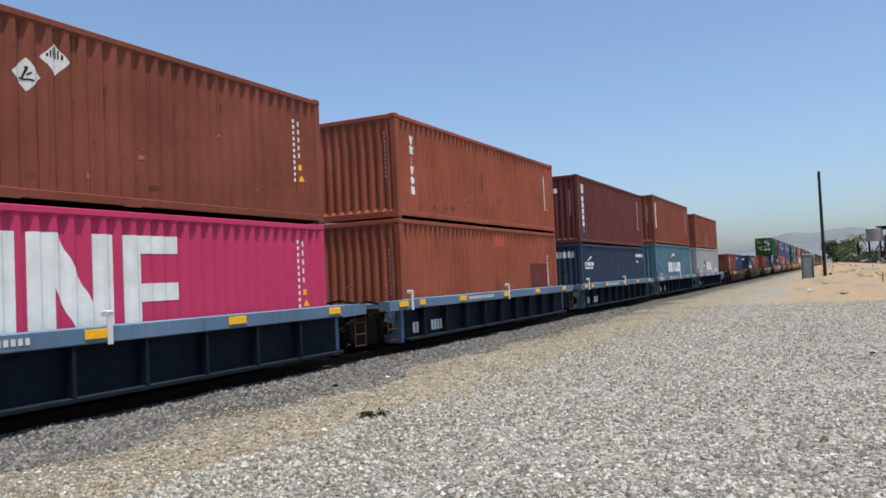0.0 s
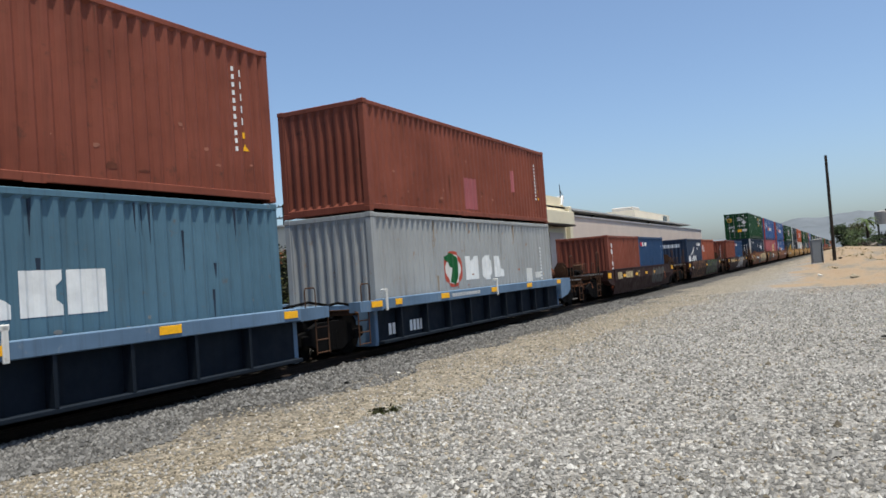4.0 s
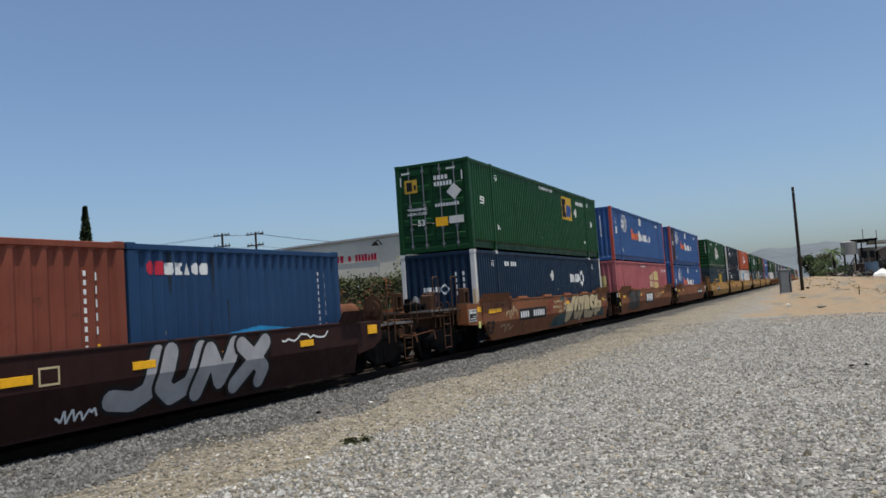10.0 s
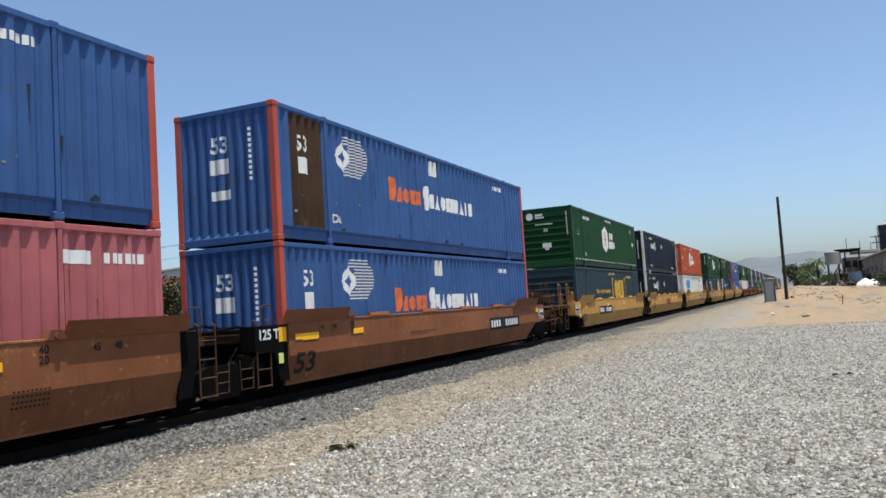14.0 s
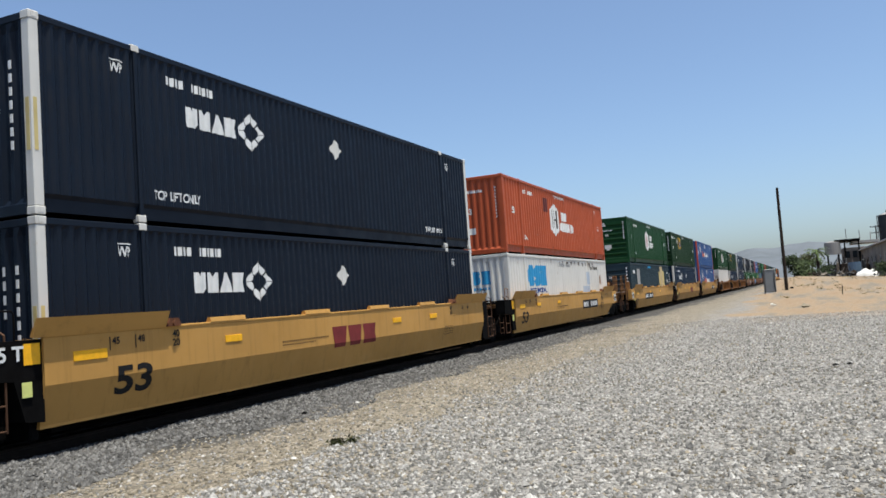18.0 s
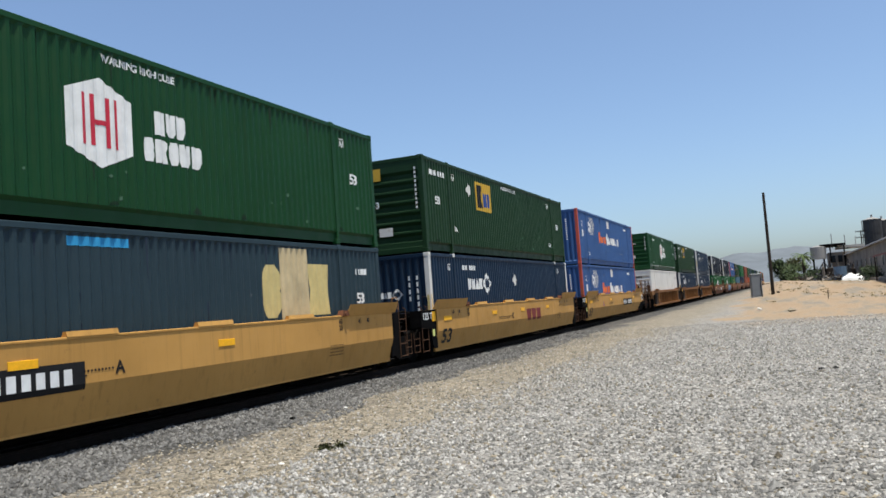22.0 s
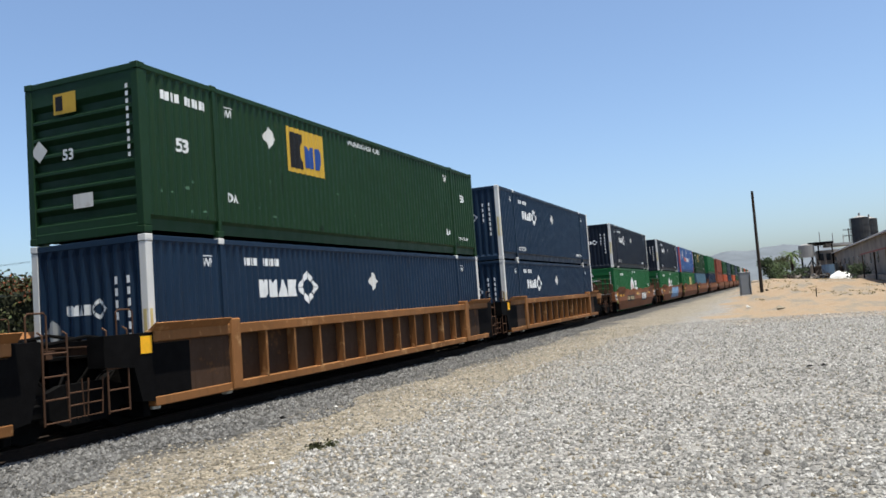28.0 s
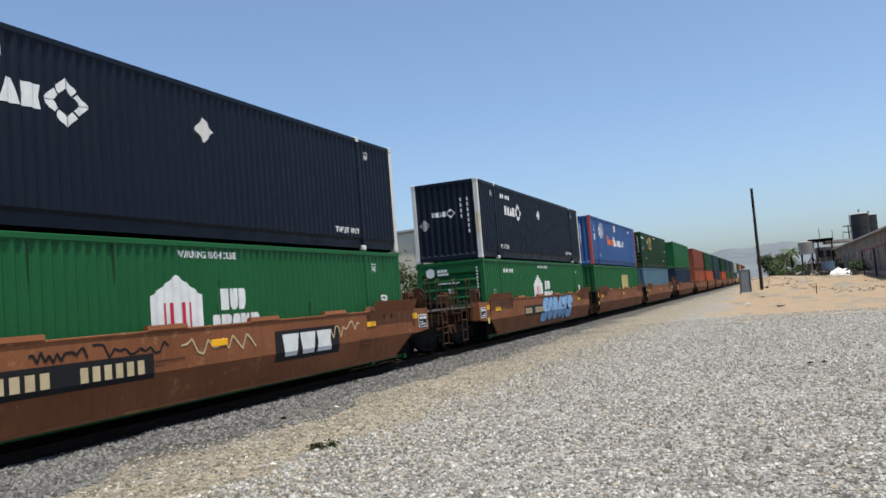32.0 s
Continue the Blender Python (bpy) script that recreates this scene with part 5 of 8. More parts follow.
def lump(s, x, y, z, r, flat=0.6, rnd=random):
    """One broken stone of eight faces."""
    a = rnd.random() * 6.28
    c, d = math.cos(a), math.sin(a)
    pts = []
    for px, py, pz in ((1, 0, 0), (0, 1, 0), (-1, 0, 0), (0, -1, 0), (0.15, 0.1, 1), (-0.1, 0.15, -0.7)):
        k = r * rnd.uniform(0.65, 1.25)
        px, py, pz = px * k, py * k * rnd.uniform(0.6, 1.0), pz * k * flat
        pts.append((x + px * c - py * d, y + px * d + py * c, z + pz))
    s.add(pts, [(0, 1, 4), (1, 2, 4), (2, 3, 4), (3, 0, 4), (1, 0, 5), (2, 1, 5), (3, 2, 5), (0, 3, 5)])


def raw_mesh(s, name, mat):
    me = bpy.data.meshes.new(name)
    me.from_pydata(s.v, [], s.f)
    me.materials.append(mat)
    return me


def gravel():
    rnd = random.Random(5)
    kinds = {"gravel": (STONEPALE, Shape(), "pale crushed gravel lying loose on the ground"), "ballast": (STONEDARK, Shape(), "dark grey track ballast"), "pebbles": (STONETAN, Shape(), "tan pebbles lying in the dirt strip")}
    for _ in range(120000):
        y = 4.5 + 34 * rnd.random() ** 1.9
        x = -10.0 + rnd.random() * (10.6 + 0.45 * y)
        edge = x + 0.9 * noise.noise((x * 0.5, y * 0.4, 3.0))
        if edge < -7.7:
            name, r = "ballast", rnd.uniform(0.020, 0.046)
        elif edge < -5.3:
            if rnd.random() > 0.42:
                continue
            name, r = ("pebbles", rnd.uniform(0.012, 0.032)) if rnd.random() < 0.6 else ("gravel", rnd.uniform(0.012, 0.032))
        else:
            name, r = ("gravel", rnd.uniform(0.014, 0.036)) if rnd.random() < 0.9 else ("pebbles", rnd.uniform(0.014, 0.034))
        if rnd.random() < 0.004:
            r *= 2.0
        lump(kinds[name][1], x, y, ground_height(x, y) + r * 0.2, r, 0.8, rnd)
    for name, (mat, s, label) in kinds.items():
        tagged(new(name, raw_mesh(s, name, mat)), label, "gravel", kind="stuff")


gravel()


def leaves(s, n, spot, size, rnd):
    """Small folded leaves scattered by spot()."""
    for _ in range(n):
        p = Vector(spot())
        d = Vector((rnd.gauss(0, 1), rnd.gauss(0, 1), rnd.gauss(0, 0.7))).normalized()
        e = d.orthogonal().normalized()
        k = size * rnd.uniform(0.6, 1.3)
        s.add([p - d * k, p + e * k * 0.5, p + d * k, p - e * k * 0.5], [(0, 1, 2, 3)])


def hedge():
    rnd = random.Random(9)
    ob = thing("flowering_hedge", "tall unclipped hedge with red blossom behind the track", "hedge")

    def top(y):
        return 2.75 + 0.3 * noise.noise((y * 0.45, 0, 0)) + 0.3 * noise.noise((y * 1.7, 4, 0)) + (0.15 if y < 19 else 0)
    # Dark solid added behind the leaves to stand for the hedge's shaded inside.
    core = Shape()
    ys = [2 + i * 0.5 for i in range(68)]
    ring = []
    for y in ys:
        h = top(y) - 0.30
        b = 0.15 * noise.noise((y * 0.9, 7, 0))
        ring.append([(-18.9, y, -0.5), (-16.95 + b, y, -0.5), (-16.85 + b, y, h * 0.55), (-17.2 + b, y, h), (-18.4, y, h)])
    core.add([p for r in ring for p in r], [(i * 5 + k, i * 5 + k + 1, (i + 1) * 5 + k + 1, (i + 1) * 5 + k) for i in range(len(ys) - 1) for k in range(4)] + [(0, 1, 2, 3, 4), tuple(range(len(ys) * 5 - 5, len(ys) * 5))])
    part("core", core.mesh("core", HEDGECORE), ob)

    def spot():
        y = rnd.uniform(2, 35.5)
        t = top(y)
        if rnd.random() < 0.62:
            z = rnd.uniform(-0.3, t)
            x = -16.8 - 0.35 * (z / 3) ** 3 + rnd.gauss(0, 0.12) + 0.25 * noise.noise((y * 1.3, z * 1.3, 0))
        else:
            x, z = rnd.uniform(-18.4, -16.9), t - 0.2 + abs(rnd.gauss(0, 0.16))
        return (x, y, z)
    green, pale, red = Shape(), Shape(), Shape()
    leaves(green, 26000, spot, 0.058, rnd)
    leaves(pale, 9000, spot, 0.055, rnd)

    def bloom():
        while True:
            p = spot()
            if p[2] > 1.5 and noise.noise((p[1] * 0.7, p[2] * 0.9, 11)) > 0.05:
                return p
    leaves(red, 6500, bloom, 0.048, rnd)
    tagged(part("foliage", raw_mesh(green, "foliage", LEAFGREEN), ob), kind="stuff")
    tagged(part("foliage", raw_mesh(pale, "foliage", LEAFPALE), ob), kind="stuff")
    tagged(part("blossom", raw_mesh(red, "blossom", LEAFRED), ob, None, "orange-red blossom"), kind="stuff")


hedge()


def tree(name, label, x, y, z, height, spread, mat, n, seed, size=0.16, category="tree"):
    """A tapered trunk that forks, with a ragged crown of leaves."""
    rnd = random.Random(seed)
    ob = thing(name, label, category, m=pose(x, y, z))
    trunk = Shape().rod((0, 0, -0.3), (0.1 * spread, 0, height * 0.5), 0.03 * height, 8, 0.018 * height)
    part("trunk", trunk.mesh("trunk", WOOD), ob)
    tips = []
    for i in range(7):
        a = 2 * math.pi * i / 7 + rnd.uniform(-0.3, 0.3)
        tip = (math.cos(a) * spread * rnd.uniform(0.4, 0.8), math.sin(a) * spread * rnd.uniform(0.4, 0.8), height * (rnd.uniform(0.15, 0.9) if category == "shrub" or y > 60 else rnd.uniform(0.55, 0.9)))
        limb = Shape().rod((0.08 * spread, 0, height * rnd.uniform(0.25, 0.5)), tip, 0.012 * height, 6, 0.004 * height)
        part("limb", limb.mesh("limb", WOOD), ob)
        tips.append(tip)
    tips.append((0, 0, height * 0.86))
    s = Shape()

    def spot():
        t = rnd.choice(tips)
        return tuple(c + rnd.gauss(0, k) for c, k in zip(t, (spread * 0.26, spread * 0.26, height * 0.11)))
    leaves(s, n, spot, size, rnd)
    tagged(part("crown", raw_mesh(s, "crown", mat), ob), kind="stuff")
    return ob


tree("shrub", "tall green shrub between hedge and warehouse", -17.8, 37.3, -0.3, 4.0, 1.7, LEAFPALE, 2600, 4, 0.11, "shrub")
tree("shrub", "low green shrub beside the warehouse wall", -18.0, 41.5, -0.3, 3.3, 1.8, LEAFGREEN, 2400, 6, 0.11, "shrub")
tree("tree", "distant dark tree beyond the hedge", -62.0, 50.5, 0, 6.3, 2.4, LEAFDARK, 1500, 12, 0.22)
tree("tree", "leafy tree behind the hedge", -30.0, 26.0, 0, 3.9, 2.4, LEAFPALE, 1500, 13, 0.14)


def cypress():
    rnd = random.Random(3)
    ob = thing("cypress_tree", "slender dark cypress beyond the hedge", "tree", m=pose(-40.0, 35.4, -0.2))
    part("trunk", Shape().rod((0, 0, 0), (0, 0, 6), 0.14, 8, 0.04).mesh("trunk", WOOD), ob)
    s = Shape()

    def spot():
        z = 9.05 * (1 - rnd.random() ** 1.35)
        r = 0.66 * min(1.0, (9.05 - z) / 5.0) ** 0.85 * (0.5 + 0.5 * min(1, z / 1.0))
        a = rnd.random() * 6.28
        q = r * (0.55 + 0.45 * rnd.random()) * (1 + 0.2 * noise.noise((math.cos(a) * 2, math.sin(a) * 2, z * 1.5)))
        return (q * math.cos(a), q * math.sin(a), z)
    leaves(s, 5200, spot, 0.15, rnd)
    tagged(part("crown", raw_mesh(s, "crown", LEAFDARK), ob), kind="stuff")
    # Dark filler added within the crown, in place of its shaded depth.
    core = Shape().rod((0, 0, 0.4), (0, 0, 5.0), 0.5, 8, 0.36).rod((0, 0, 5.0), (0, 0, 8.6), 0.36, 8, 0.03)
    part("inner_crown", core.mesh("inner_crown", HEDGECORE), ob)


cypress()


def utility_pole(label, x, y, z0, z1, arms, lean=0.0, r=0.15, m_group="utility poles"):
    ob = thing("utility_pole", label, "utility pole", m_group, m=pose(x, y, z0, 0, lean, 0))
    h = z1 - z0
    part("shaft", Shape().rod((0, 0, -0.5), (0, 0, h), r, 12, r * 0.72).mesh("shaft", WOOD), ob)
    for k, (dz, w) in enumerate(arms):
        part("crossarm", Shape().box(-w, w, -0.16, -0.04, h - dz - 0.07, h - dz + 0.07).mesh("crossarm", WOOD), ob)
        for xx in (-w * 0.9, -w * 0.45, w * 0.45, w * 0.9):
            part("insulator", stored("insulator", lambda: Shape().rod((0, 0, 0), (0, 0, 0.22), 0.05, 8, 0.035).mesh("insulator", SOOT)), ob, pose(xx, -0.1, h - dz + 0.07))
    return ob


utility_pole("bare dark wooden pole standing in the dirt", -0.93, 76.0, 0.40, 9.4, [], 0.0, 0.155)
for azimuth, dist, el in ((39.87, 95, 5.72), (37.62, 92, 5.72), (31.4, 120, 4.75)):
    a = radians(azimuth)
    p = utility_pole("wooden utility pole with crossarms beyond the warehouse", -dist * math.sin(a), dist * math.cos(a), 0, 1.6 + dist * math.tan(radians(el)), [(0.25, 1.15), (1.5, 1.15)], 0, 0.16)
    part("transformer", stored("transformer", lambda: Shape().rod((0.35, 0, -3.2), (0.35, 0, -2.3), 0.25, 10).mesh("transformer", CABINET)), p, pose(0, 0, 1.6 + dist * math.tan(radians(el)) + 0.2))


def cables():
    for k, dz in enumerate((0.05, 0.1, 1.45)):
        pts = []
        ends = [(-150, 60, 10.6 - dz), (-60.9, 72.9, 11.0 - dz), (-56.2, 72.9, 10.7 - dz), (-62.5, 102.4, 11.4 - dz)]
        for (p, q) in zip(ends, ends[1:]):
            for i in range(9):
                t = i / 8
                pts.append((p[0] + (q[0] - p[0]) * t, p[1] + (q[1] - p[1]) * t + k * 0.4, p[2] + (q[2] - p[2]) * t - 1.2 * 4 * t * (1 - t) * (0.9 if abs(q[0] - p[0]) > 50 else 0.1)))
        tagged(new("power_line", Shape().path(pts, 0.014, 4).mesh("power_line", SOOT)), "thin black power line strung between poles", "cable", "power lines")


cables()


def warehouse():
    ob = thing("warehouse", "long cream and white stucco warehouse beside the tracks", "building", kind="")
    x0, y0 = -20.5, 49.5
    # side wall across the line, its top falling gently away
    tops = [(-20.5, 6.55), (-26, 6.45), (-34, 6.30), (-42, 6.02), (-48, 5.75), (-62, 5.2)]
    wall = Shape()
    ring = [(x, z) for x, z in tops] + [(-62, -0.5), (-20.5, -0.5)]
    wall.prism(ring, "y", y0, y0 + 0.3)
    part("side_wall", wall.mesh("side_wall", STUCCO), ob)
    lip = Shape().prism([(x, z + 0.003) for x, z in tops] + [(x, z + 0.14) for x, z in tops[::-1]], "y", y0 - 0.15, y0 + 0.4)
    part("roof_edge", lip.mesh("roof_edge", ROOFING), ob)
    roof = Shape().prism([(x, z - 0.25) for x, z in tops] + [(x, z - 0.1) for x, z in tops[::-1]], "y", y0 + 0.4, y0 + 75)
    part("roof", roof.mesh("roof", ROOFING), ob)
    # front with its raised parapet
    front = Shape().prism([(y0 + 0.3, -0.5), (65.0, -0.5), (65.0, 6.4), (63.6, 6.55), (63.1, 7.2), (52.6, 7.2), (51.6, 6.6), (y0 + 0.3, 6.5)], "x", x0 - 0.3, x0)
    part("front_wall", front.mesh("front_wall", CREAM), ob)
    part("canopy", Shape().box(x0, x0 + 0.9, 51.8, 63.6, 4.9, 5.95, 0.04).mesh("canopy", CREAM), ob)
    part("canopy_edge", Shape().box(x0, x0 + 0.94, 51.75, 63.65, 4.78, 4.88).mesh("canopy_edge", WOOD), ob)
    for y in (50.4, 64.4):
        part("pilaster", Shape().box(x0, x0 + 0.35, y - 0.35, y + 0.35, -0.5, 6.5, 0.03).mesh("pilaster", CREAM), ob)
    for y in (53.2, 59.6):
        part("shutter", Shape().box(x0 + 0.003, x0 + 0.06, y, y + 3.4, -0.4, 4.3).mesh("shutter", PINKWALL), ob)
    for y in (52.0, 63.4):
        part("mast", Shape().rod((x0 - 0.1, y, 6.6), (x0 - 0.1, y, 8.3), 0.05, 8, 0.03).mesh("mast", SOOT), ob)
        part("stay", Shape().rod((x0 - 0.1, y, 7.9), (x0 - 0.1, y + 0.9, 7.2), 0.03, 6).mesh("stay", SOOT), ob)
    part("roof_coping", Shape().prism([(50.9, 6.62), (51.9, 7.5), (52.3, 7.5), (51.3, 6.62)], "x", x0 - 0.4, x0 + 0.1).mesh("roof_coping", MARK), ob)
    part("roof_coping", Shape().prism([(63.0, 6.6), (63.5, 7.4), (63.75, 7.4), (63.4, 6.6)], "x", x0 - 0.4, x0 + 0.1).mesh("roof_coping", MARK), ob)
    # long rear wing
    part("wing_wall", Shape().box(x0 - 0.3, x0, 65.0, 134, -0.5, 5.75).mesh("wing_wall", PINKWALL), ob)
    part("wing_edge", Shape().box(x0 - 0.4, x0 + 0.08, 65.0, 134, 5.753, 5.87).mesh("wing_edge", ROOFING), ob)
    for y in (76, 101):
        part("roof_vent", stored("roofvent", lambda: Shape().rod((0, 0, 0), (0, 0, 0.5), 0.16, 8).box(-0.3, 0.3, -0.25, 0.25, 0.45, 0.6).mesh("roof_vent", SOOT)), ob, pose(x0 - 1.2, y, 5.8))
    part("penthouse", Shape().box(-32, -24, 104, 127, 5.0, 8.2).mesh("penthouse", STUCCO), ob)
    part("penthouse_window", Shape().box(-24, -23.96, 122, 125, 6.6, 8.0).mesh("penthouse_window", WINDOWDARK), ob)
    part("roof_unit", Shape().box(-29, -26, 112, 116, 8.2, 9.2, 0.1).mesh("roof_unit", ROOFING), ob)
    for x in (-24, -30.5, -36, -40):
        part("skylight", stored("skylight", lambda: Shape().prism([(-0.8, 0), (-0.5, 0.28), (0.5, 0.28), (0.8, 0)], "y", 0, 1.6).mesh("skylight", WHITE)), ob, pose(x, y0 + 3, 6.62 + (x + 20.5) * 0.025))
    for x in (-23.3, -32.5):
        part("wall_lamp", stored("walllamp", lambda: Shape().path([(0, 0, 0), (0, -0.5, 0.3), (0, -0.9, 0.1)], 0.04).rod((0, -0.9, 0.15), (0, -0.9, -0.1), 0.1, 8, 0.3).mesh("wall_lamp", SOOT)), ob, pose(x - 4, y0, 5.9))
    part("downpipe", Shape().rod((-21.6, y0 - 0.06, 0), (-21.6, y0 - 0.06, 6.2), 0.07, 8).mesh("downpipe", SOOT), ob)
    part("whitewashed_panel", Shape().box(-26.2, -22.2, y0 - 0.02, y0, 3.2, 5.7).mesh("whitewashed_panel", CREAM), ob)
    sign = part("wall_sign", Shape().box(-32.2, -27.6, y0 - 0.03, y0, 4.75, 5.45).mesh("wall_sign", STUCCO), ob)
    me = fold_mesh("sign_lettering", blocks(-31.9, -30.4, 4.85, 5.35, 4, (11, 6, 2, 10)) + blocks(-30.1, -29.8, 4.9, 5.3, 1, (0,)) + blocks(-29.5, -27.7, 4.85, 5.35, 7, (2, 10, 0, 4, 6, 1, 11)), CRIMSON, [], 0, lambda x, z, h: (x, y0 - 0.03 - h, z), 0.01)
    part("sign_lettering", me, sign)
    sign2 = part("wall_sign", Shape().box(-46.0, -43.0, y0 - 0.03, y0, 4.4, 5.5).mesh("wall_sign", WHITE), ob)
    me = fold_mesh("sign_lettering", blocks(-45.8, -43.2, 4.85, 5.3, 6, (2, 10, 0, 4, 6, 11)), REDORANGE, [], 0, lambda x, z, h: (x, y0 - 0.03 - h, z), 0.01)
    part("sign_lettering", me, sign2)


warehouse()


def relay_cabinet():
    z = ground_height(-2.2, 75)
    ob = thing("relay_cabinet", "plain grey steel relay cabinet beside the track", "cabinet", m=pose(-2.22, 75, z, 0, 0, 12))
    part("body", Shape().box(-0.44, 0.44, -0.35, 0.35, 0.06, 1.95, 0.02).mesh("body", CABINET), ob)
    part("lid", Shape().box(-0.48, 0.48, -0.4, 0.4, 1.953, 2.03, 0.02).mesh("lid", CABINET), ob)
    part("plinth", Shape().box(-0.46, 0.46, -0.37, 0.37, -0.2, 0.058).mesh("plinth", ROOFING), ob)
    part("door", Shape().box(-0.38, 0.2, -0.372, -0.352, 0.15, 1.86, 0.006).mesh("door", CABINET), ob)
    part("conduit", Shape().path([(0.36, -0.38, 1.7), (0.30, -0.38, 1.0), (0.36, -0.38, 0.0)], 0.03).mesh("conduit", SOOT), ob)


relay_cabinet()


def right_side():
    ob = thing("packing_shed", "long stained block shed with a pale sloping roof edge", "building")
    x0 = 12.4
    part("wall", Shape().box(x0, x0 + 0.3, 78, 188, -0.5, 5.8).mesh("wall", GREYWALL), ob)
    part("roof", Shape().prism([(x0 - 0.5, 5.75), (x0 + 9, 8.2), (x0 + 9, 8.35), (x0 - 0.5, 5.95)], "y", 77, 189).mesh("roof", ROOFING), ob)
    part("end_wall", Shape().prism([(x0, -0.5), (x0 + 18, -0.5), (x0 + 18, 5.8), (x0 + 9, 8.15), (x0, 5.8)], "y", 78, 78.3).mesh("end_wall", GREYWALL), ob)
    wm = stored("shedwin", lambda: Shape().box(x0 - 0.05, x0 - 0.004, 0, 1.3, 0, 1.5).mesh("window", WINDOWDARK))
    for i in range(9):
        part("window", wm, ob, pose(0, 112 + i * 8, 2.6))
    part("door", Shape().box(x0 - 0.06, x0 - 0.004, 96, 100, 0.6, 3.4).mesh("door", REDDOOR), ob)
    part("door", Shape().box(x0 - 0.06, x0 - 0.004, 88, 92, 0.6, 3.4).mesh("door", REDDOOR), ob)
    part("awning", Shape().prism([(x0 - 2.6, 3.5), (x0, 4.0), (x0, 4.15), (x0 - 2.6, 3.66)], "y", 82, 106).mesh("awning", REDDOOR), ob)
    for y in (82.3, 94, 105.7):
        part("awning_post", Shape().rod((x0 - 2.4, y, 0.2), (x0 - 2.4, y, 3.52), 0.08, 8).mesh("awning_post", WOOD), ob)
    part("loading_dock", Shape().box(x0 - 2.2, x0 - 0.07, 84, 130, -0.3, 1.15).mesh("loading_dock", GREYWALL), ob)
    part("roof_hut", Shape().box(x0 + 2.0, x0 + 6.0, 84, 90, 6.2, 8.6).mesh("roof_hut", ROOFING), ob)
    for x, y, r, z in ((19.15, 200, 1.85, 13.5), (23.65, 225, 1.75, 14.5)):
        silo = thing("silo", "tall dark steel silo behind the shed", "silo", "silos", m=pose(x, y, 0))
        s = Shape()
        for k in range(9):
            s.rod((0, 0, k * z / 9), (0, 0, (k + 1) * z / 9 - 0.06), r, 20).rod((0, 0, (k + 1) * z / 9 - 0.06), (0, 0, (k + 1) * z / 9), r * 1.03, 20)
        part("shell", s.mesh("shell", SILODARK), silo)
        part("cap", Shape().rod((0, 0, z), (0, 0, z + 0.5), r * 0.98, 20, 0.3).mesh("cap", TANKGREY), silo)
        part("ladder", Shape().box(-r - 0.25, -r - 0.1, -0.25, 0.25, 1, z).mesh("ladder", TANKGREY), silo)
        part("vent", Shape().rod((0, 0, z + 0.4), (0, 0, z + 1.1), 0.2, 8).mesh("vent", TANKGREY), silo)
    plant = thing("processing_plant", "cluttered grey plant with tank and roofed platform", "industrial plant")
    part("tank", Shape().rod((7.2, 185, 5.4), (7.2, 185, 7.9), 1.55, 20).rod((7.2, 185, 7.9), (7.2, 185, 8.2), 1.55, 20, 0.5).mesh("tank", TANKGREY), plant)
    for x in (6.2, 8.2):
        part("tank_leg", Shape().rod((x, 185, 0), (x, 185, 5.5), 0.18, 8).mesh("tank_leg", SOOT), plant)
    part("upper_room", Shape().box(9.2, 13.6, 186, 194, 3.6, 6.6).mesh("upper_room", GREYWALL), plant)
    part("upper_roof", Shape().box(7.6, 12.4, 184, 196, 8.0, 8.35).mesh("upper_roof", SOOT), plant)
    part("lower_roof", Shape().box(11, 16, 186, 196, 7.4, 7.9).mesh("lower_roof", TANKGREY), plant)
    for x in (9.5, 12.1):
        part("post", Shape().rod((x, 185, 0), (x, 185, 8.0), 0.14, 8).mesh("post", SOOT), plant)
    for x, w in ((9.6, 0.8), (10.9, 0.8), (12.3, 0.8)):
        part("window", Shape().box(x, x + w, 185.9, 185.98, 4.5, 5.9).mesh("window", WINDOWDARK), plant)
    for x, z in ((10.1, 10.6), (12.6, 10.1), (14.6, 9.6)):
        part("pipe", Shape().rod((x, 188, 7.5), (x, 188, z), 0.08, 8).mesh("pipe", TANKGREY), plant)
    part("low_wall", Shape().box(4.4, 9.0, 170, 170.3, 0, 3.2).mesh("low_wall", SOOT), plant)
    part("conveyor", Shape().path([(5.5, 160, 2.0), (7.0, 160, 4.4), (8.2, 160, 2.2)], 0.14).mesh("conveyor", SILODARK), plant)
    part("blue_tank", Shape().rod((8.9, 150, 1.0), (8.9, 150, 3.2), 1.0, 14).mesh("blue_tank", CARBLUE), plant)
    rnd = random.Random(91)
    for i in range(16):
        x, w, h = rnd.uniform(4.6, 12.2), rnd.uniform(0.4, 1.3), rnd.uniform(0.9, 3.0)
        part("machine", Shape().box(x, x + w, 152 + i, 153 + i, 0.2, 0.6 + h, 0.08).rod((x + w / 2, 152.5 + i, 0.5 + h), (x + w / 2, 152.5 + i, 1.0 + h + rnd.random()), 0.09, 8).mesh("machine", (SILODARK, GREYWALL, WOOD, TANKGREY)[i % 4]), plant)
    p = utility_pole("wooden utility pole with crossarms beside the silos", 16.4, 196, 0, 11.2, [(0.3, 1.1), (1.6, 1.0)], 0, 0.16)
    # heap under a tarp
    tarp = thing("tarp_heap", "heap covered by a loose white tarp", "tarp", m=pose(8.55, 121, ground_height(8.5, 100)))
    s = Shape()
    n = 15
    vs = []
    for j in range(n):
        for i in range(n):
            a, b = i / (n - 1) * 2 - 1, j / (n - 1) * 2 - 1
            e = max(0.0, 1 - (abs(a) ** 2.6)) * max(0.0, 1 - abs(b) ** 2.6)
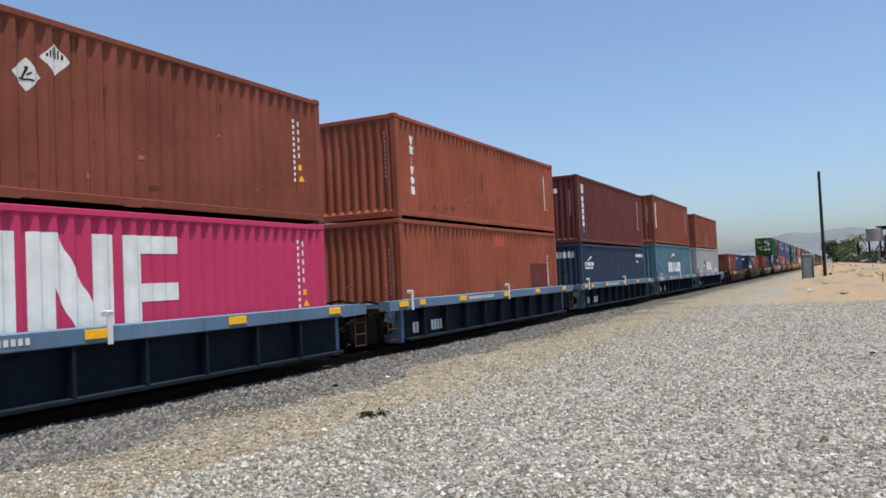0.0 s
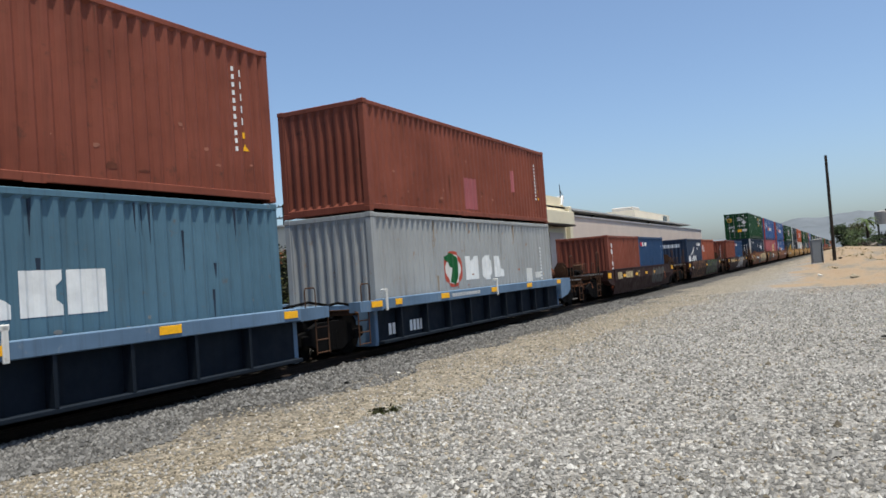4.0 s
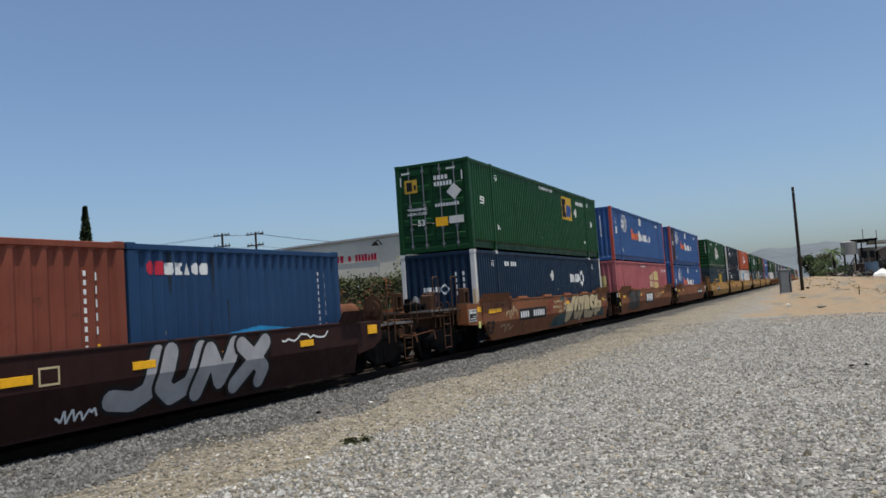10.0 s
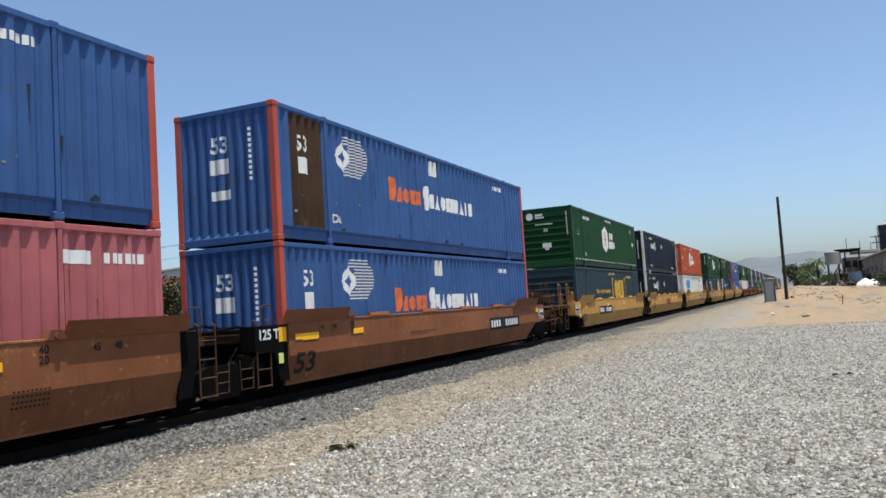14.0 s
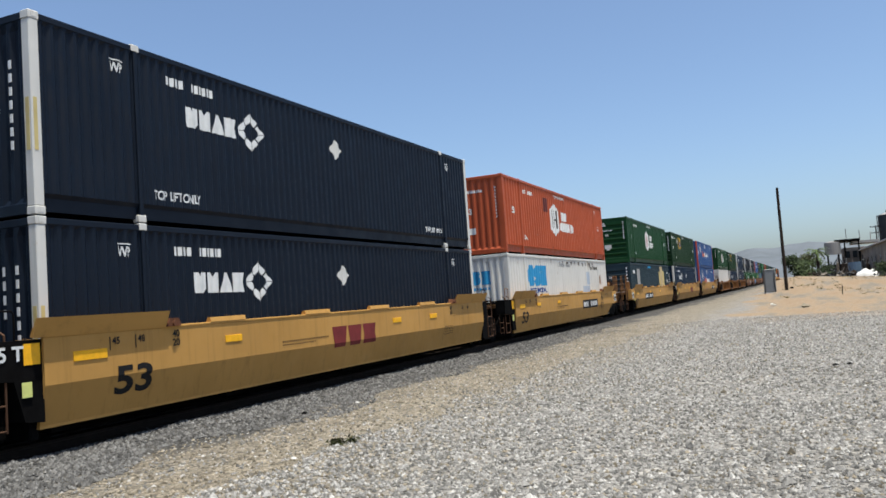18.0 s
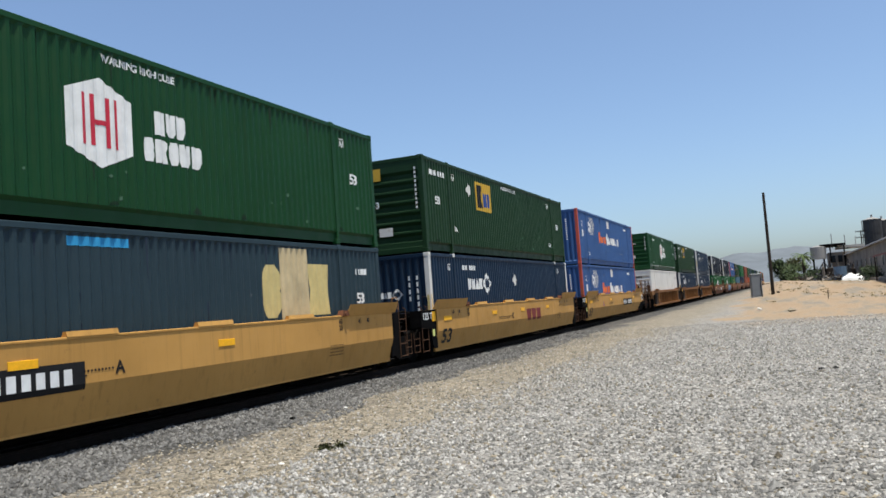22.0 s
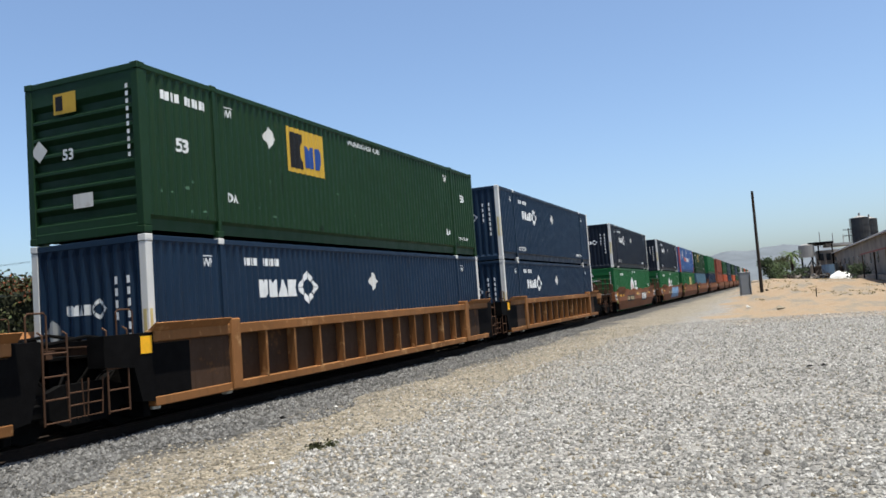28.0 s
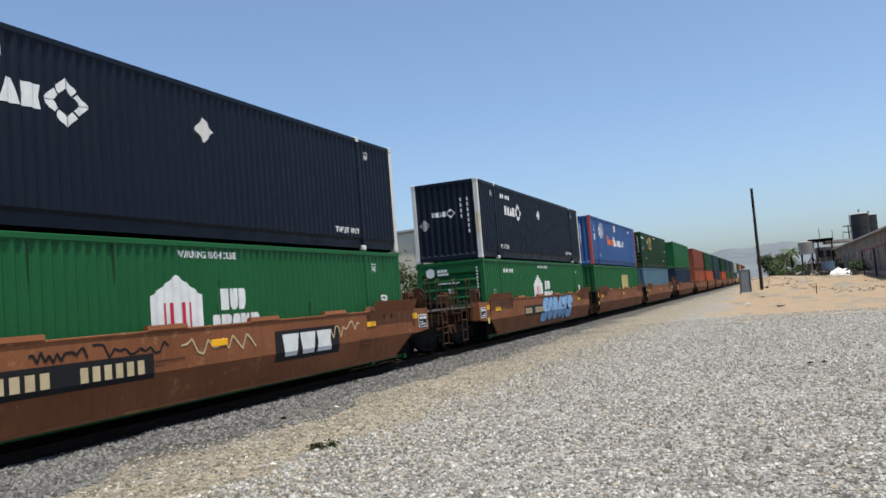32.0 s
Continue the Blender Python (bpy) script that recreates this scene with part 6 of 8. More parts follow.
            vs.append((a * 1.45, b * 1.3, -0.15 + 1.35 * e ** 0.5 * (0.75 + 0.35 * noise.noise((a * 1.7, b * 1.7, 2))) + 0.06 * noise.noise((a * 6, b * 6, 5))))
    s.add(vs, [(j * n + i, j * n + i + 1, (j + 1) * n + i + 1, (j + 1) * n + i) for j in range(n - 1) for i in range(n - 1)])
    part("tarp_sheet", s.mesh("tarp_sheet", TARP), tarp)
    post = thing("marker_post", "thin weathered wooden marker post in the dirt", "post", m=pose(2.75, 62, ground_height(2.75, 62), 0, 3, 0))
    part("stake", Shape().box(-0.03, 0.03, -0.03, 0.03, -0.2, 0.62, 0.005).mesh("stake", WOOD), post)


right_side()
tree("bush", "dark green bush beyond the pole", -0.6, 190, 1.0, 4.4, 2.0, LEAFDARK, 1300, 31, 0.3, "bush")
tree("bush", "dark green bush beyond the pole", 2.0, 196, 1.0, 4.8, 2.4, LEAFGREEN, 1300, 32, 0.3, "bush")
tree("bush", "dusty green bush on the dirt rise", 1.9, 158, 0.9, 3.3, 2.2, LEAFPALE, 1100, 36, 0.22, "bush")
tree("bush", "green bush beside the shed wall", 10.6, 117, 0.7, 1.9, 1.3, LEAFDARK, 900, 33, 0.14, "bush")
tree("bush", "scrubby bush on the dirt rise", 4.0, 140, 1.2, 1.6, 1.6, LEAFDARK, 700, 34, 0.16, "bush")


def palm():
    rnd = random.Random(8)
    ob = thing("palm_tree", "short bushy palm with yellow-green fronds", "palm tree", m=pose(3.4, 150, 2.3))
    part("trunk", Shape().rod((0, 0, -1.6), (0, 0, 3.2), 0.28, 10, 0.22).mesh("trunk", WOOD), ob)
    for i in range(22):
        a, up = 2 * math.pi * i / 22 + rnd.uniform(-0.1, 0.1), rnd.uniform(-0.2, 1.2)
        s = Shape()
        for k in range(9):
            t0, t1 = k / 9, (k + 1) / 9
            def at(t):
                r = 2.3 * t
                return Vector((math.cos(a) * r, math.sin(a) * r, 3.2 + up * 1.7 * t - 1.9 * t * t))
            p, q = at(t0), at(t1)
            side = Vector((-math.sin(a), math.cos(a), -0.35)) * 0.42 * math.sin(math.pi * min(1, t0 + 0.12))
            other = Vector((math.sin(a), -math.cos(a), -0.35)) * 0.42 * math.sin(math.pi * min(1, t0 + 0.12))
            s.add([p, q, q + side], [(0, 1, 2)]).add([p, q, q + other], [(0, 1, 2)])
        part("frond", raw_mesh(s, "frond", PALMLEAF), ob)


palm()


def hills():
    s = Shape()
    n = 90
    prof = [(-9, 0.9), (-5, 1.35), (-3, 1.9), (-1.2, 2.15), (0, 2.12), (1.2, 1.95), (2.4, 2.05), (3.6, 1.9), (4.6, 1.35), (7, 1.1), (12, 0.9), (20, 0.6), (30, 0.4)]

    def crest(a):
        for (p, h), (q, k) in zip(prof, prof[1:]):
            if p <= a <= q:
                return h + (k - h) * (a - p) / (q - p)
        return 0.3
    for layer, (d, k) in enumerate(((2300, 0.72), (2900, 1.0))):
        vs = []
        for i in range(n):
            a = -9 + 38 * i / (n - 1)
            el = crest(a) * k + 0.10 * noise.noise((a * 1.6, layer * 5.0, 0)) + 0.05 * noise.noise((a * 5, layer * 5.0, 3))
            r = radians(a)
            top = d * math.tan(radians(max(0.1, el)))
            for dd, f in ((-420, -0.02), (-260, 0.4), (-120, 0.75), (0, 1.0), (300, 0.2)):
                vs.append((-(d + dd) * math.sin(r), (d + dd) * math.cos(r), top * (f + (0.13 * noise.noise((a * 3, dd * 0.02, layer))) * (0 < f < 1))))
        s.add(vs, [(i * 5 + q, i * 5 + q + 1, i * 5 + q + 6, i * 5 + q + 5) for i in range(n - 1) for q in range(4)])
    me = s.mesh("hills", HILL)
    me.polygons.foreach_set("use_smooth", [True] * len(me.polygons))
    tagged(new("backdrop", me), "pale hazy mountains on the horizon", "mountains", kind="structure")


hills()


def small_plants():
    rnd = random.Random(2)
    for x, y, r, n in ((-5.52, 8.85, 0.11, 120), (-5.36, 8.95, 0.07, 60)):
        ob = thing("weed", "small grey-green weed growing in the gravel", "weed", "weeds", m=pose(x, y, ground_height(x, y)))
        s = Shape()
        leaves(s, n, lambda: (rnd.gauss(0, r * 0.5), rnd.gauss(0, r * 0.5), abs(rnd.gauss(0.03, 0.03))), 0.03, rnd)
        part("leaf_clump", raw_mesh(s, "leaf_clump", LEAFGREEN), ob)
    for x, y, r, m_, label in ((-7.45, 12.7, 0.05, WHITE, "white stone lying on the dirt"), (-7.75, 11.45, 0.08, SOOT, "dark lump lying on the dirt"), (0.5, 16.7, 0.07, SOOT, "dark stone lying on the gravel"), (0.75, 16.9, 0.06, SOOT, "dark stone lying on the gravel"), (-5.6, 8.0, 0.045, WHITE, "white stone lying on the dirt"), (-4.6, 10.9, 0.035, WHITE, "white stone lying on the gravel"), (-1.5, 52, 0.16, WHITE, "white rubbish lying on the soil"), (0.2, 46, 0.3, STONETAN, "flat tan stone lying on the soil"), (-0.55, 77.5, 0.25, SOOT, "dark lump behind the wooden pole")):
        s = Shape()
        lump(s, 0, 0, r * 0.3, r, 0.55, rnd)
        lump(s, r * 0.4, r * 0.2, r * 0.25, r * 0.7, 0.5, rnd)
        tagged(new("stone", s.mesh("stone", m_)), label, "stone").matrix_basis = pose(x, y, ground_height(x, y))


small_plants()


def scrap():
    """Loose scrap lying before the plant, each heap a thing."""
    rnd = random.Random(44)
    for x, y, r, m_, label in ((4.6, 124, 0.75, SILODARK, "dark scrap heap before the plant"), (5.6, 126, 0.6, GREYWALL, "grey rubble heap before the plant"), (6.6, 122, 0.7, SILODARK, "dark scrap heap before the plant"), (3.5, 128, 0.5, GREYWALL, "grey rubble heap before the plant"),
                               (7.4, 127, 0.8, WOOD, "pile of dark timber before the plant"), (9.9, 119, 0.55, SILODARK, "dark scrap heap beside the tarp"), (2.6, 131, 0.55, WOOD, "pile of dark timber before the plant")):
        ob = thing("scrap_heap", label, "scrap heap", "scrap before the plant", m=pose(x, y, ground_height(x, y)))
        for _ in range(9):
            s = Shape()
            lump(s, rnd.gauss(0, r * 0.7), rnd.gauss(0, r * 0.5), abs(rnd.gauss(0.1, r * 0.45)), r * rnd.uniform(0.3, 0.6), 0.8, rnd)
            part("scrap_piece", raw_mesh(s, "scrap_piece", m_), ob)
        for _ in range(4):
            a = (rnd.gauss(0, r * 0.6), rnd.gauss(0, r * 0.3), 0.05)
            part("bent_bar", Shape().rod(a, (a[0] + rnd.uniform(-0.9, 0.9), a[1] + rnd.uniform(-0.3, 0.3), r * rnd.uniform(1.0, 2.1)), 0.04, 6).mesh("bent_bar", m_), ob)


scrap()


def dry_grass():
    """Low dry tufts scattered over the dirt rise."""
    rnd = random.Random(61)
    s = Shape()
    for _ in range(420):
        y = 60 + 75 * rnd.random()
        x = -1.5 + rnd.random() * (3.0 + 0.10 * y)
        if noise.noise((x * 0.25, y * 0.08, 2.0)) < 0.02:
            continue
        z = ground_height(x, y)
        for _k in range(7):
            a, h = rnd.random() * 6.28, rnd.uniform(0.05, 0.16)
            p = Vector((x + rnd.gauss(0, 0.10), y + rnd.gauss(0, 0.12), z - 0.01))
            w = Vector((math.cos(a), math.sin(a), 0)) * 0.035
            s.add([p - w, p + w, p + Vector((rnd.gauss(0, 0.05), rnd.gauss(0, 0.05), h))], [(0, 1, 2)])
    tagged(new("dry_grass", raw_mesh(s, "dry_grass", plain("dry_grass", (0.20, 0.165, 0.085), 0.9, 0, 0.35, 0.5, 0, True))), "low dry tufts of grass on the dirt rise", "grass", kind="stuff")


dry_grass()
# ---- the train, from its head to its far end ----
def stack(style, u, first, last, colour, low, high, trim=None, endp=None, car_label="", near=True, drop=0.0, wide=False):
    car, top, L = well_car(car_label, style, u, first, last, colour, trim, endp, near, wide)
    made = [car]
    base = FLOOR - drop
    for c in (low, high):
        if not c:
            continue
        if isinstance(c, list):
            off = 0.05
            for d in c:
                made.append(container(d[0], d[1], d[2], u + off, base, *d[3:]))
                off += SPEC[d[1]][0] + 0.06
        else:
            made.append(container(c[0], c[1], c[2], u + (0.05 if SPEC[c[1]][0] < 13 else 0), base, *c[3:]))
            base += SPEC[c[1]][2] + 0.022
    return made


BLUECAR = "blue five-unit well car with ribbed sides coloured for soot and shade on the track"
DARKCAR = "dark brown well car with spray-painted smooth sides on the track"
BROWNCAR = "weathered brown smooth-sided well car with spray paint on the track"
YELLOWCAR = "dusty yellow smooth-sided well car with black markings on the track"
RIBCAR = "rusty orange ribbed well car on the track"
A = {}
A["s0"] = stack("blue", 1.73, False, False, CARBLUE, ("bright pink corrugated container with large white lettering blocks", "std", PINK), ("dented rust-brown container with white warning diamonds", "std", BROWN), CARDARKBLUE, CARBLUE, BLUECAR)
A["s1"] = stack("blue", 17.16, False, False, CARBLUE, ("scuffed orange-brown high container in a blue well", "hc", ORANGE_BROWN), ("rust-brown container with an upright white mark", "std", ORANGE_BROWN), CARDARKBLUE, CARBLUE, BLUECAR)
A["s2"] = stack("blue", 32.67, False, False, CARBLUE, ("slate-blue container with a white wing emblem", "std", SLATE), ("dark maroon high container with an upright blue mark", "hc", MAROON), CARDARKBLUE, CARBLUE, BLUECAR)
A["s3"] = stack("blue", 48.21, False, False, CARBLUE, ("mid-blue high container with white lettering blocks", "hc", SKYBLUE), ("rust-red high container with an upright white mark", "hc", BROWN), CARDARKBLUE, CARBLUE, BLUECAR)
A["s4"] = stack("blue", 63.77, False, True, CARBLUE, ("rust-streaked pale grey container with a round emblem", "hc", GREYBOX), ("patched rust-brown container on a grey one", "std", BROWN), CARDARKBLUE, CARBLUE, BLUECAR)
A["g1"] = stack("dark", 83.91, True, True, CARDARK, [("rust-red short container with upright white blocks", "twenty", BROWN), ("deep blue short container with a red and white mark", "twenty", DEEPBLUE)], None, None, SOOT, DARKCAR)
A["g2"] = stack("dark", 104.13, True, True, CARDARK, [("slate-blue short container with a white wing emblem", "twenty", SLATE), ("red-brown short container with a white mark", "twenty", ORANGE_BROWN)], None, None, SOOT, DARKCAR)
A["g3"] = stack("dark", 124.09, True, True, CARDARK, [("plain rust-brown short container", "twenty", BROWN), ("deep blue short container with a red and white mark", "twenty", DEEPBLUE)], None, None, SOOT, DARKCAR)
LINKNAVY = ("navy container with white corner posts and a white linked-square emblem", "dom", NAVY, "flutes", WHITE)
LINKDARK = ("very dark navy container with white corner posts and emblem", "dom", DARKNAVY, "flutes", WHITE)
STRIPEBLUE = ("blue container with red-orange corner posts and a striped emblem", "waved", BLUE, "flutes", REDPOST)
HEXGREEN = ("green container with a white hexagon emblem and ribbed end", "dom", GREEN, "ribs")
SQUAREGREEN = ("dull green container with a yellow square emblem and ribbed end", "dom", DULLGREEN, "ribs")
A["d1"] = stack("smooth", 144.12, True, False, CARBROWN, LINKNAVY, ("green container with barred doors and a yellow square emblem", "dom", GREEN, "doors"), None, GRIMERUST, BROWNCAR)
A["d2"] = stack("smooth", 163.72, False, False, CARBROWN, ("faded rose container with a pale yellow window emblem", "waved", ROSE), STRIPEBLUE, None, GRIMERUST, BROWNCAR)
A["d3"] = stack("smooth", 183.18, False, True, CARBROWN, STRIPEBLUE, ("rust-patched blue container with red-orange corner posts", "waved", BLUE, "flutes", REDPOST), None, GRIMERUST, BROWNCAR)
A["e1"] = stack("smooth", 206.86, True, False, CARYELLOW, ("teal-grey container with a bracketed yellow mark", "dom", TEALGREY, "ribs"), HEXGREEN, None, GRIMEYELLOW, YELLOWCAR)
A["e2"] = stack("smooth", 226.17, False, False, CARYELLOW, LINKDARK, LINKDARK, None, SOOT, YELLOWCAR)
A["e3"] = stack("smooth", 245.84, False, True, CARYELLOW, ("rust-stained white container with a blue mark", "waved", WHITE), ("orange container with a white hexagon emblem", "waved", ORANGE), None, GRIMEYELLOW, YELLOWCAR)
A["h1"] = stack("smooth", 269.18, True, False, CARYELLOW, ("teal-grey container with a half-covered pale yellow mark", "dom", TEALGREY, "ribs"), HEXGREEN, None, GRIMEYELLOW, YELLOWCAR)
A["h2"] = stack("smooth", 288.48, False, False, CARYELLOW, LINKNAVY, SQUAREGREEN, None, SOOT, YELLOWCAR)
A["h3"] = stack("smooth", 307.89, False, True, CARYELLOW, STRIPEBLUE, STRIPEBLUE, None, GRIMEYELLOW, YELLOWCAR)
A["k1"] = stack("ribbed", 331.37, True, False, CARRUST, ("plain pale grey-white container with ribbed end", "dom", WHITE, "ribs"), HEXGREEN, CARRUSTDARK, GRIMERUST, RIBCAR, wide=True)
A["k2"] = stack("ribbed", 350.4, False, False, CARRUST, LINKNAVY, SQUAREGREEN, CARRUSTDARK, GRIMERUST, RIBCAR, drop=0.06)
A["k3"] = stack("ribbed", 369.5, False, True, CARRUST, LINKNAVY, LINKNAVY, CARRUSTDARK, GRIMERUST, RIBCAR, drop=0.09)
HEXLOW = ("bright green container with a tall white emblem and ribbed end", "dom", FRESHGREEN, "ribs")
A["m1"] = stack("smooth", 392.75, True, True, CARBROWN, HEXLOW, LINKDARK, None, GRIMERUST, BROWNCAR, drop=0.11)
A["m2"] = stack("smooth", 415.9, True, False, CARBROWN, HEXLOW, LINKDARK, None, GRIMERUST, BROWNCAR, drop=0.11)
A["m3"] = stack("smooth", 435.3, False, False, CARBROWN, ("yellowish green container on a brown car", "dom", FRESHGREEN), STRIPEBLUE, None, GRIMERUST, BROWNCAR, drop=0.11)
A["m4"] = stack("smooth", 454.7, False, True, CARBROWN, ("pale blue container on a brown car", "dom", SKYBLUE), SQUAREGREEN, None, GRIMERUST, BROWNCAR, drop=0.11)
far_rows = [("smooth", NAVY, FRESHGREEN, True, True), ("smooth", ORANGE_BROWN, BROWN, True, False), ("smooth", ORANGE, GREEN, False, False), ("smooth", NAVY, TEALGREY, False, True),
            ("smooth", ORANGE, DULLGREEN, True, False), ("smooth", GREEN, NAVY, False, False), ("smooth", GREEN, DULLGREEN, False, True), ("smooth", SLATE, GREYBOX, True, False),
            ("smooth", WHITE, GREEN, False, False), ("smooth", BLUE, ORANGE, False, True), ("smooth", NAVY, GREEN, True, False), ("smooth", BROWN, BROWN, False, False)]
u = 478.0
for style, lo, hi, first, last in far_rows:
    stack(style, u, first, last, CARBROWN if u < 620 else CARYELLOW, ("container in its well far along the train", "dom", lo), ("container stacked on another far along the train", "dom", hi), None, None, BROWNCAR if u < 620 else YELLOWCAR, False)
    u += 23.4 if last else 19.4
# ---- paint and markings on each stack ----
SM, DK = (1.50, 0.84, 0.29), (1.28, 0.80, 0.20)
car, low, high = A["s0"]
mark(low, "std", "one", MARK, [rect(4.6, 5.15, 0.45, 2.22), rect(5.34, 5.74, 0.45, 2.22), rect(6.36, 6.76, 0.45, 2.22), [(5.74, 2.22), (5.74, 1.45), (6.30, 0.45), (6.36, 0.45), (6.36, 1.22), (5.80, 2.22)],
     rect(6.91, 7.29, 0.45, 2.22), rect(7.29, 8.03, 1.94, 2.22), rect(7.29, 8.03, 1.2, 1.48), rect(7.29, 8.03, 0.45, 0.75)], "lettering_block")
for n_, (y, z) in enumerate(((5.4, 1.72), (5.85, 2.02))):
    mark(high, "std", "dia%d" % n_, WHITE, [diamond(y, z, 0.23)], "placard")
mark(high, "std", "diapic", BLACK, [rect(5.30, 5.50, 1.64, 1.665), [(5.33, 1.665), (5.36, 1.665), (5.42, 1.80), (5.39, 1.80)], [(5.40, 1.70), (5.47, 1.75), (5.47, 1.77), (5.40, 1.73)], rect(5.38, 5.42, 1.80, 1.83)], "pictogram", 0.008)
mark(high, "std", "diapic2", BLACK, [[(5.70 + 0.05 * i, 2.04), (5.725 + 0.05 * i, 2.04), (5.725 + 0.05 * i, 2.22 - abs(0.05 * i - 0.14)), (5.70 + 0.05 * i, 2.22 - abs(0.05 * i - 0.14))] for i in range(6)], "pictogram", 0.008)
id_bars(high, "std", 11.25), id_bars(low, "std", 11.25, 0.9, 2.3)
car, low, high = A["s1"]
upright(high, "std", 0.72, 0.62, 2.17, (15, 0, 10, 9, 4, 10))
id_bars(high, "std", 11.2), id_bars(low, "hc", 11.2)
mark(low, "hc", "patch", MAROON, [rect(9.3, 11.0, 0.9, 1.75)], "paint_patch")
mark(low, "hc", "patch2", REDPOST, [rect(6.1, 6.9, 2.3, 2.65)], "paint_patch")
for o, sp in ((high, "std"), (low, "hc")):
    end_mark(o, sp, "eid", MARK, lambda: stackbars(0.85, 0.92, 1.0, 2.2, 11), name="number_bars")
car, low, high = A["s2"]
mark(high, "hc", "strip", ROYAL, [rect(0.5, 0.94, 0.36, 2.12)], "blue_strip")
upright(high, "hc", 0.6, 0.45, 2.05, (2, 0, 15, 0, 4, 1))
mark(high, "hc", "sq", WHITE, [rect(0.49, 0.95, 2.13, 2.52)], "white_square")
end_mark(high, "hc", "wordend", MARK, lambda: blocks(-0.95, 0.35, 2.16, 2.36, 6, (1, 4, 0, 15, 0, 2)) + stackbars(0.8, 0.87, 1.2, 2.3, 11))
id_bars(high, "hc", 11.2, 0.9, 2.5)
mark(low, "std", "wing", MARK, wing(0.83, 1.72, 1.80, 2.12), "emblem")
mark(low, "std", "word", MARK, lambda: blocks(0.56, 0.90, 1.63, 1.80, 3, (15, 14, 13)) + blocks(0.97, 1.98, 1.63, 1.80, 9, (8, 0, 1, 9, 2, 10, 9, 1, 2)) + blocks(0.67, 1.82, 1.50, 1.59, 11, (0, 7, 11, 1, 6)))
mark(low, "std", "bars", MARK, lambda: bars(10.2, 11.9, 2.06, 2.22, 10, 0.2) + bars(10.25, 10.9, 1.76, 1.88, 4), "number_bars")
end_mark(low, "std", "wingend", MARK, lambda: bars(-0.95, 0.95, 2.0, 2.26, 11, 0.2), name="number_bars")
car, low, high = A["s3"]
upright(high, "hc", 0.6, 0.95, 2.5, (15, 0, 10, 9, 4, 10))
mark(low, "hc", "wordfour", MARK, lambda: blocks(3.85, 8.3, 1.16, 1.78, 6, (0, 4, 9, 8, 11, 15)), "lettering_block")
mark(low, "hc", "arc", MARK, [[(5.0, 2.02), (5.4, 2.3), (5.95, 2.36), (6.5, 2.2), (5.95, 2.24), (5.4, 2.16)]], "emblem")
end_mark(high, "hc", "s3e", MARK, lambda: stackbars(0.8, 0.87, 1.2, 2.3, 11), name="number_bars")
id_bars(high, "hc", 11.2, 0.9, 2.5)
car, low, high = A["s4"]
mark(low, "hc", "ring", REDPOST, [disc(4.15, 1.47, 0.56, 0.50)], "emblem_ring")
mark(low, "hc", "face", WHITE, [disc(4.15, 1.47, 0.45, 0.41)], "emblem_face", 0.006)
mark(low, "hc", "shape", FRESHGREEN, [[(3.62, 1.78), (3.9, 1.92), (4.25, 1.86), (4.45, 1.7), (4.38, 1.3), (4.25, 1.02), (3.98, 1.12), (4.05, 1.5), (3.85, 1.62)]], "emblem_shape", 0.010)
mark(low, "hc", "wordthree", MARK, lambda: blocks(4.9, 5.83, 1.14, 1.81, 1, (7,), 0.0) + blocks(6.13, 6.8, 1.10, 1.82, 1, (0,), 0.0) + blocks(7.05, 7.71, 1.15, 1.79, 1, (8,), 0.0), "lettering_block")
mark(low, "hc", "panels", WHITE, [rect(9.7, 10.2, 0.9, 1.35), rect(10.5, 11.1, 1.0, 1.2)], "paper_label")
id_bars(high, "std", 11.2), id_bars(low, "hc", 11.2)
mark(high, "std", "faded", ROSE, [rect(5.2, 6.05, 0.25, 1.15), rect(8.9, 9.25, 0.95, 1.65)], "paint_patch")
for k in ("s0", "s1", "s2", "s3", "s4"):
    car = A[k][0]
    for y, w in ((-0.62, 0.45), (0.42, 0.3), (2.75, 0.45), (6.0, 0.40), (8.9, 0.45), (11.9, 0.4)):
        reflector(car, y, 1.0, w, 0.13)
    car_mark(car, "sill_text", WHITE, lambda: bars(3.4, 5.2, 1.01, 1.10, 18, 0.35), 1.17, 0.1, 0.0, "stencil_bars")
    me = stored("number_panel_blue", lambda: fold_mesh("number_bars", bars(0.35, 1.05, 0.32, 0.58, 4, 0.25) + bars(1.35, 2.2, 0.32, 0.58, 5, 0.25), MARK, [], 0, lambda y, z, h: (1.308 + h, y, z), 0.004))
    part("number_bars", me, car)
    me = stored("strap", lambda: Shape().box(1.495, 1.525, 0.18, 0.27, 0.90, 1.36, 0.006).box(1.40, 1.525, 0.16, 0.29, 1.30, 1.38, 0.01).mesh("tie_down_strap", WHITE))
    for y in (-0.2, 6.2):
        part("tie_down_strap", me, car, Matrix.Translation((0, y, 0)))

car, a, b = A["g1"]
upright(a, "twenty", 0.64, 0.90, 2.26, (0, 10, 9, 4, 10))
id_bars(a, "twenty", 5.3, 0.7, 2.2)
mark(b, "twenty", "sea1", CRIMSON, lambda: blocks(0.40, 0.80, 2.08, 2.30, 2, (1, 11)), "lettering_block")
mark(b, "twenty", "sea2", MARK, lambda: blocks(0.80, 1.85, 2.08, 2.28, 5, (2, 11, 6, 1, 0)), "lettering_block")
id_bars(b, "twenty", 5.25, 0.7, 2.2)
end_mark(a, "twenty", "g1e", BLACK, lambda: [rect(0.62, 0.72, 0.3, 1.2)] + stackbars(0.64, 0.70, 1.3, 2.2, 9), name="number_bars")
car, a, b = A["g2"]
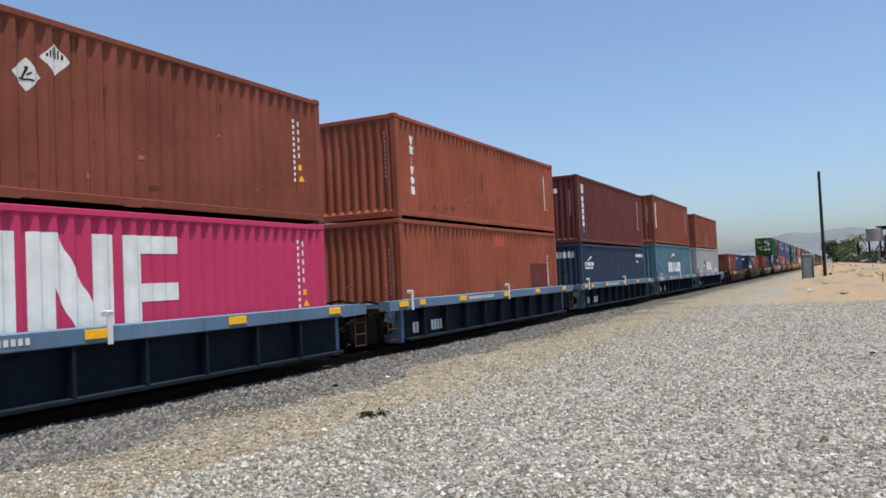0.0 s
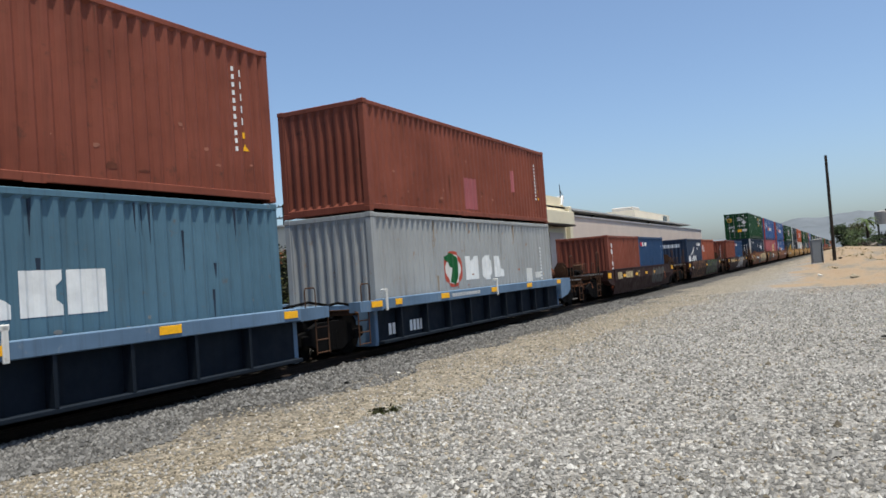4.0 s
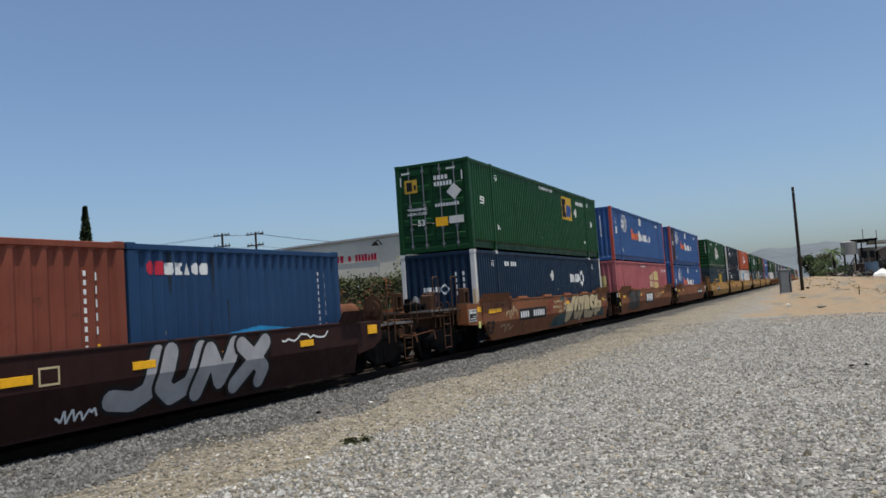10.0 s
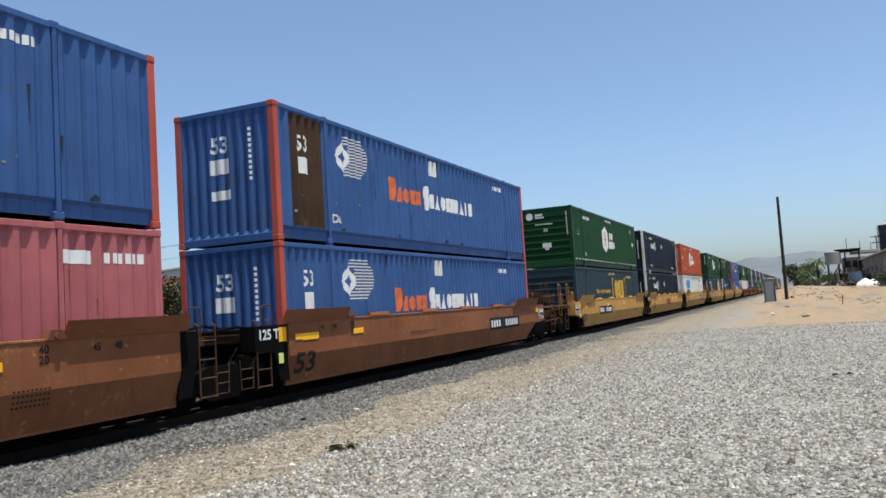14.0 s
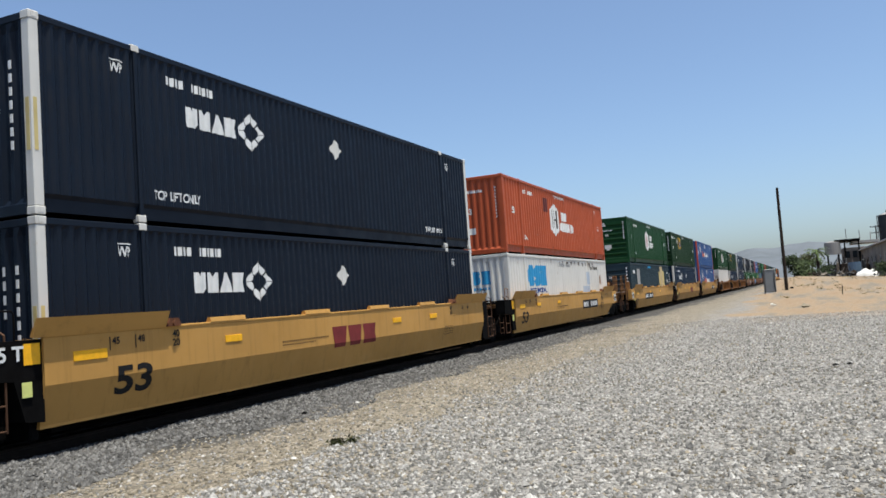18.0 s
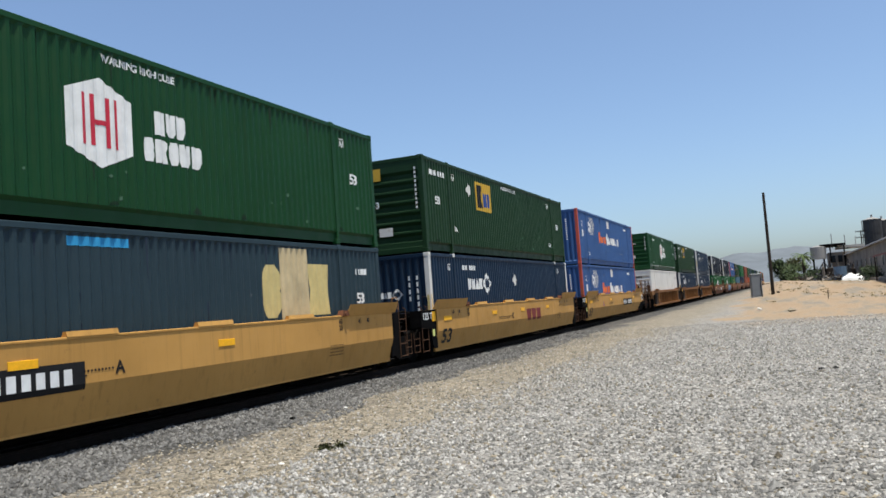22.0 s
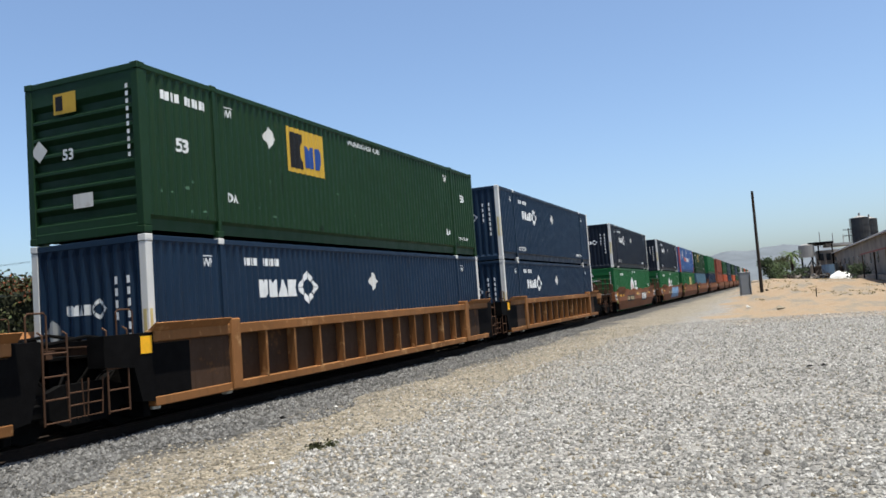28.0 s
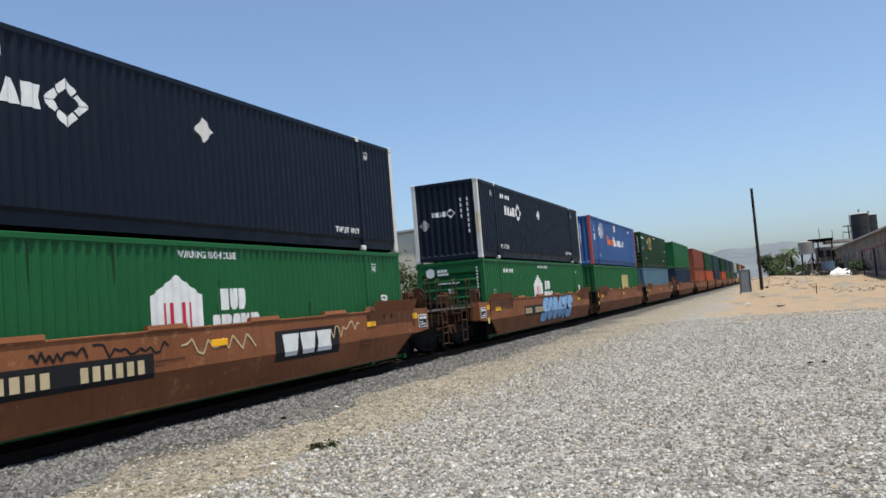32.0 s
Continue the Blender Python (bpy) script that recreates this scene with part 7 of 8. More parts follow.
mark(a, "twenty", "gwing", MARK, wing(1.12, 2.89, 1.36, 2.05), "emblem")
mark(a, "twenty", "gword", MARK, lambda: blocks(0.59, 1.40, 1.02, 1.40, 3, (15, 14, 13), 0.1) + blocks(1.56, 3.46, 1.02, 1.40, 9, (8, 0, 1, 9, 2, 10, 9, 1, 2), 0.1) + blocks(0.9, 3.15, 0.85, 0.97, 11, (0, 7, 11, 1, 6)))
mark(a, "twenty", "gbox", MARK, lambda: bars(3.92, 5.6, 2.10, 2.29, 10, 0.2) + bars(3.92, 4.5, 1.82, 1.96, 4, 0.2), "number_bars")
mark(b, "twenty", "wordfive", MARK, lambda: blocks(0.62, 1.52, 1.66, 2.18, 3, (1, 6, 9), 0.08), "lettering_block")
id_bars(b, "twenty", 5.3, 0.7, 2.2)
end_mark(a, "twenty", "g2e", MARK, lambda: bars(-0.75, 0.75, 2.02, 2.26, 11, 0.2), name="number_bars")
car, a, b = A["g3"]
mark(b, "twenty", "sea1", CRIMSON, lambda: blocks(0.40, 0.80, 2.08, 2.30, 2, (1, 11)), "lettering_block")
mark(b, "twenty", "sea2", MARK, lambda: blocks(0.80, 1.85, 2.08, 2.28, 5, (2, 11, 6, 1, 0)), "lettering_block")
mark(b, "twenty", "fade", AZURE, [[(1.3, 0.4), (4.6, 0.4), (4.5, 1.0), (3.2, 1.12), (1.5, 0.95)]], "paint_patch")
id_bars(b, "twenty", 5.25, 0.7, 2.2), id_bars(a, "twenty", 5.3, 0.7, 2.2)
end_mark(a, "twenty", "g3e", MARK, lambda: stackbars(0.64, 0.70, 0.9, 2.2, 11), name="number_bars")
for i, k in enumerate(("g1", "g2", "g3")):
    car = A[k][0]
    for y in (1.33, 3.75, 5.9, 7.9, 10.2):
        reflector(car, y, 0.90, 0.46, 0.12)
    reflector(car, -1.2, 0.92, 0.5, 0.23, 1.47)
    reflector(car, 12.9, 0.98, 0.42, 0.2, 1.47)
    if k != "g2":
        car_mark(car, "gnum", CREAMSPRAY, lambda: bars(0.40, 1.2, 0.84, 1.14, 3, 0.25) + bars(1.85, 3.2, 0.84, 1.14, 6, 0.25), *DK, name="number_bars")
        car_mark(car, "gbox", CREAMSPRAY, [rect(4.3, 4.33, 0.85, 1.1), rect(4.6, 4.63, 0.85, 1.1), rect(4.33, 4.6, 0.85, 0.88), rect(4.33, 4.6, 1.07, 1.1)], *DK, name="stencil_box")


def sprayed(car, key, fill, rim, dims, letters, a, b, c, d, fat=0.4, edge=0.09, lean=0.25, curved=True, wide=1.15):
    """Swollen letters of spray paint, each with its own darker rim, laid over one another from the first on."""
    w = (b - a) / len(letters)
    fat *= min(w, d - c)
    for i, strokes in enumerate(letters):
        lines = [[(a + w * (i + 0.5 + wide * (p - 0.5)) + lean * (q - 0.5) * w, c + fat / 2 + (d - c - fat) * q) for p, q in line] for line in strokes]
        for name, mat, thick, lift in (("spray_outline", rim, fat + edge, 0.0035), ("spray_paint", fill, fat, 0.0078)):
            polys = [[(y, min(d + edge / 3, max(c - edge / 3, z))) for y, z in q] for line in lines for q in ribbon(line, thick, curved)]
            car_mark(car, "%s%d%s" % (key, i, name), mat, polys, *dims, name=name, lift=lift + 0.0085 * i)


DUSKSPRAY = plain("dusky_purple_spray_paint", (0.050, 0.036, 0.036), 0.6, 0, 0.4, 2, 0)
TEALSPRAY = plain("teal_spray_paint", (0.022, 0.060, 0.066), 0.6, 0, 0.5, 1.5, 0)
SALMONSPRAY = plain("salmon_spray_paint", (0.36, 0.15, 0.09), 0.6, 0, 0.3, 2, 0)
REDSPRAY = plain("brick_red_spray_paint", (0.19, 0.046, 0.022), 0.6, 0, 0.4, 2, 0)
TANSPRAY = plain("tan_spray_paint", (0.17, 0.085, 0.042), 0.6, 0, 0.4, 2, 0)
sprayed(A["g1"][0], "sg1", SPRAYGREY, CARDARK, DK, [BUBBLE[5][:1], ANGULAR[5], BUBBLE[3], BUBBLE[4]], 7.5, 10.3, 0.3, 1.22, 0.42)
sprayed(A["g2"][0], "sg2", CARDARK, TANSPRAY, DK, [ANGULAR[k] for k in (2, 3, 0, 1, 3, 2)], 0.5, 5.0, 0.22, 1.25, 0.52, 0.17, -0.3, False, 1.45)
sprayed(A["g2"][0], "sg2b", DARKNAVY, GREENSPRAY, DK, [BUBBLE[4], ANGULAR[1], BUBBLE[1], BUBBLE[3], ANGULAR[5]], 6.4, 11.2, 0.28, 1.24, 0.40, 0.08)
sprayed(A["g3"][0], "sg3", SILVER, BLACK, tuple(DK), ANGULAR[:4], 5.5, 9.1, 0.24, 1.26, 0.34, 0.13, 0.1, False, 1.12)
car_mark(A["g3"][0], "tg3", MARK, lambda: tag(4, 9.6, 11.2, 1.0, 1.2), *DK, name="scrawl")
car_mark(A["g3"][0], "tg3b", MARK, lambda: tag(9, 4.6, 5.3, 0.25, 0.55), *DK, name="scrawl")
car_mark(A["g2"][0], "tg2", MARK, lambda: tag(7, -0.05, 0.45, 0.75, 1.1), *DK, name="scrawl")
car_mark(A["g1"][0], "tg1", REDORANGE, lambda: tag(17, 10.6, 11.3, 0.4, 0.95, 3), *DK, name="scrawl")


def smooth_marks(k, number, amber, fifty, block_mark, ink=BLACK, plate=BLACK, digits=MARK, notices=True):
    car = A[k][0]
    for y in amber:
        reflector(car, y, 1.14, 0.46, 0.12)
    reflector(car, 0.35, 1.12, 0.6, 0.14)
    if fifty is not None:
        car_mark(car, "fifty%.1f" % fifty, ink, lambda: words("53", fifty, 0.55 if k[0] == "e" else 0.46, 0.43, 0.74), *SM, name="length_mark")
    if number is not None:
        car_mark(car, "plate%.1f" % number, plate, [rect(number, number + 3.05, 0.76, 1.16)], *SM, name="number_panel")
        car_mark(car, "digits%.1f" % number, digits, lambda: bars(number + 0.15, number + 1.10, 0.85, 1.07, 4, 0.34) + bars(number + 1.55, number + 2.9, 0.85, 1.07, 6, 0.36), *SM, name="number_bars", lift=0.008)
    if block_mark is not None:
        y, fill, back = block_mark
        if back:
            car_mark(car, "tback%.1f" % y, back, [rect(y - 0.25, y + 2.3, 0.66, 1.28)], *SM, name="emblem_panel")
        car_mark(car, "tblk%.1f" % y, fill, lambda: blocks(y, y + 2.0, 0.75, 1.2, 3, (10, 10, 3), 0.08), *SM, name="lettering_block", lift=0.008)
    if notices:
        car_mark(car, "note", ink, lambda: bars(5.3, 7.0, 1.0, 1.032, 26, 0.45) + bars(5.3, 6.5, 0.94, 0.965, 20, 0.45) + words("45", 1.05, 1.30, 0.11) + words("48", 1.55, 1.30, 0.11) + words("40", 2.3, 1.32, 0.12) + words("20", 2.3, 1.18, 0.12) + [rect(1.0, 1.02, 1.22, 1.42), rect(1.5, 1.52, 1.22, 1.42)], *SM, name="stencil_bars")
        car_mark(car, "noteb", ink, lambda: words("45", 14.5, 1.30, 0.11) + words("48", 14.9, 1.30, 0.11) + words("40", 13.6, 1.32, 0.12) + words("20", 13.6, 1.18, 0.12) + [r for i in range(4) for r in bars(13.2, 13.8, 0.64 + i * 0.07, 0.665 + i * 0.07, 9, 0.45)], *SM, name="stencil_bars")
    me = stored("lime", lambda: Shape().box(0, 0.01, 0, 0.15, 0, 0.2, 0.002).mesh("car_label", LIME))
    part("car_label", me, car, Matrix.Translation((1.47, -0.45, 0.72)))


smooth_marks("d1", 3.19, (1.0, 9.0, 15.1), 0.1, None, BLACK)
smooth_marks("d2", None, (5.0, 12.6), None, (6.95, MARK, BLACK), BLACK)
smooth_marks("d3", 11.2, (0.1, 2.4), 0.1, None, BLACK)
smooth_marks("e1", 3.5, (5.3, 9.6), 0.1, None, BLACK)
smooth_marks("e2", None, (3.6, 10.0, 12.2), 1.1, (7.14, DARKRED, None), BLACK)
smooth_marks("e3", 9.7, (2.5, 5.4), 0.6, None, BLACK)
smooth_marks("h1", 3.39, (5.2, 9.4), 0.0, None, BLACK)
smooth_marks("h2", None, (4.66, 7.9, 11.4), 0.22, (8.61, DARKRED, None), BLACK)
smooth_marks("h3", 9.74, (5.6, 13.2), 0.22, None, BLACK)
smooth_marks("m1", 3.2, (1.5, 7.68, 13.6), None, (9.9, MARK, BLACK), BLACK, BLACK, CREAMSPRAY)
smooth_marks("m2", 4.0, (7.7, 13.6), None, None, BLACK, BLACK, CREAMSPRAY)
smooth_marks("m3", None, (7.7,), None, None, BLACK)
smooth_marks("m4", None, (7.7,), None, None, BLACK)
for k, y, letter in (("h1", 7.0, "A"), ("h2", 6.8, "C"), ("h3", 9.1, "B"), ("e1", 7.0, "A")):
    car_mark(A[k][0], "unit" + letter, BLACK, lambda: words(letter, y, 0.92, 0.2), *SM, name="unit_letter")
for k in ("d2", "d3", "e2", "h2", "h3"):
    me = stored("capacity", lambda: fold_mesh("capacity_mark", words("125 T", -1.02, 1.20, 0.2, 0.62), MARK, [], 0, lambda y, z, h: (1.46 + h, y, z), 0.006))
    part("capacity_mark", me, A[k][0])
car_mark(A["d1"][0], "halo", DUSKSPRAY, [rect(9.2, 14.1, 0.45, 1.40), disc(9.1, 0.95, 0.42, 0.3, 14), disc(14.2, 0.95, 0.4, 0.36, 14)], *SM, name="spray_ground", lift=0.0022)
car_mark(A["d1"][0], "teal", TEALSPRAY, [[(6.9, 0.32), (9.3, 0.31), (9.1, 0.72), (8.4, 0.80), (7.3, 0.66)], [(14.3, 0.45), (15.6, 0.42), (15.4, 0.80), (14.6, 0.74)], [(8.2, 1.30), (8.8, 1.30), (8.8, 1.48), (8.3, 1.48)]], *SM, name="spray_ground", lift=0.003)
car_mark(A["d1"][0], "salm", SALMONSPRAY, [[(8.75, 1.05), (9.0, 1.02), (9.6, 1.22), (8.75, 1.46)], [(14.1, 1.16), (14.5, 1.30), (14.5, 1.46), (14.2, 1.40)]], *SM, name="spray_ground", lift=0.003)
car_mark(A["d1"][0], "brick", REDSPRAY, [[(8.6, 0.31), (9.3, 0.31), (9.4, 0.70), (8.9, 0.66)], [(15.3, 0.75), (16.0, 0.70), (16.0, 1.30), (15.2, 1.2)], [(6.4, 0.9), (7.2, 0.86), (7.4, 1.42), (6.5, 1.4)]], *SM, name="spray_ground", lift=0.003)
for n_, (y, z, r) in enumerate(((8.85, 1.16, 0.13), (8.72, 0.98, 0.10), (14.55, 1.10, 0.07), (14.72, 1.02, 0.06), (12.5, 1.38, 0.08))):
    car_mark(A["d1"][0], "dotr%d" % n_, BLACK, [disc(y, z, r + 0.04, (r + 0.04) * 0.7, 14)], *SM, name="spray_outline", lift=0.006)
    car_mark(A["d1"][0], "dotf%d" % n_, CREAMSPRAY, [disc(y, z, r, r * 0.7, 14)], *SM, name="spray_paint", lift=0.008)
car_mark(A["d1"][0], "drips", CREAMSPRAY, lambda: tag(41, 14.9, 15.5, 0.95, 1.35) + tag(42, 15.4, 16.0, 1.0, 1.45), *SM, name="scrawl")
car_mark(A["h3"][0], "crossr", CRIMSON, [[(3.55, 0.86), (3.65, 0.86), (4.05, 1.14), (3.95, 1.14)]], *SM, name="spray_paint")
car_mark(A["h3"][0], "crossb", ROYAL, [[(3.95, 0.86), (4.05, 0.86), (3.65, 1.14), (3.55, 1.14)]], *SM, name="spray_paint", lift=0.006)
sprayed(A["d1"][0], "sd1", CREAMSPRAY, BLACK, SM, BUBBLE, 9.4, 14.2, 0.36, 1.49, 0.40, 0.06, 0.25, True, 1.3)
car_mark(A["d1"][0], "td1", CREAMSPRAY, lambda: tag(3, 1.9, 3.0, 0.8, 1.4) + tag(5, 1.4, 2.6, 0.4, 0.8) + tag(6, 7.3, 8.5, 1.18, 1.38, 7) + tag(8, 7.2, 8.3, 0.98, 1.20, 7) + tag(9, 7.9, 8.4, 0.78, 1.02, 3), *SM, name="scrawl")
sprayed(A["d2"][0], "sd2", SPRAYGREY, BLACK, SM, [ANGULAR[4], BUBBLE[3], ANGULAR[1], BUBBLE[2]], 1.9, 4.8, 0.38, 1.46, 0.42, 0.10, 0.05)
car_mark(A["d2"][0], "td2", CREAMSPRAY, lambda: tag(13, 9.8, 11.6, 0.8, 1.3) + tag(14, 10.6, 12.4, 0.9, 1.4), *SM, name="scrawl")
car_mark(A["m1"][0], "tm1", BLACK, lambda: tag(23, 5.0, 6.6, 1.1, 1.45) + tag(24, 3.9, 4.9, 1.15, 1.4), *SM, name="scrawl")
car_mark(A["m1"][0], "tm1b", CREAMSPRAY, lambda: tag(26, 11.5, 13.2, 0.9, 1.4) + tag(27, 6.9, 9.0, 0.95, 1.4), *SM, name="scrawl")
sprayed(A["m2"][0], "sm2", SPRAYBLUE, DEEPBLUE, SM, [BUBBLE[k] for k in (4, 1, 3, 5, 2, 4)], 6.7, 11.9, 0.35, 1.46, 0.42)

dress_linked(A["d1"][1], True, True)
dress_square(A["d1"][2], 11.0, 12.42, 12.62, "doors", 1.48, 13.55, 14.45, 1.98)
car, low, high = A["d2"]
dress_striped(high)
mark(low, "waved", "win1", FADEYELLOW, [[(11.15, 1.78), (12.68, 1.72), (12.68, 2.30), (11.9, 2.38), (11.15, 2.3)], [(11.15, 1.1), (12.68, 1.1), (12.68, 1.62), (11.15, 1.68)]], "window_emblem")
mark(low, "waved", "win2", CREAMSPRAY, [[(9.75, 1.8), (10.95, 1.78), (10.95, 2.28), (10.2, 2.1), (9.75, 2.06)], [(9.75, 1.1), (10.95, 1.1), (10.95, 1.68), (9.75, 1.72)]], "window_emblem")
mark(low, "waved", "rid", MARK, lambda: [rect(14.2, 14.75, 2.3, 2.5)] + bars(15.0, 15.8, 2.32, 2.48, 6), "number_bars")
mark(low, "waved", "rid2", MARK, lambda: bars(6.9, 8.6, 2.6, 2.68, 16), "height_notice")
end_mark(low, "waved", "rwin", FADEYELLOW, [rect(0.1, 0.75, 1.3, 2.1), rect(-0.6, 0.0, 1.3, 1.9)], name="window_emblem")
car, low, high = A["d3"]
dress_striped(low), dress_striped(high)
mark(high, "waved", "rusty", CARRUSTDARK, [rect(0.62, 1.86, 0.33, 2.76)], "rusty_panel", 0.002)
mark(high, "waved", "rusty53", MARK, lambda: words("53", 0.82, 1.96, 0.36), "length_mark", 0.007)
car, low, high = A["e1"]
dress_hexagon(high, dashes=True)
mark(low, "dom", "brk", GOLD, lambda: blocks(8.71, 11.28, 1.22, 2.27, 3, (1, 2, 3), 0.04) + [rect(8.04, 8.2, 1.2, 2.4), rect(8.2, 8.42, 2.28, 2.4), rect(11.7, 11.86, 1.2, 2.4), rect(11.48, 11.7, 2.28, 2.4)], "lettering_block")
mark(low, "dom", "moves", GOLD, lambda: words("How tomorrow moves", 4.1, 1.55, 0.26, 3.6), "slogan")
mark(low, "dom", "whc", FADEYELLOW, lambda: words("WARNING HIGH CUBE", 7.2, 2.55, 0.12, 1.65) + bars(12.2, 13.6, 2.4, 2.52, 9), "height_notice")
car, low, high = A["e2"]
dress_linked(high), dress_linked(low, False, True)
car, low, high = A["e3"]
dress_hexagon(high, "waved", False, False, BLACK, 6.77, True, "flutes")
end_mark(high, "waved", "ore", MARK, lambda: words("53", -0.25, 1.5, 0.22) + [rect(-0.3, 0.15, 0.75, 0.98)] + stackbars(-0.92, -0.84, 0.9, 2.4, 11) + stackbars(0.95, 1.02, 1.3, 2.5, 10) + bars(-0.1, 0.5, 2.28, 2.38, 7), name="number_bars")
mark(high, "waved", "smudge", MAROON, [rect(5.06, 5.74, 1.86, 2.46)], "paint_patch")
mark(low, "waved", "brkw", AZURE, lambda: blocks(2.31, 4.84, 1.66, 2.48, 3, (1, 2, 3), 0.04), "lettering_block")
mark(low, "waved", "inter", ROYAL, lambda: words("INTERMODAL", 2.5, 1.38, 0.2, 2.25), "lettering")
end_mark(low, "waved", "brke", AZURE, lambda: blocks(-0.6, 0.6, 1.8, 2.3, 3, (1, 2, 3), 0.06) + bars(-0.55, 0.55, 1.6, 1.7, 10))
PALEPATCH = plain("pale_blue_touch_up_paint", (0.36, 0.42, 0.50), 0.6, 0, 0.15, 2, 0)
mark(low, "waved", "cpatch", PALEPATCH, [rect(11.75, 12.45, 1.62, 2.25)], "paint_patch")
mark(low, "waved", "cpatch2", PALEPATCH, [rect(11.0, 12.25, 1.28, 1.56)], "paint_patch")
mark(low, "waved", "crust", CARRUST, [[(14.5 + 0.13 * i, 1.60 + 0.06 * (i % 3)), (14.56 + 0.13 * i, 1.60), (14.55 + 0.13 * i, 2.05 + 0.08 * (i % 2)), (14.52 + 0.13 * i, 2.12)] for i in range(5)], "rust_streak")
mark(low, "waved", "crust2", CARRUSTDARK, [[(7.0 + 0.21 * i, 2.70), (7.09 + 0.21 * i, 2.70), (7.07 + 0.21 * i, 2.56 - 0.07 * (i % 3)), (7.02 + 0.21 * i, 2.60)] for i in range(30) if i % 5 != 3], "rust_streak")
mark(low, "waved", "cid", SPRAYGREY, lambda: bars(12.75, 13.25, 2.36, 2.52, 4) + bars(13.4, 14.1, 2.36, 2.52, 6), "number_bars")
car_mark(car, "face", BLACK, lambda: ribbon([(13.75 + 0.33 * math.cos(t * 0.5), 0.90 + 0.22 * math.sin(t * 0.5)) for t in range(13)], 0.022) + tag(81, 13.5, 14.0, 0.86, 0.98, 3) + tag(82, 13.45, 14.1, 1.10, 1.26, 4), *SM, name="scrawl")
mark(low, "waved", "cwhc", GREYBOX, lambda: bars(6.7, 8.8, 2.46, 2.6, 16), "height_notice")
car, low, high = A["h1"]
dress_hexagon(high)
mark(low, "dom", "halfmark", FADEYELLOW, lambda: blocks(11.1, 11.75, 1.3, 2.38, 1, (1,), 0.0) + blocks(12.8, 13.68, 1.3, 2.42, 1, (3,), 0.0), "lettering_block")
mark(low, "dom", "halfpatch", CREAMSPRAY, [rect(11.72, 12.82, 1.25, 2.74)], "covering_patch", 0.008)
mark(low, "dom", "pale", GREYBOX, [rect(2.1, 3.2, 0.6, 2.5)], "paint_patch", 0.002)
mark(low, "dom", "tape", AZURE, [rect(6.4, 7.6, 2.58, 2.72)], "tape")
mark(low, "dom", "hid", MARK, lambda: [rect(0.9, 1.4, 2.2, 2.4)] + bars(14.9, 15.5, 2.2, 2.34, 4) + words("53", 14.95, 1.5, 0.26), "number_bars")
end_mark(low, "dom", "h53", MARK, lambda: words("53", -0.12, 1.95, 0.16) + stackbars(0.98, 1.08, 0.8, 2.7, 9), "ribs", "number_bars")
car, low, high = A["h2"]
dress_linked(low, False, True), dress_square(high)
car, low, high = A["h3"]
dress_striped(low), dress_striped(high)
car, low, high = A["k1"]
dress_hexagon(high, dashes=True)
mark(low, "dom", "kbars", GREYBOX, lambda: bars(14.6, 15.6, 2.2, 2.34, 8), "number_bars")
end_mark(low, "dom", "k1e", BLACK, lambda: [rect(-1.0, -0.6, 2.78, 2.82), rect(0.6, 1.0, 2.78, 2.82)] + bars(-0.2, 0.6, 2.3, 2.42, 7), "ribs", "number_bars")
end_mark(low, "dom", "k1d", CARRUSTDARK, [diamond(-0.2, 0.75, 0.24)], "ribs", "placard")
dress_linked(A["k2"][1], False, True), dress_square(A["k2"][2], tail=1.80, lift_at=13.5)
dress_linked(A["k3"][1], False, True), dress_linked(A["k3"][2])
for k in ("m1", "m2"):
    dress_hexagon(A[k][1], "dom", True)
    dress_linked(A[k][2])
dress_striped(A["m3"][2]), dress_square(A["m4"][2])
mark(A["m3"][1], "dom", "m3", FADEYELLOW, lambda: blocks(9.0, 11.5, 1.3, 2.3, 3, (1, 2, 3), 0.04), "lettering_block")

def wear(ob, spec, dark, pale, seed):
    """Grime that has run down from the top rail, and scrapes low on the side, each with a shape of its own."""
    L, W, H, pitch, depth = SPEC[spec]
    rnd = random.Random(seed)

    def runs():
        out = []
        for _ in range(16 if L > 10 else 8):
            y, w, h = rnd.uniform(0.3, L - 0.4), rnd.uniform(0.02, 0.07), rnd.uniform(0.12, 0.75)
            z = H - 0.13 if rnd.random() < 0.7 else rnd.uniform(0.9, H - 0.5)
            out.append([(y, z), (y + w * 0.4, z - h), (y + w * 0.6, z - h * 0.9), (y + w, z)])
        for _ in range(6):
            y, w, h = rnd.uniform(0.3, L - 0.9), rnd.uniform(0.06, 0.3), rnd.uniform(0.03, 0.13)
            out.append([(y, 0.34), (y + w, 0.34), (y + w * 0.9, 0.34 + h * 0.6), (y + w * 0.45, 0.34 + h), (y + w * 0.1, 0.34 + h * 0.5)])
        return out

    def scrapes():
        out = []
        for _ in range(18 if L > 10 else 9):
            y, z, r = rnd.uniform(0.4, L - 0.5), 0.42 + abs(rnd.gauss(0, 0.5)), rnd.uniform(0.012, 0.05)
            if z < H - 0.3:
                out.append([(y + r * rnd.uniform(0.6, 1.6) * math.cos(t), z + r * rnd.uniform(0.5, 1.1) * math.sin(t)) for t in [k * math.pi / 3 for k in range(6)]])
        return out
    for name, key, mat, polys in (("grime_runs", "runs", dark, runs), ("scrapes", "scrapes", pale, scrapes)):
        me = stored((spec, key, mat.name, seed), lambda: fold_mesh(name, polys(), mat, profile(spec)[1], 0, lambda y, z, h: (skin(spec, y) + h, y, z), 0.0025))
        tagged(part(name, me, ob), kind="stuff")


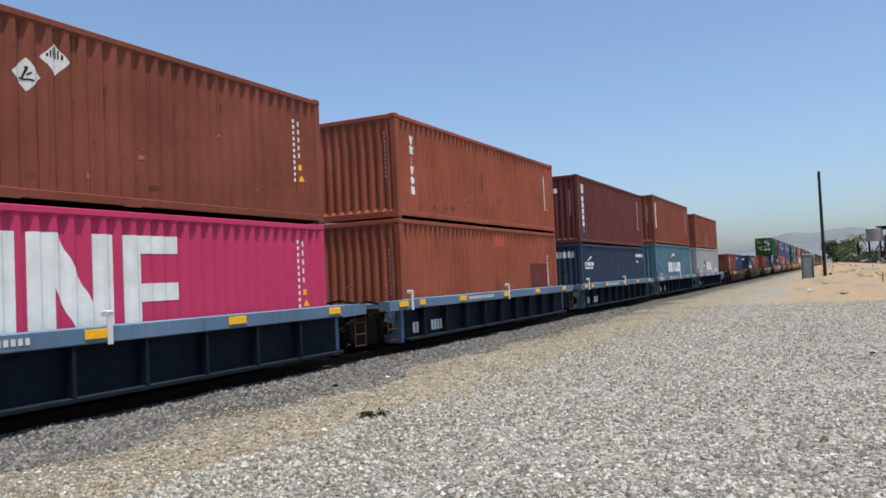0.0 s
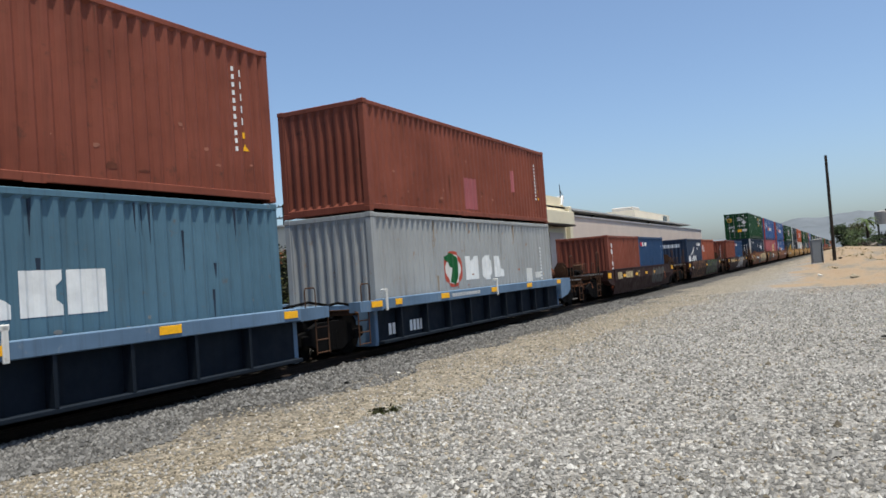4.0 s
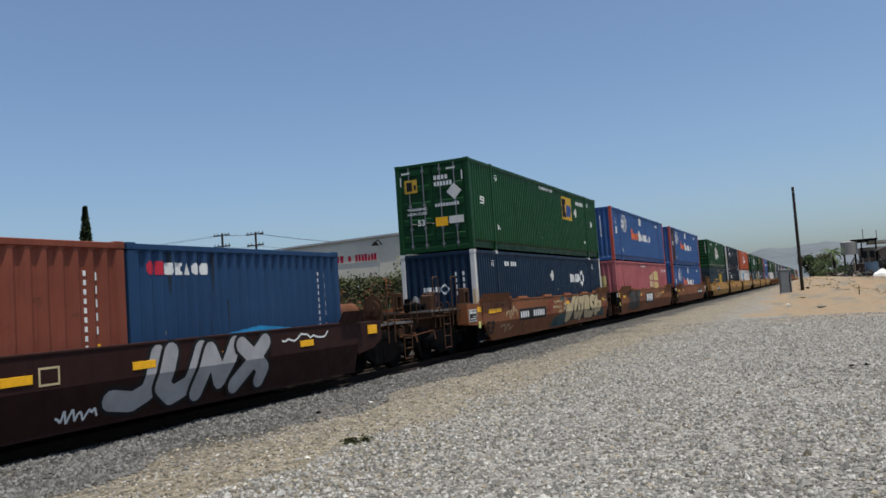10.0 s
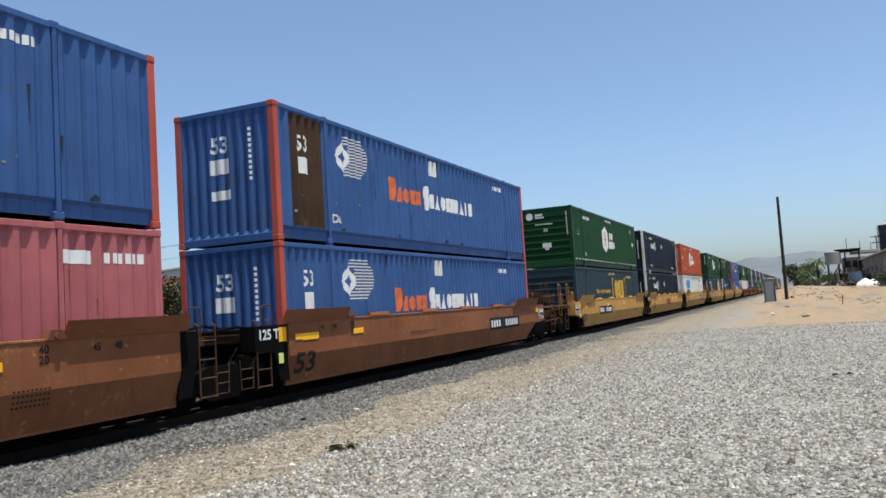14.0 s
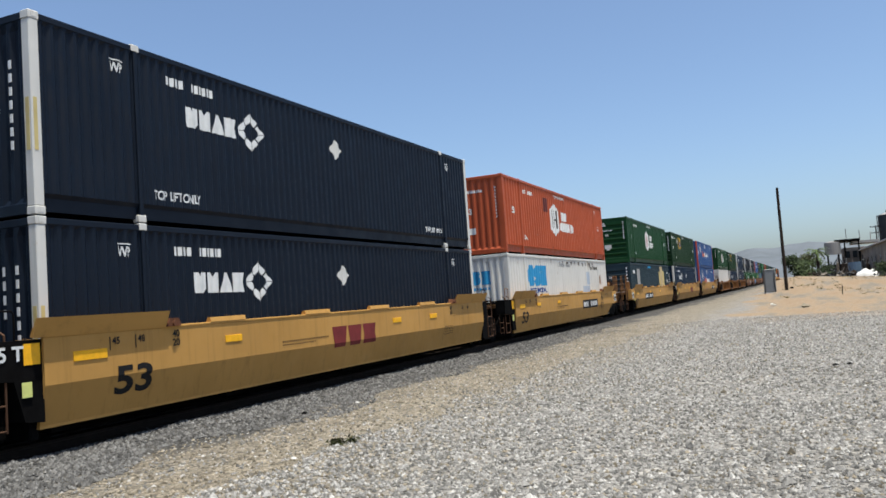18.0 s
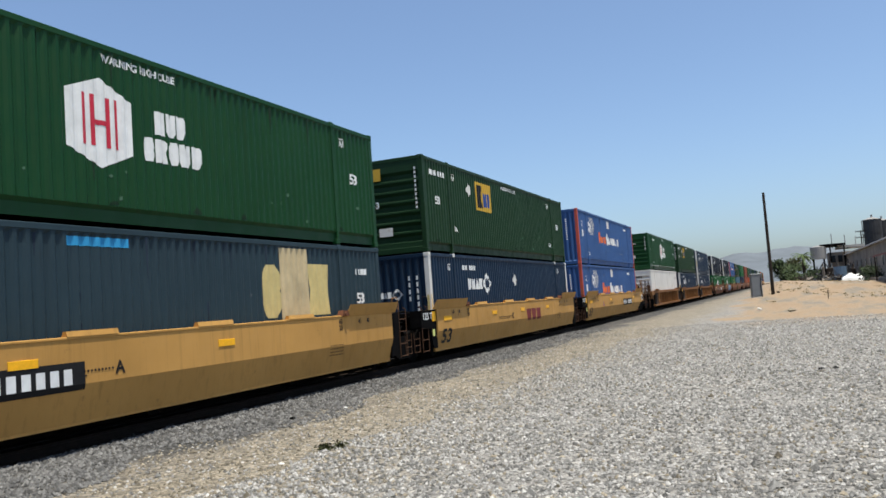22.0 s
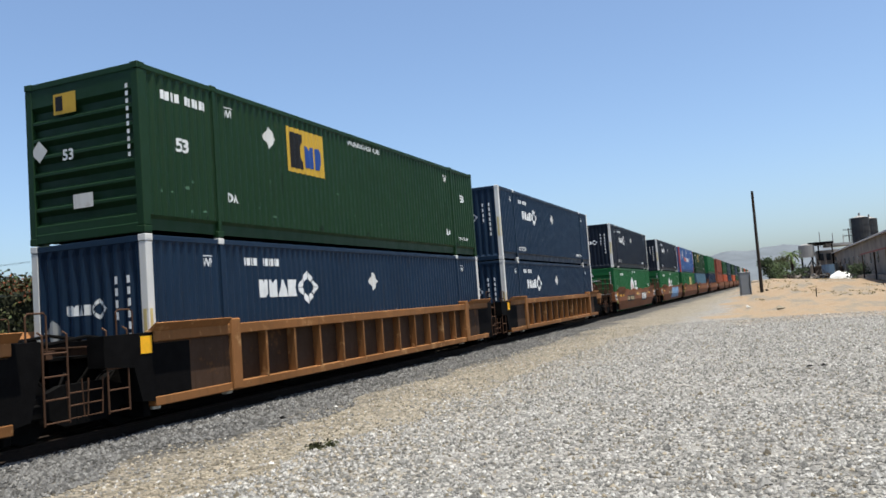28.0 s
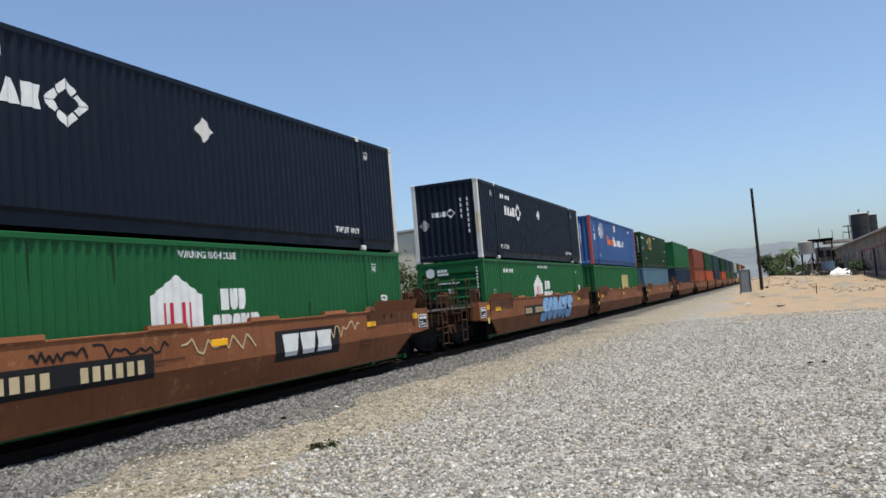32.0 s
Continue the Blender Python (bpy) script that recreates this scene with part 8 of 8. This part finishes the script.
GRIMEBROWN = plain("dark_brown_grime", (0.115, 0.036, 0.022), 0.8, 0, 0.3, 4, 0)
SCUFFPINK = plain("bare_primer_scuff", (0.30, 0.125, 0.085), 0.7, 0, 0.3, 4, 0)
GRIMEBLUE = plain("grey_blue_grime", (0.016, 0.026, 0.044), 0.8, 0, 0.3, 4, 0)
SCUFFGREY = plain("grey_scuff", (0.17, 0.18, 0.185), 0.7, 0, 0.3, 4, 0)
GRIMEGREEN = plain("dark_green_grime", (0.006, 0.022, 0.010), 0.8, 0, 0.3, 4, 0)
SCUFFGREEN = plain("pale_green_scuff", (0.06, 0.13, 0.08), 0.7, 0, 0.3, 4, 0)
GRIMERED = plain("red_brown_grime", (0.17, 0.045, 0.025), 0.8, 0, 0.3, 4, 0)
GRIMEWHITE = plain("brown_stain", (0.26, 0.20, 0.14), 0.8, 0, 0.3, 4, 0)
NEARWEAR = [  # stack, place in it, sheet, grime, scuff
    ("s0", 2, "std", GRIMEBROWN, SCUFFPINK), ("s1", 1, "hc", GRIMEBROWN, SCUFFPINK), ("s1", 2, "std", GRIMEBROWN, SCUFFPINK), ("s2", 1, "std", GRIMEBLUE, SCUFFGREY), ("s2", 2, "hc", GRIMEBROWN, SCUFFPINK),
    ("s3", 1, "hc", GRIMEBLUE, SCUFFGREY), ("s3", 2, "hc", GRIMEBROWN, SCUFFPINK), ("s4", 1, "hc", GRIMEWHITE, SCUFFPINK), ("s4", 2, "std", GRIMEBROWN, SCUFFPINK),
    ("g1", 1, "twenty", GRIMEBROWN, SCUFFPINK), ("g1", 2, "twenty", GRIMEBLUE, SCUFFGREY), ("g2", 1, "twenty", GRIMEBLUE, SCUFFGREY), ("g2", 2, "twenty", GRIMEBROWN, SCUFFPINK), ("g3", 1, "twenty", GRIMEBROWN, SCUFFPINK), ("g3", 2, "twenty", GRIMEBLUE, SCUFFGREY),
    ("d1", 1, "dom", GRIMEBLUE, SCUFFGREY), ("d1", 2, "dom", GRIMEGREEN, SCUFFGREEN), ("d2", 1, "waved", GRIMERED, SCUFFPINK), ("d2", 2, "waved", GRIMEBLUE, SCUFFGREY), ("d3", 1, "waved", GRIMEBLUE, SCUFFGREY), ("d3", 2, "waved", GRIMEBLUE, SCUFFGREY),
    ("e1", 2, "dom", GRIMEGREEN, SCUFFGREEN), ("e1", 1, "dom", GRIMEBLUE, SCUFFGREY), ("e3", 1, "waved", GRIMEWHITE, GRIMEWHITE), ("e3", 2, "waved", GRIMERED, SCUFFPINK),
    ("h1", 2, "dom", GRIMEGREEN, SCUFFGREEN), ("h1", 1, "dom", GRIMEBLUE, SCUFFGREY), ("h2", 1, "dom", GRIMEBLUE, SCUFFGREY), ("h2", 2, "dom", GRIMEGREEN, SCUFFGREEN), ("h3", 1, "waved", GRIMEBLUE, SCUFFGREY), ("h3", 2, "waved", GRIMEBLUE, SCUFFGREY),
    ("k1", 1, "dom", GRIMEWHITE, GRIMEWHITE), ("k1", 2, "dom", GRIMEGREEN, SCUFFGREEN), ("k2", 1, "dom", GRIMEBLUE, SCUFFGREY), ("k2", 2, "dom", GRIMEGREEN, SCUFFGREEN), ("k3", 1, "dom", GRIMEBLUE, SCUFFGREY), ("k3", 2, "dom", GRIMEBLUE, SCUFFGREY), ("m1", 1, "dom", GRIMEGREEN, SCUFFGREEN)]
for n_, (k, i, spec, dark, pale) in enumerate(NEARWEAR):
    wear(A[k][i], spec, dark, pale, 100 + n_)

for k in ("d1", "e2", "h2", "k2", "k3", "m1", "m2"):
    for ob in A[k][1:]:
        if ob.name.startswith("shipping") and any("white corner posts" in str(v) for v in ob.values()):
            part("clearance_label", stored("clear_side", lambda: Shape().box(1.296, 1.301, 0.03, 0.09, 0.9, 1.65).mesh("clearance_label", FADEYELLOW)), ob)
            part("clearance_label", stored("clear_end", lambda: Shape().box(1.18, 1.25, -0.005, 0.0, 0.9, 1.65).mesh("clearance_label", FADEYELLOW)), ob)
# ---- what moves ----
def travel(t):
    """How far the train has come by t seconds."""
    k = t / 32.0
    return 384.59 * k + 12.62 * k * k - 14.73 * k ** 3 + 6.29 * k ** 4


def motions():
    times = [i * 2.0 for i in range(17)]
    for ob, u, z in MOVERS:
        walk(ob, [(t, pose(TRACK, u - travel(t), z)) for t in times])
    ticks = [i / 20 for i in range(641)]
    for w, c in WHEELS:
        walk(w, [(t, pose(0, c, 0.475, math.degrees(travel(t) / 0.45))) for t in ticks])


motions()
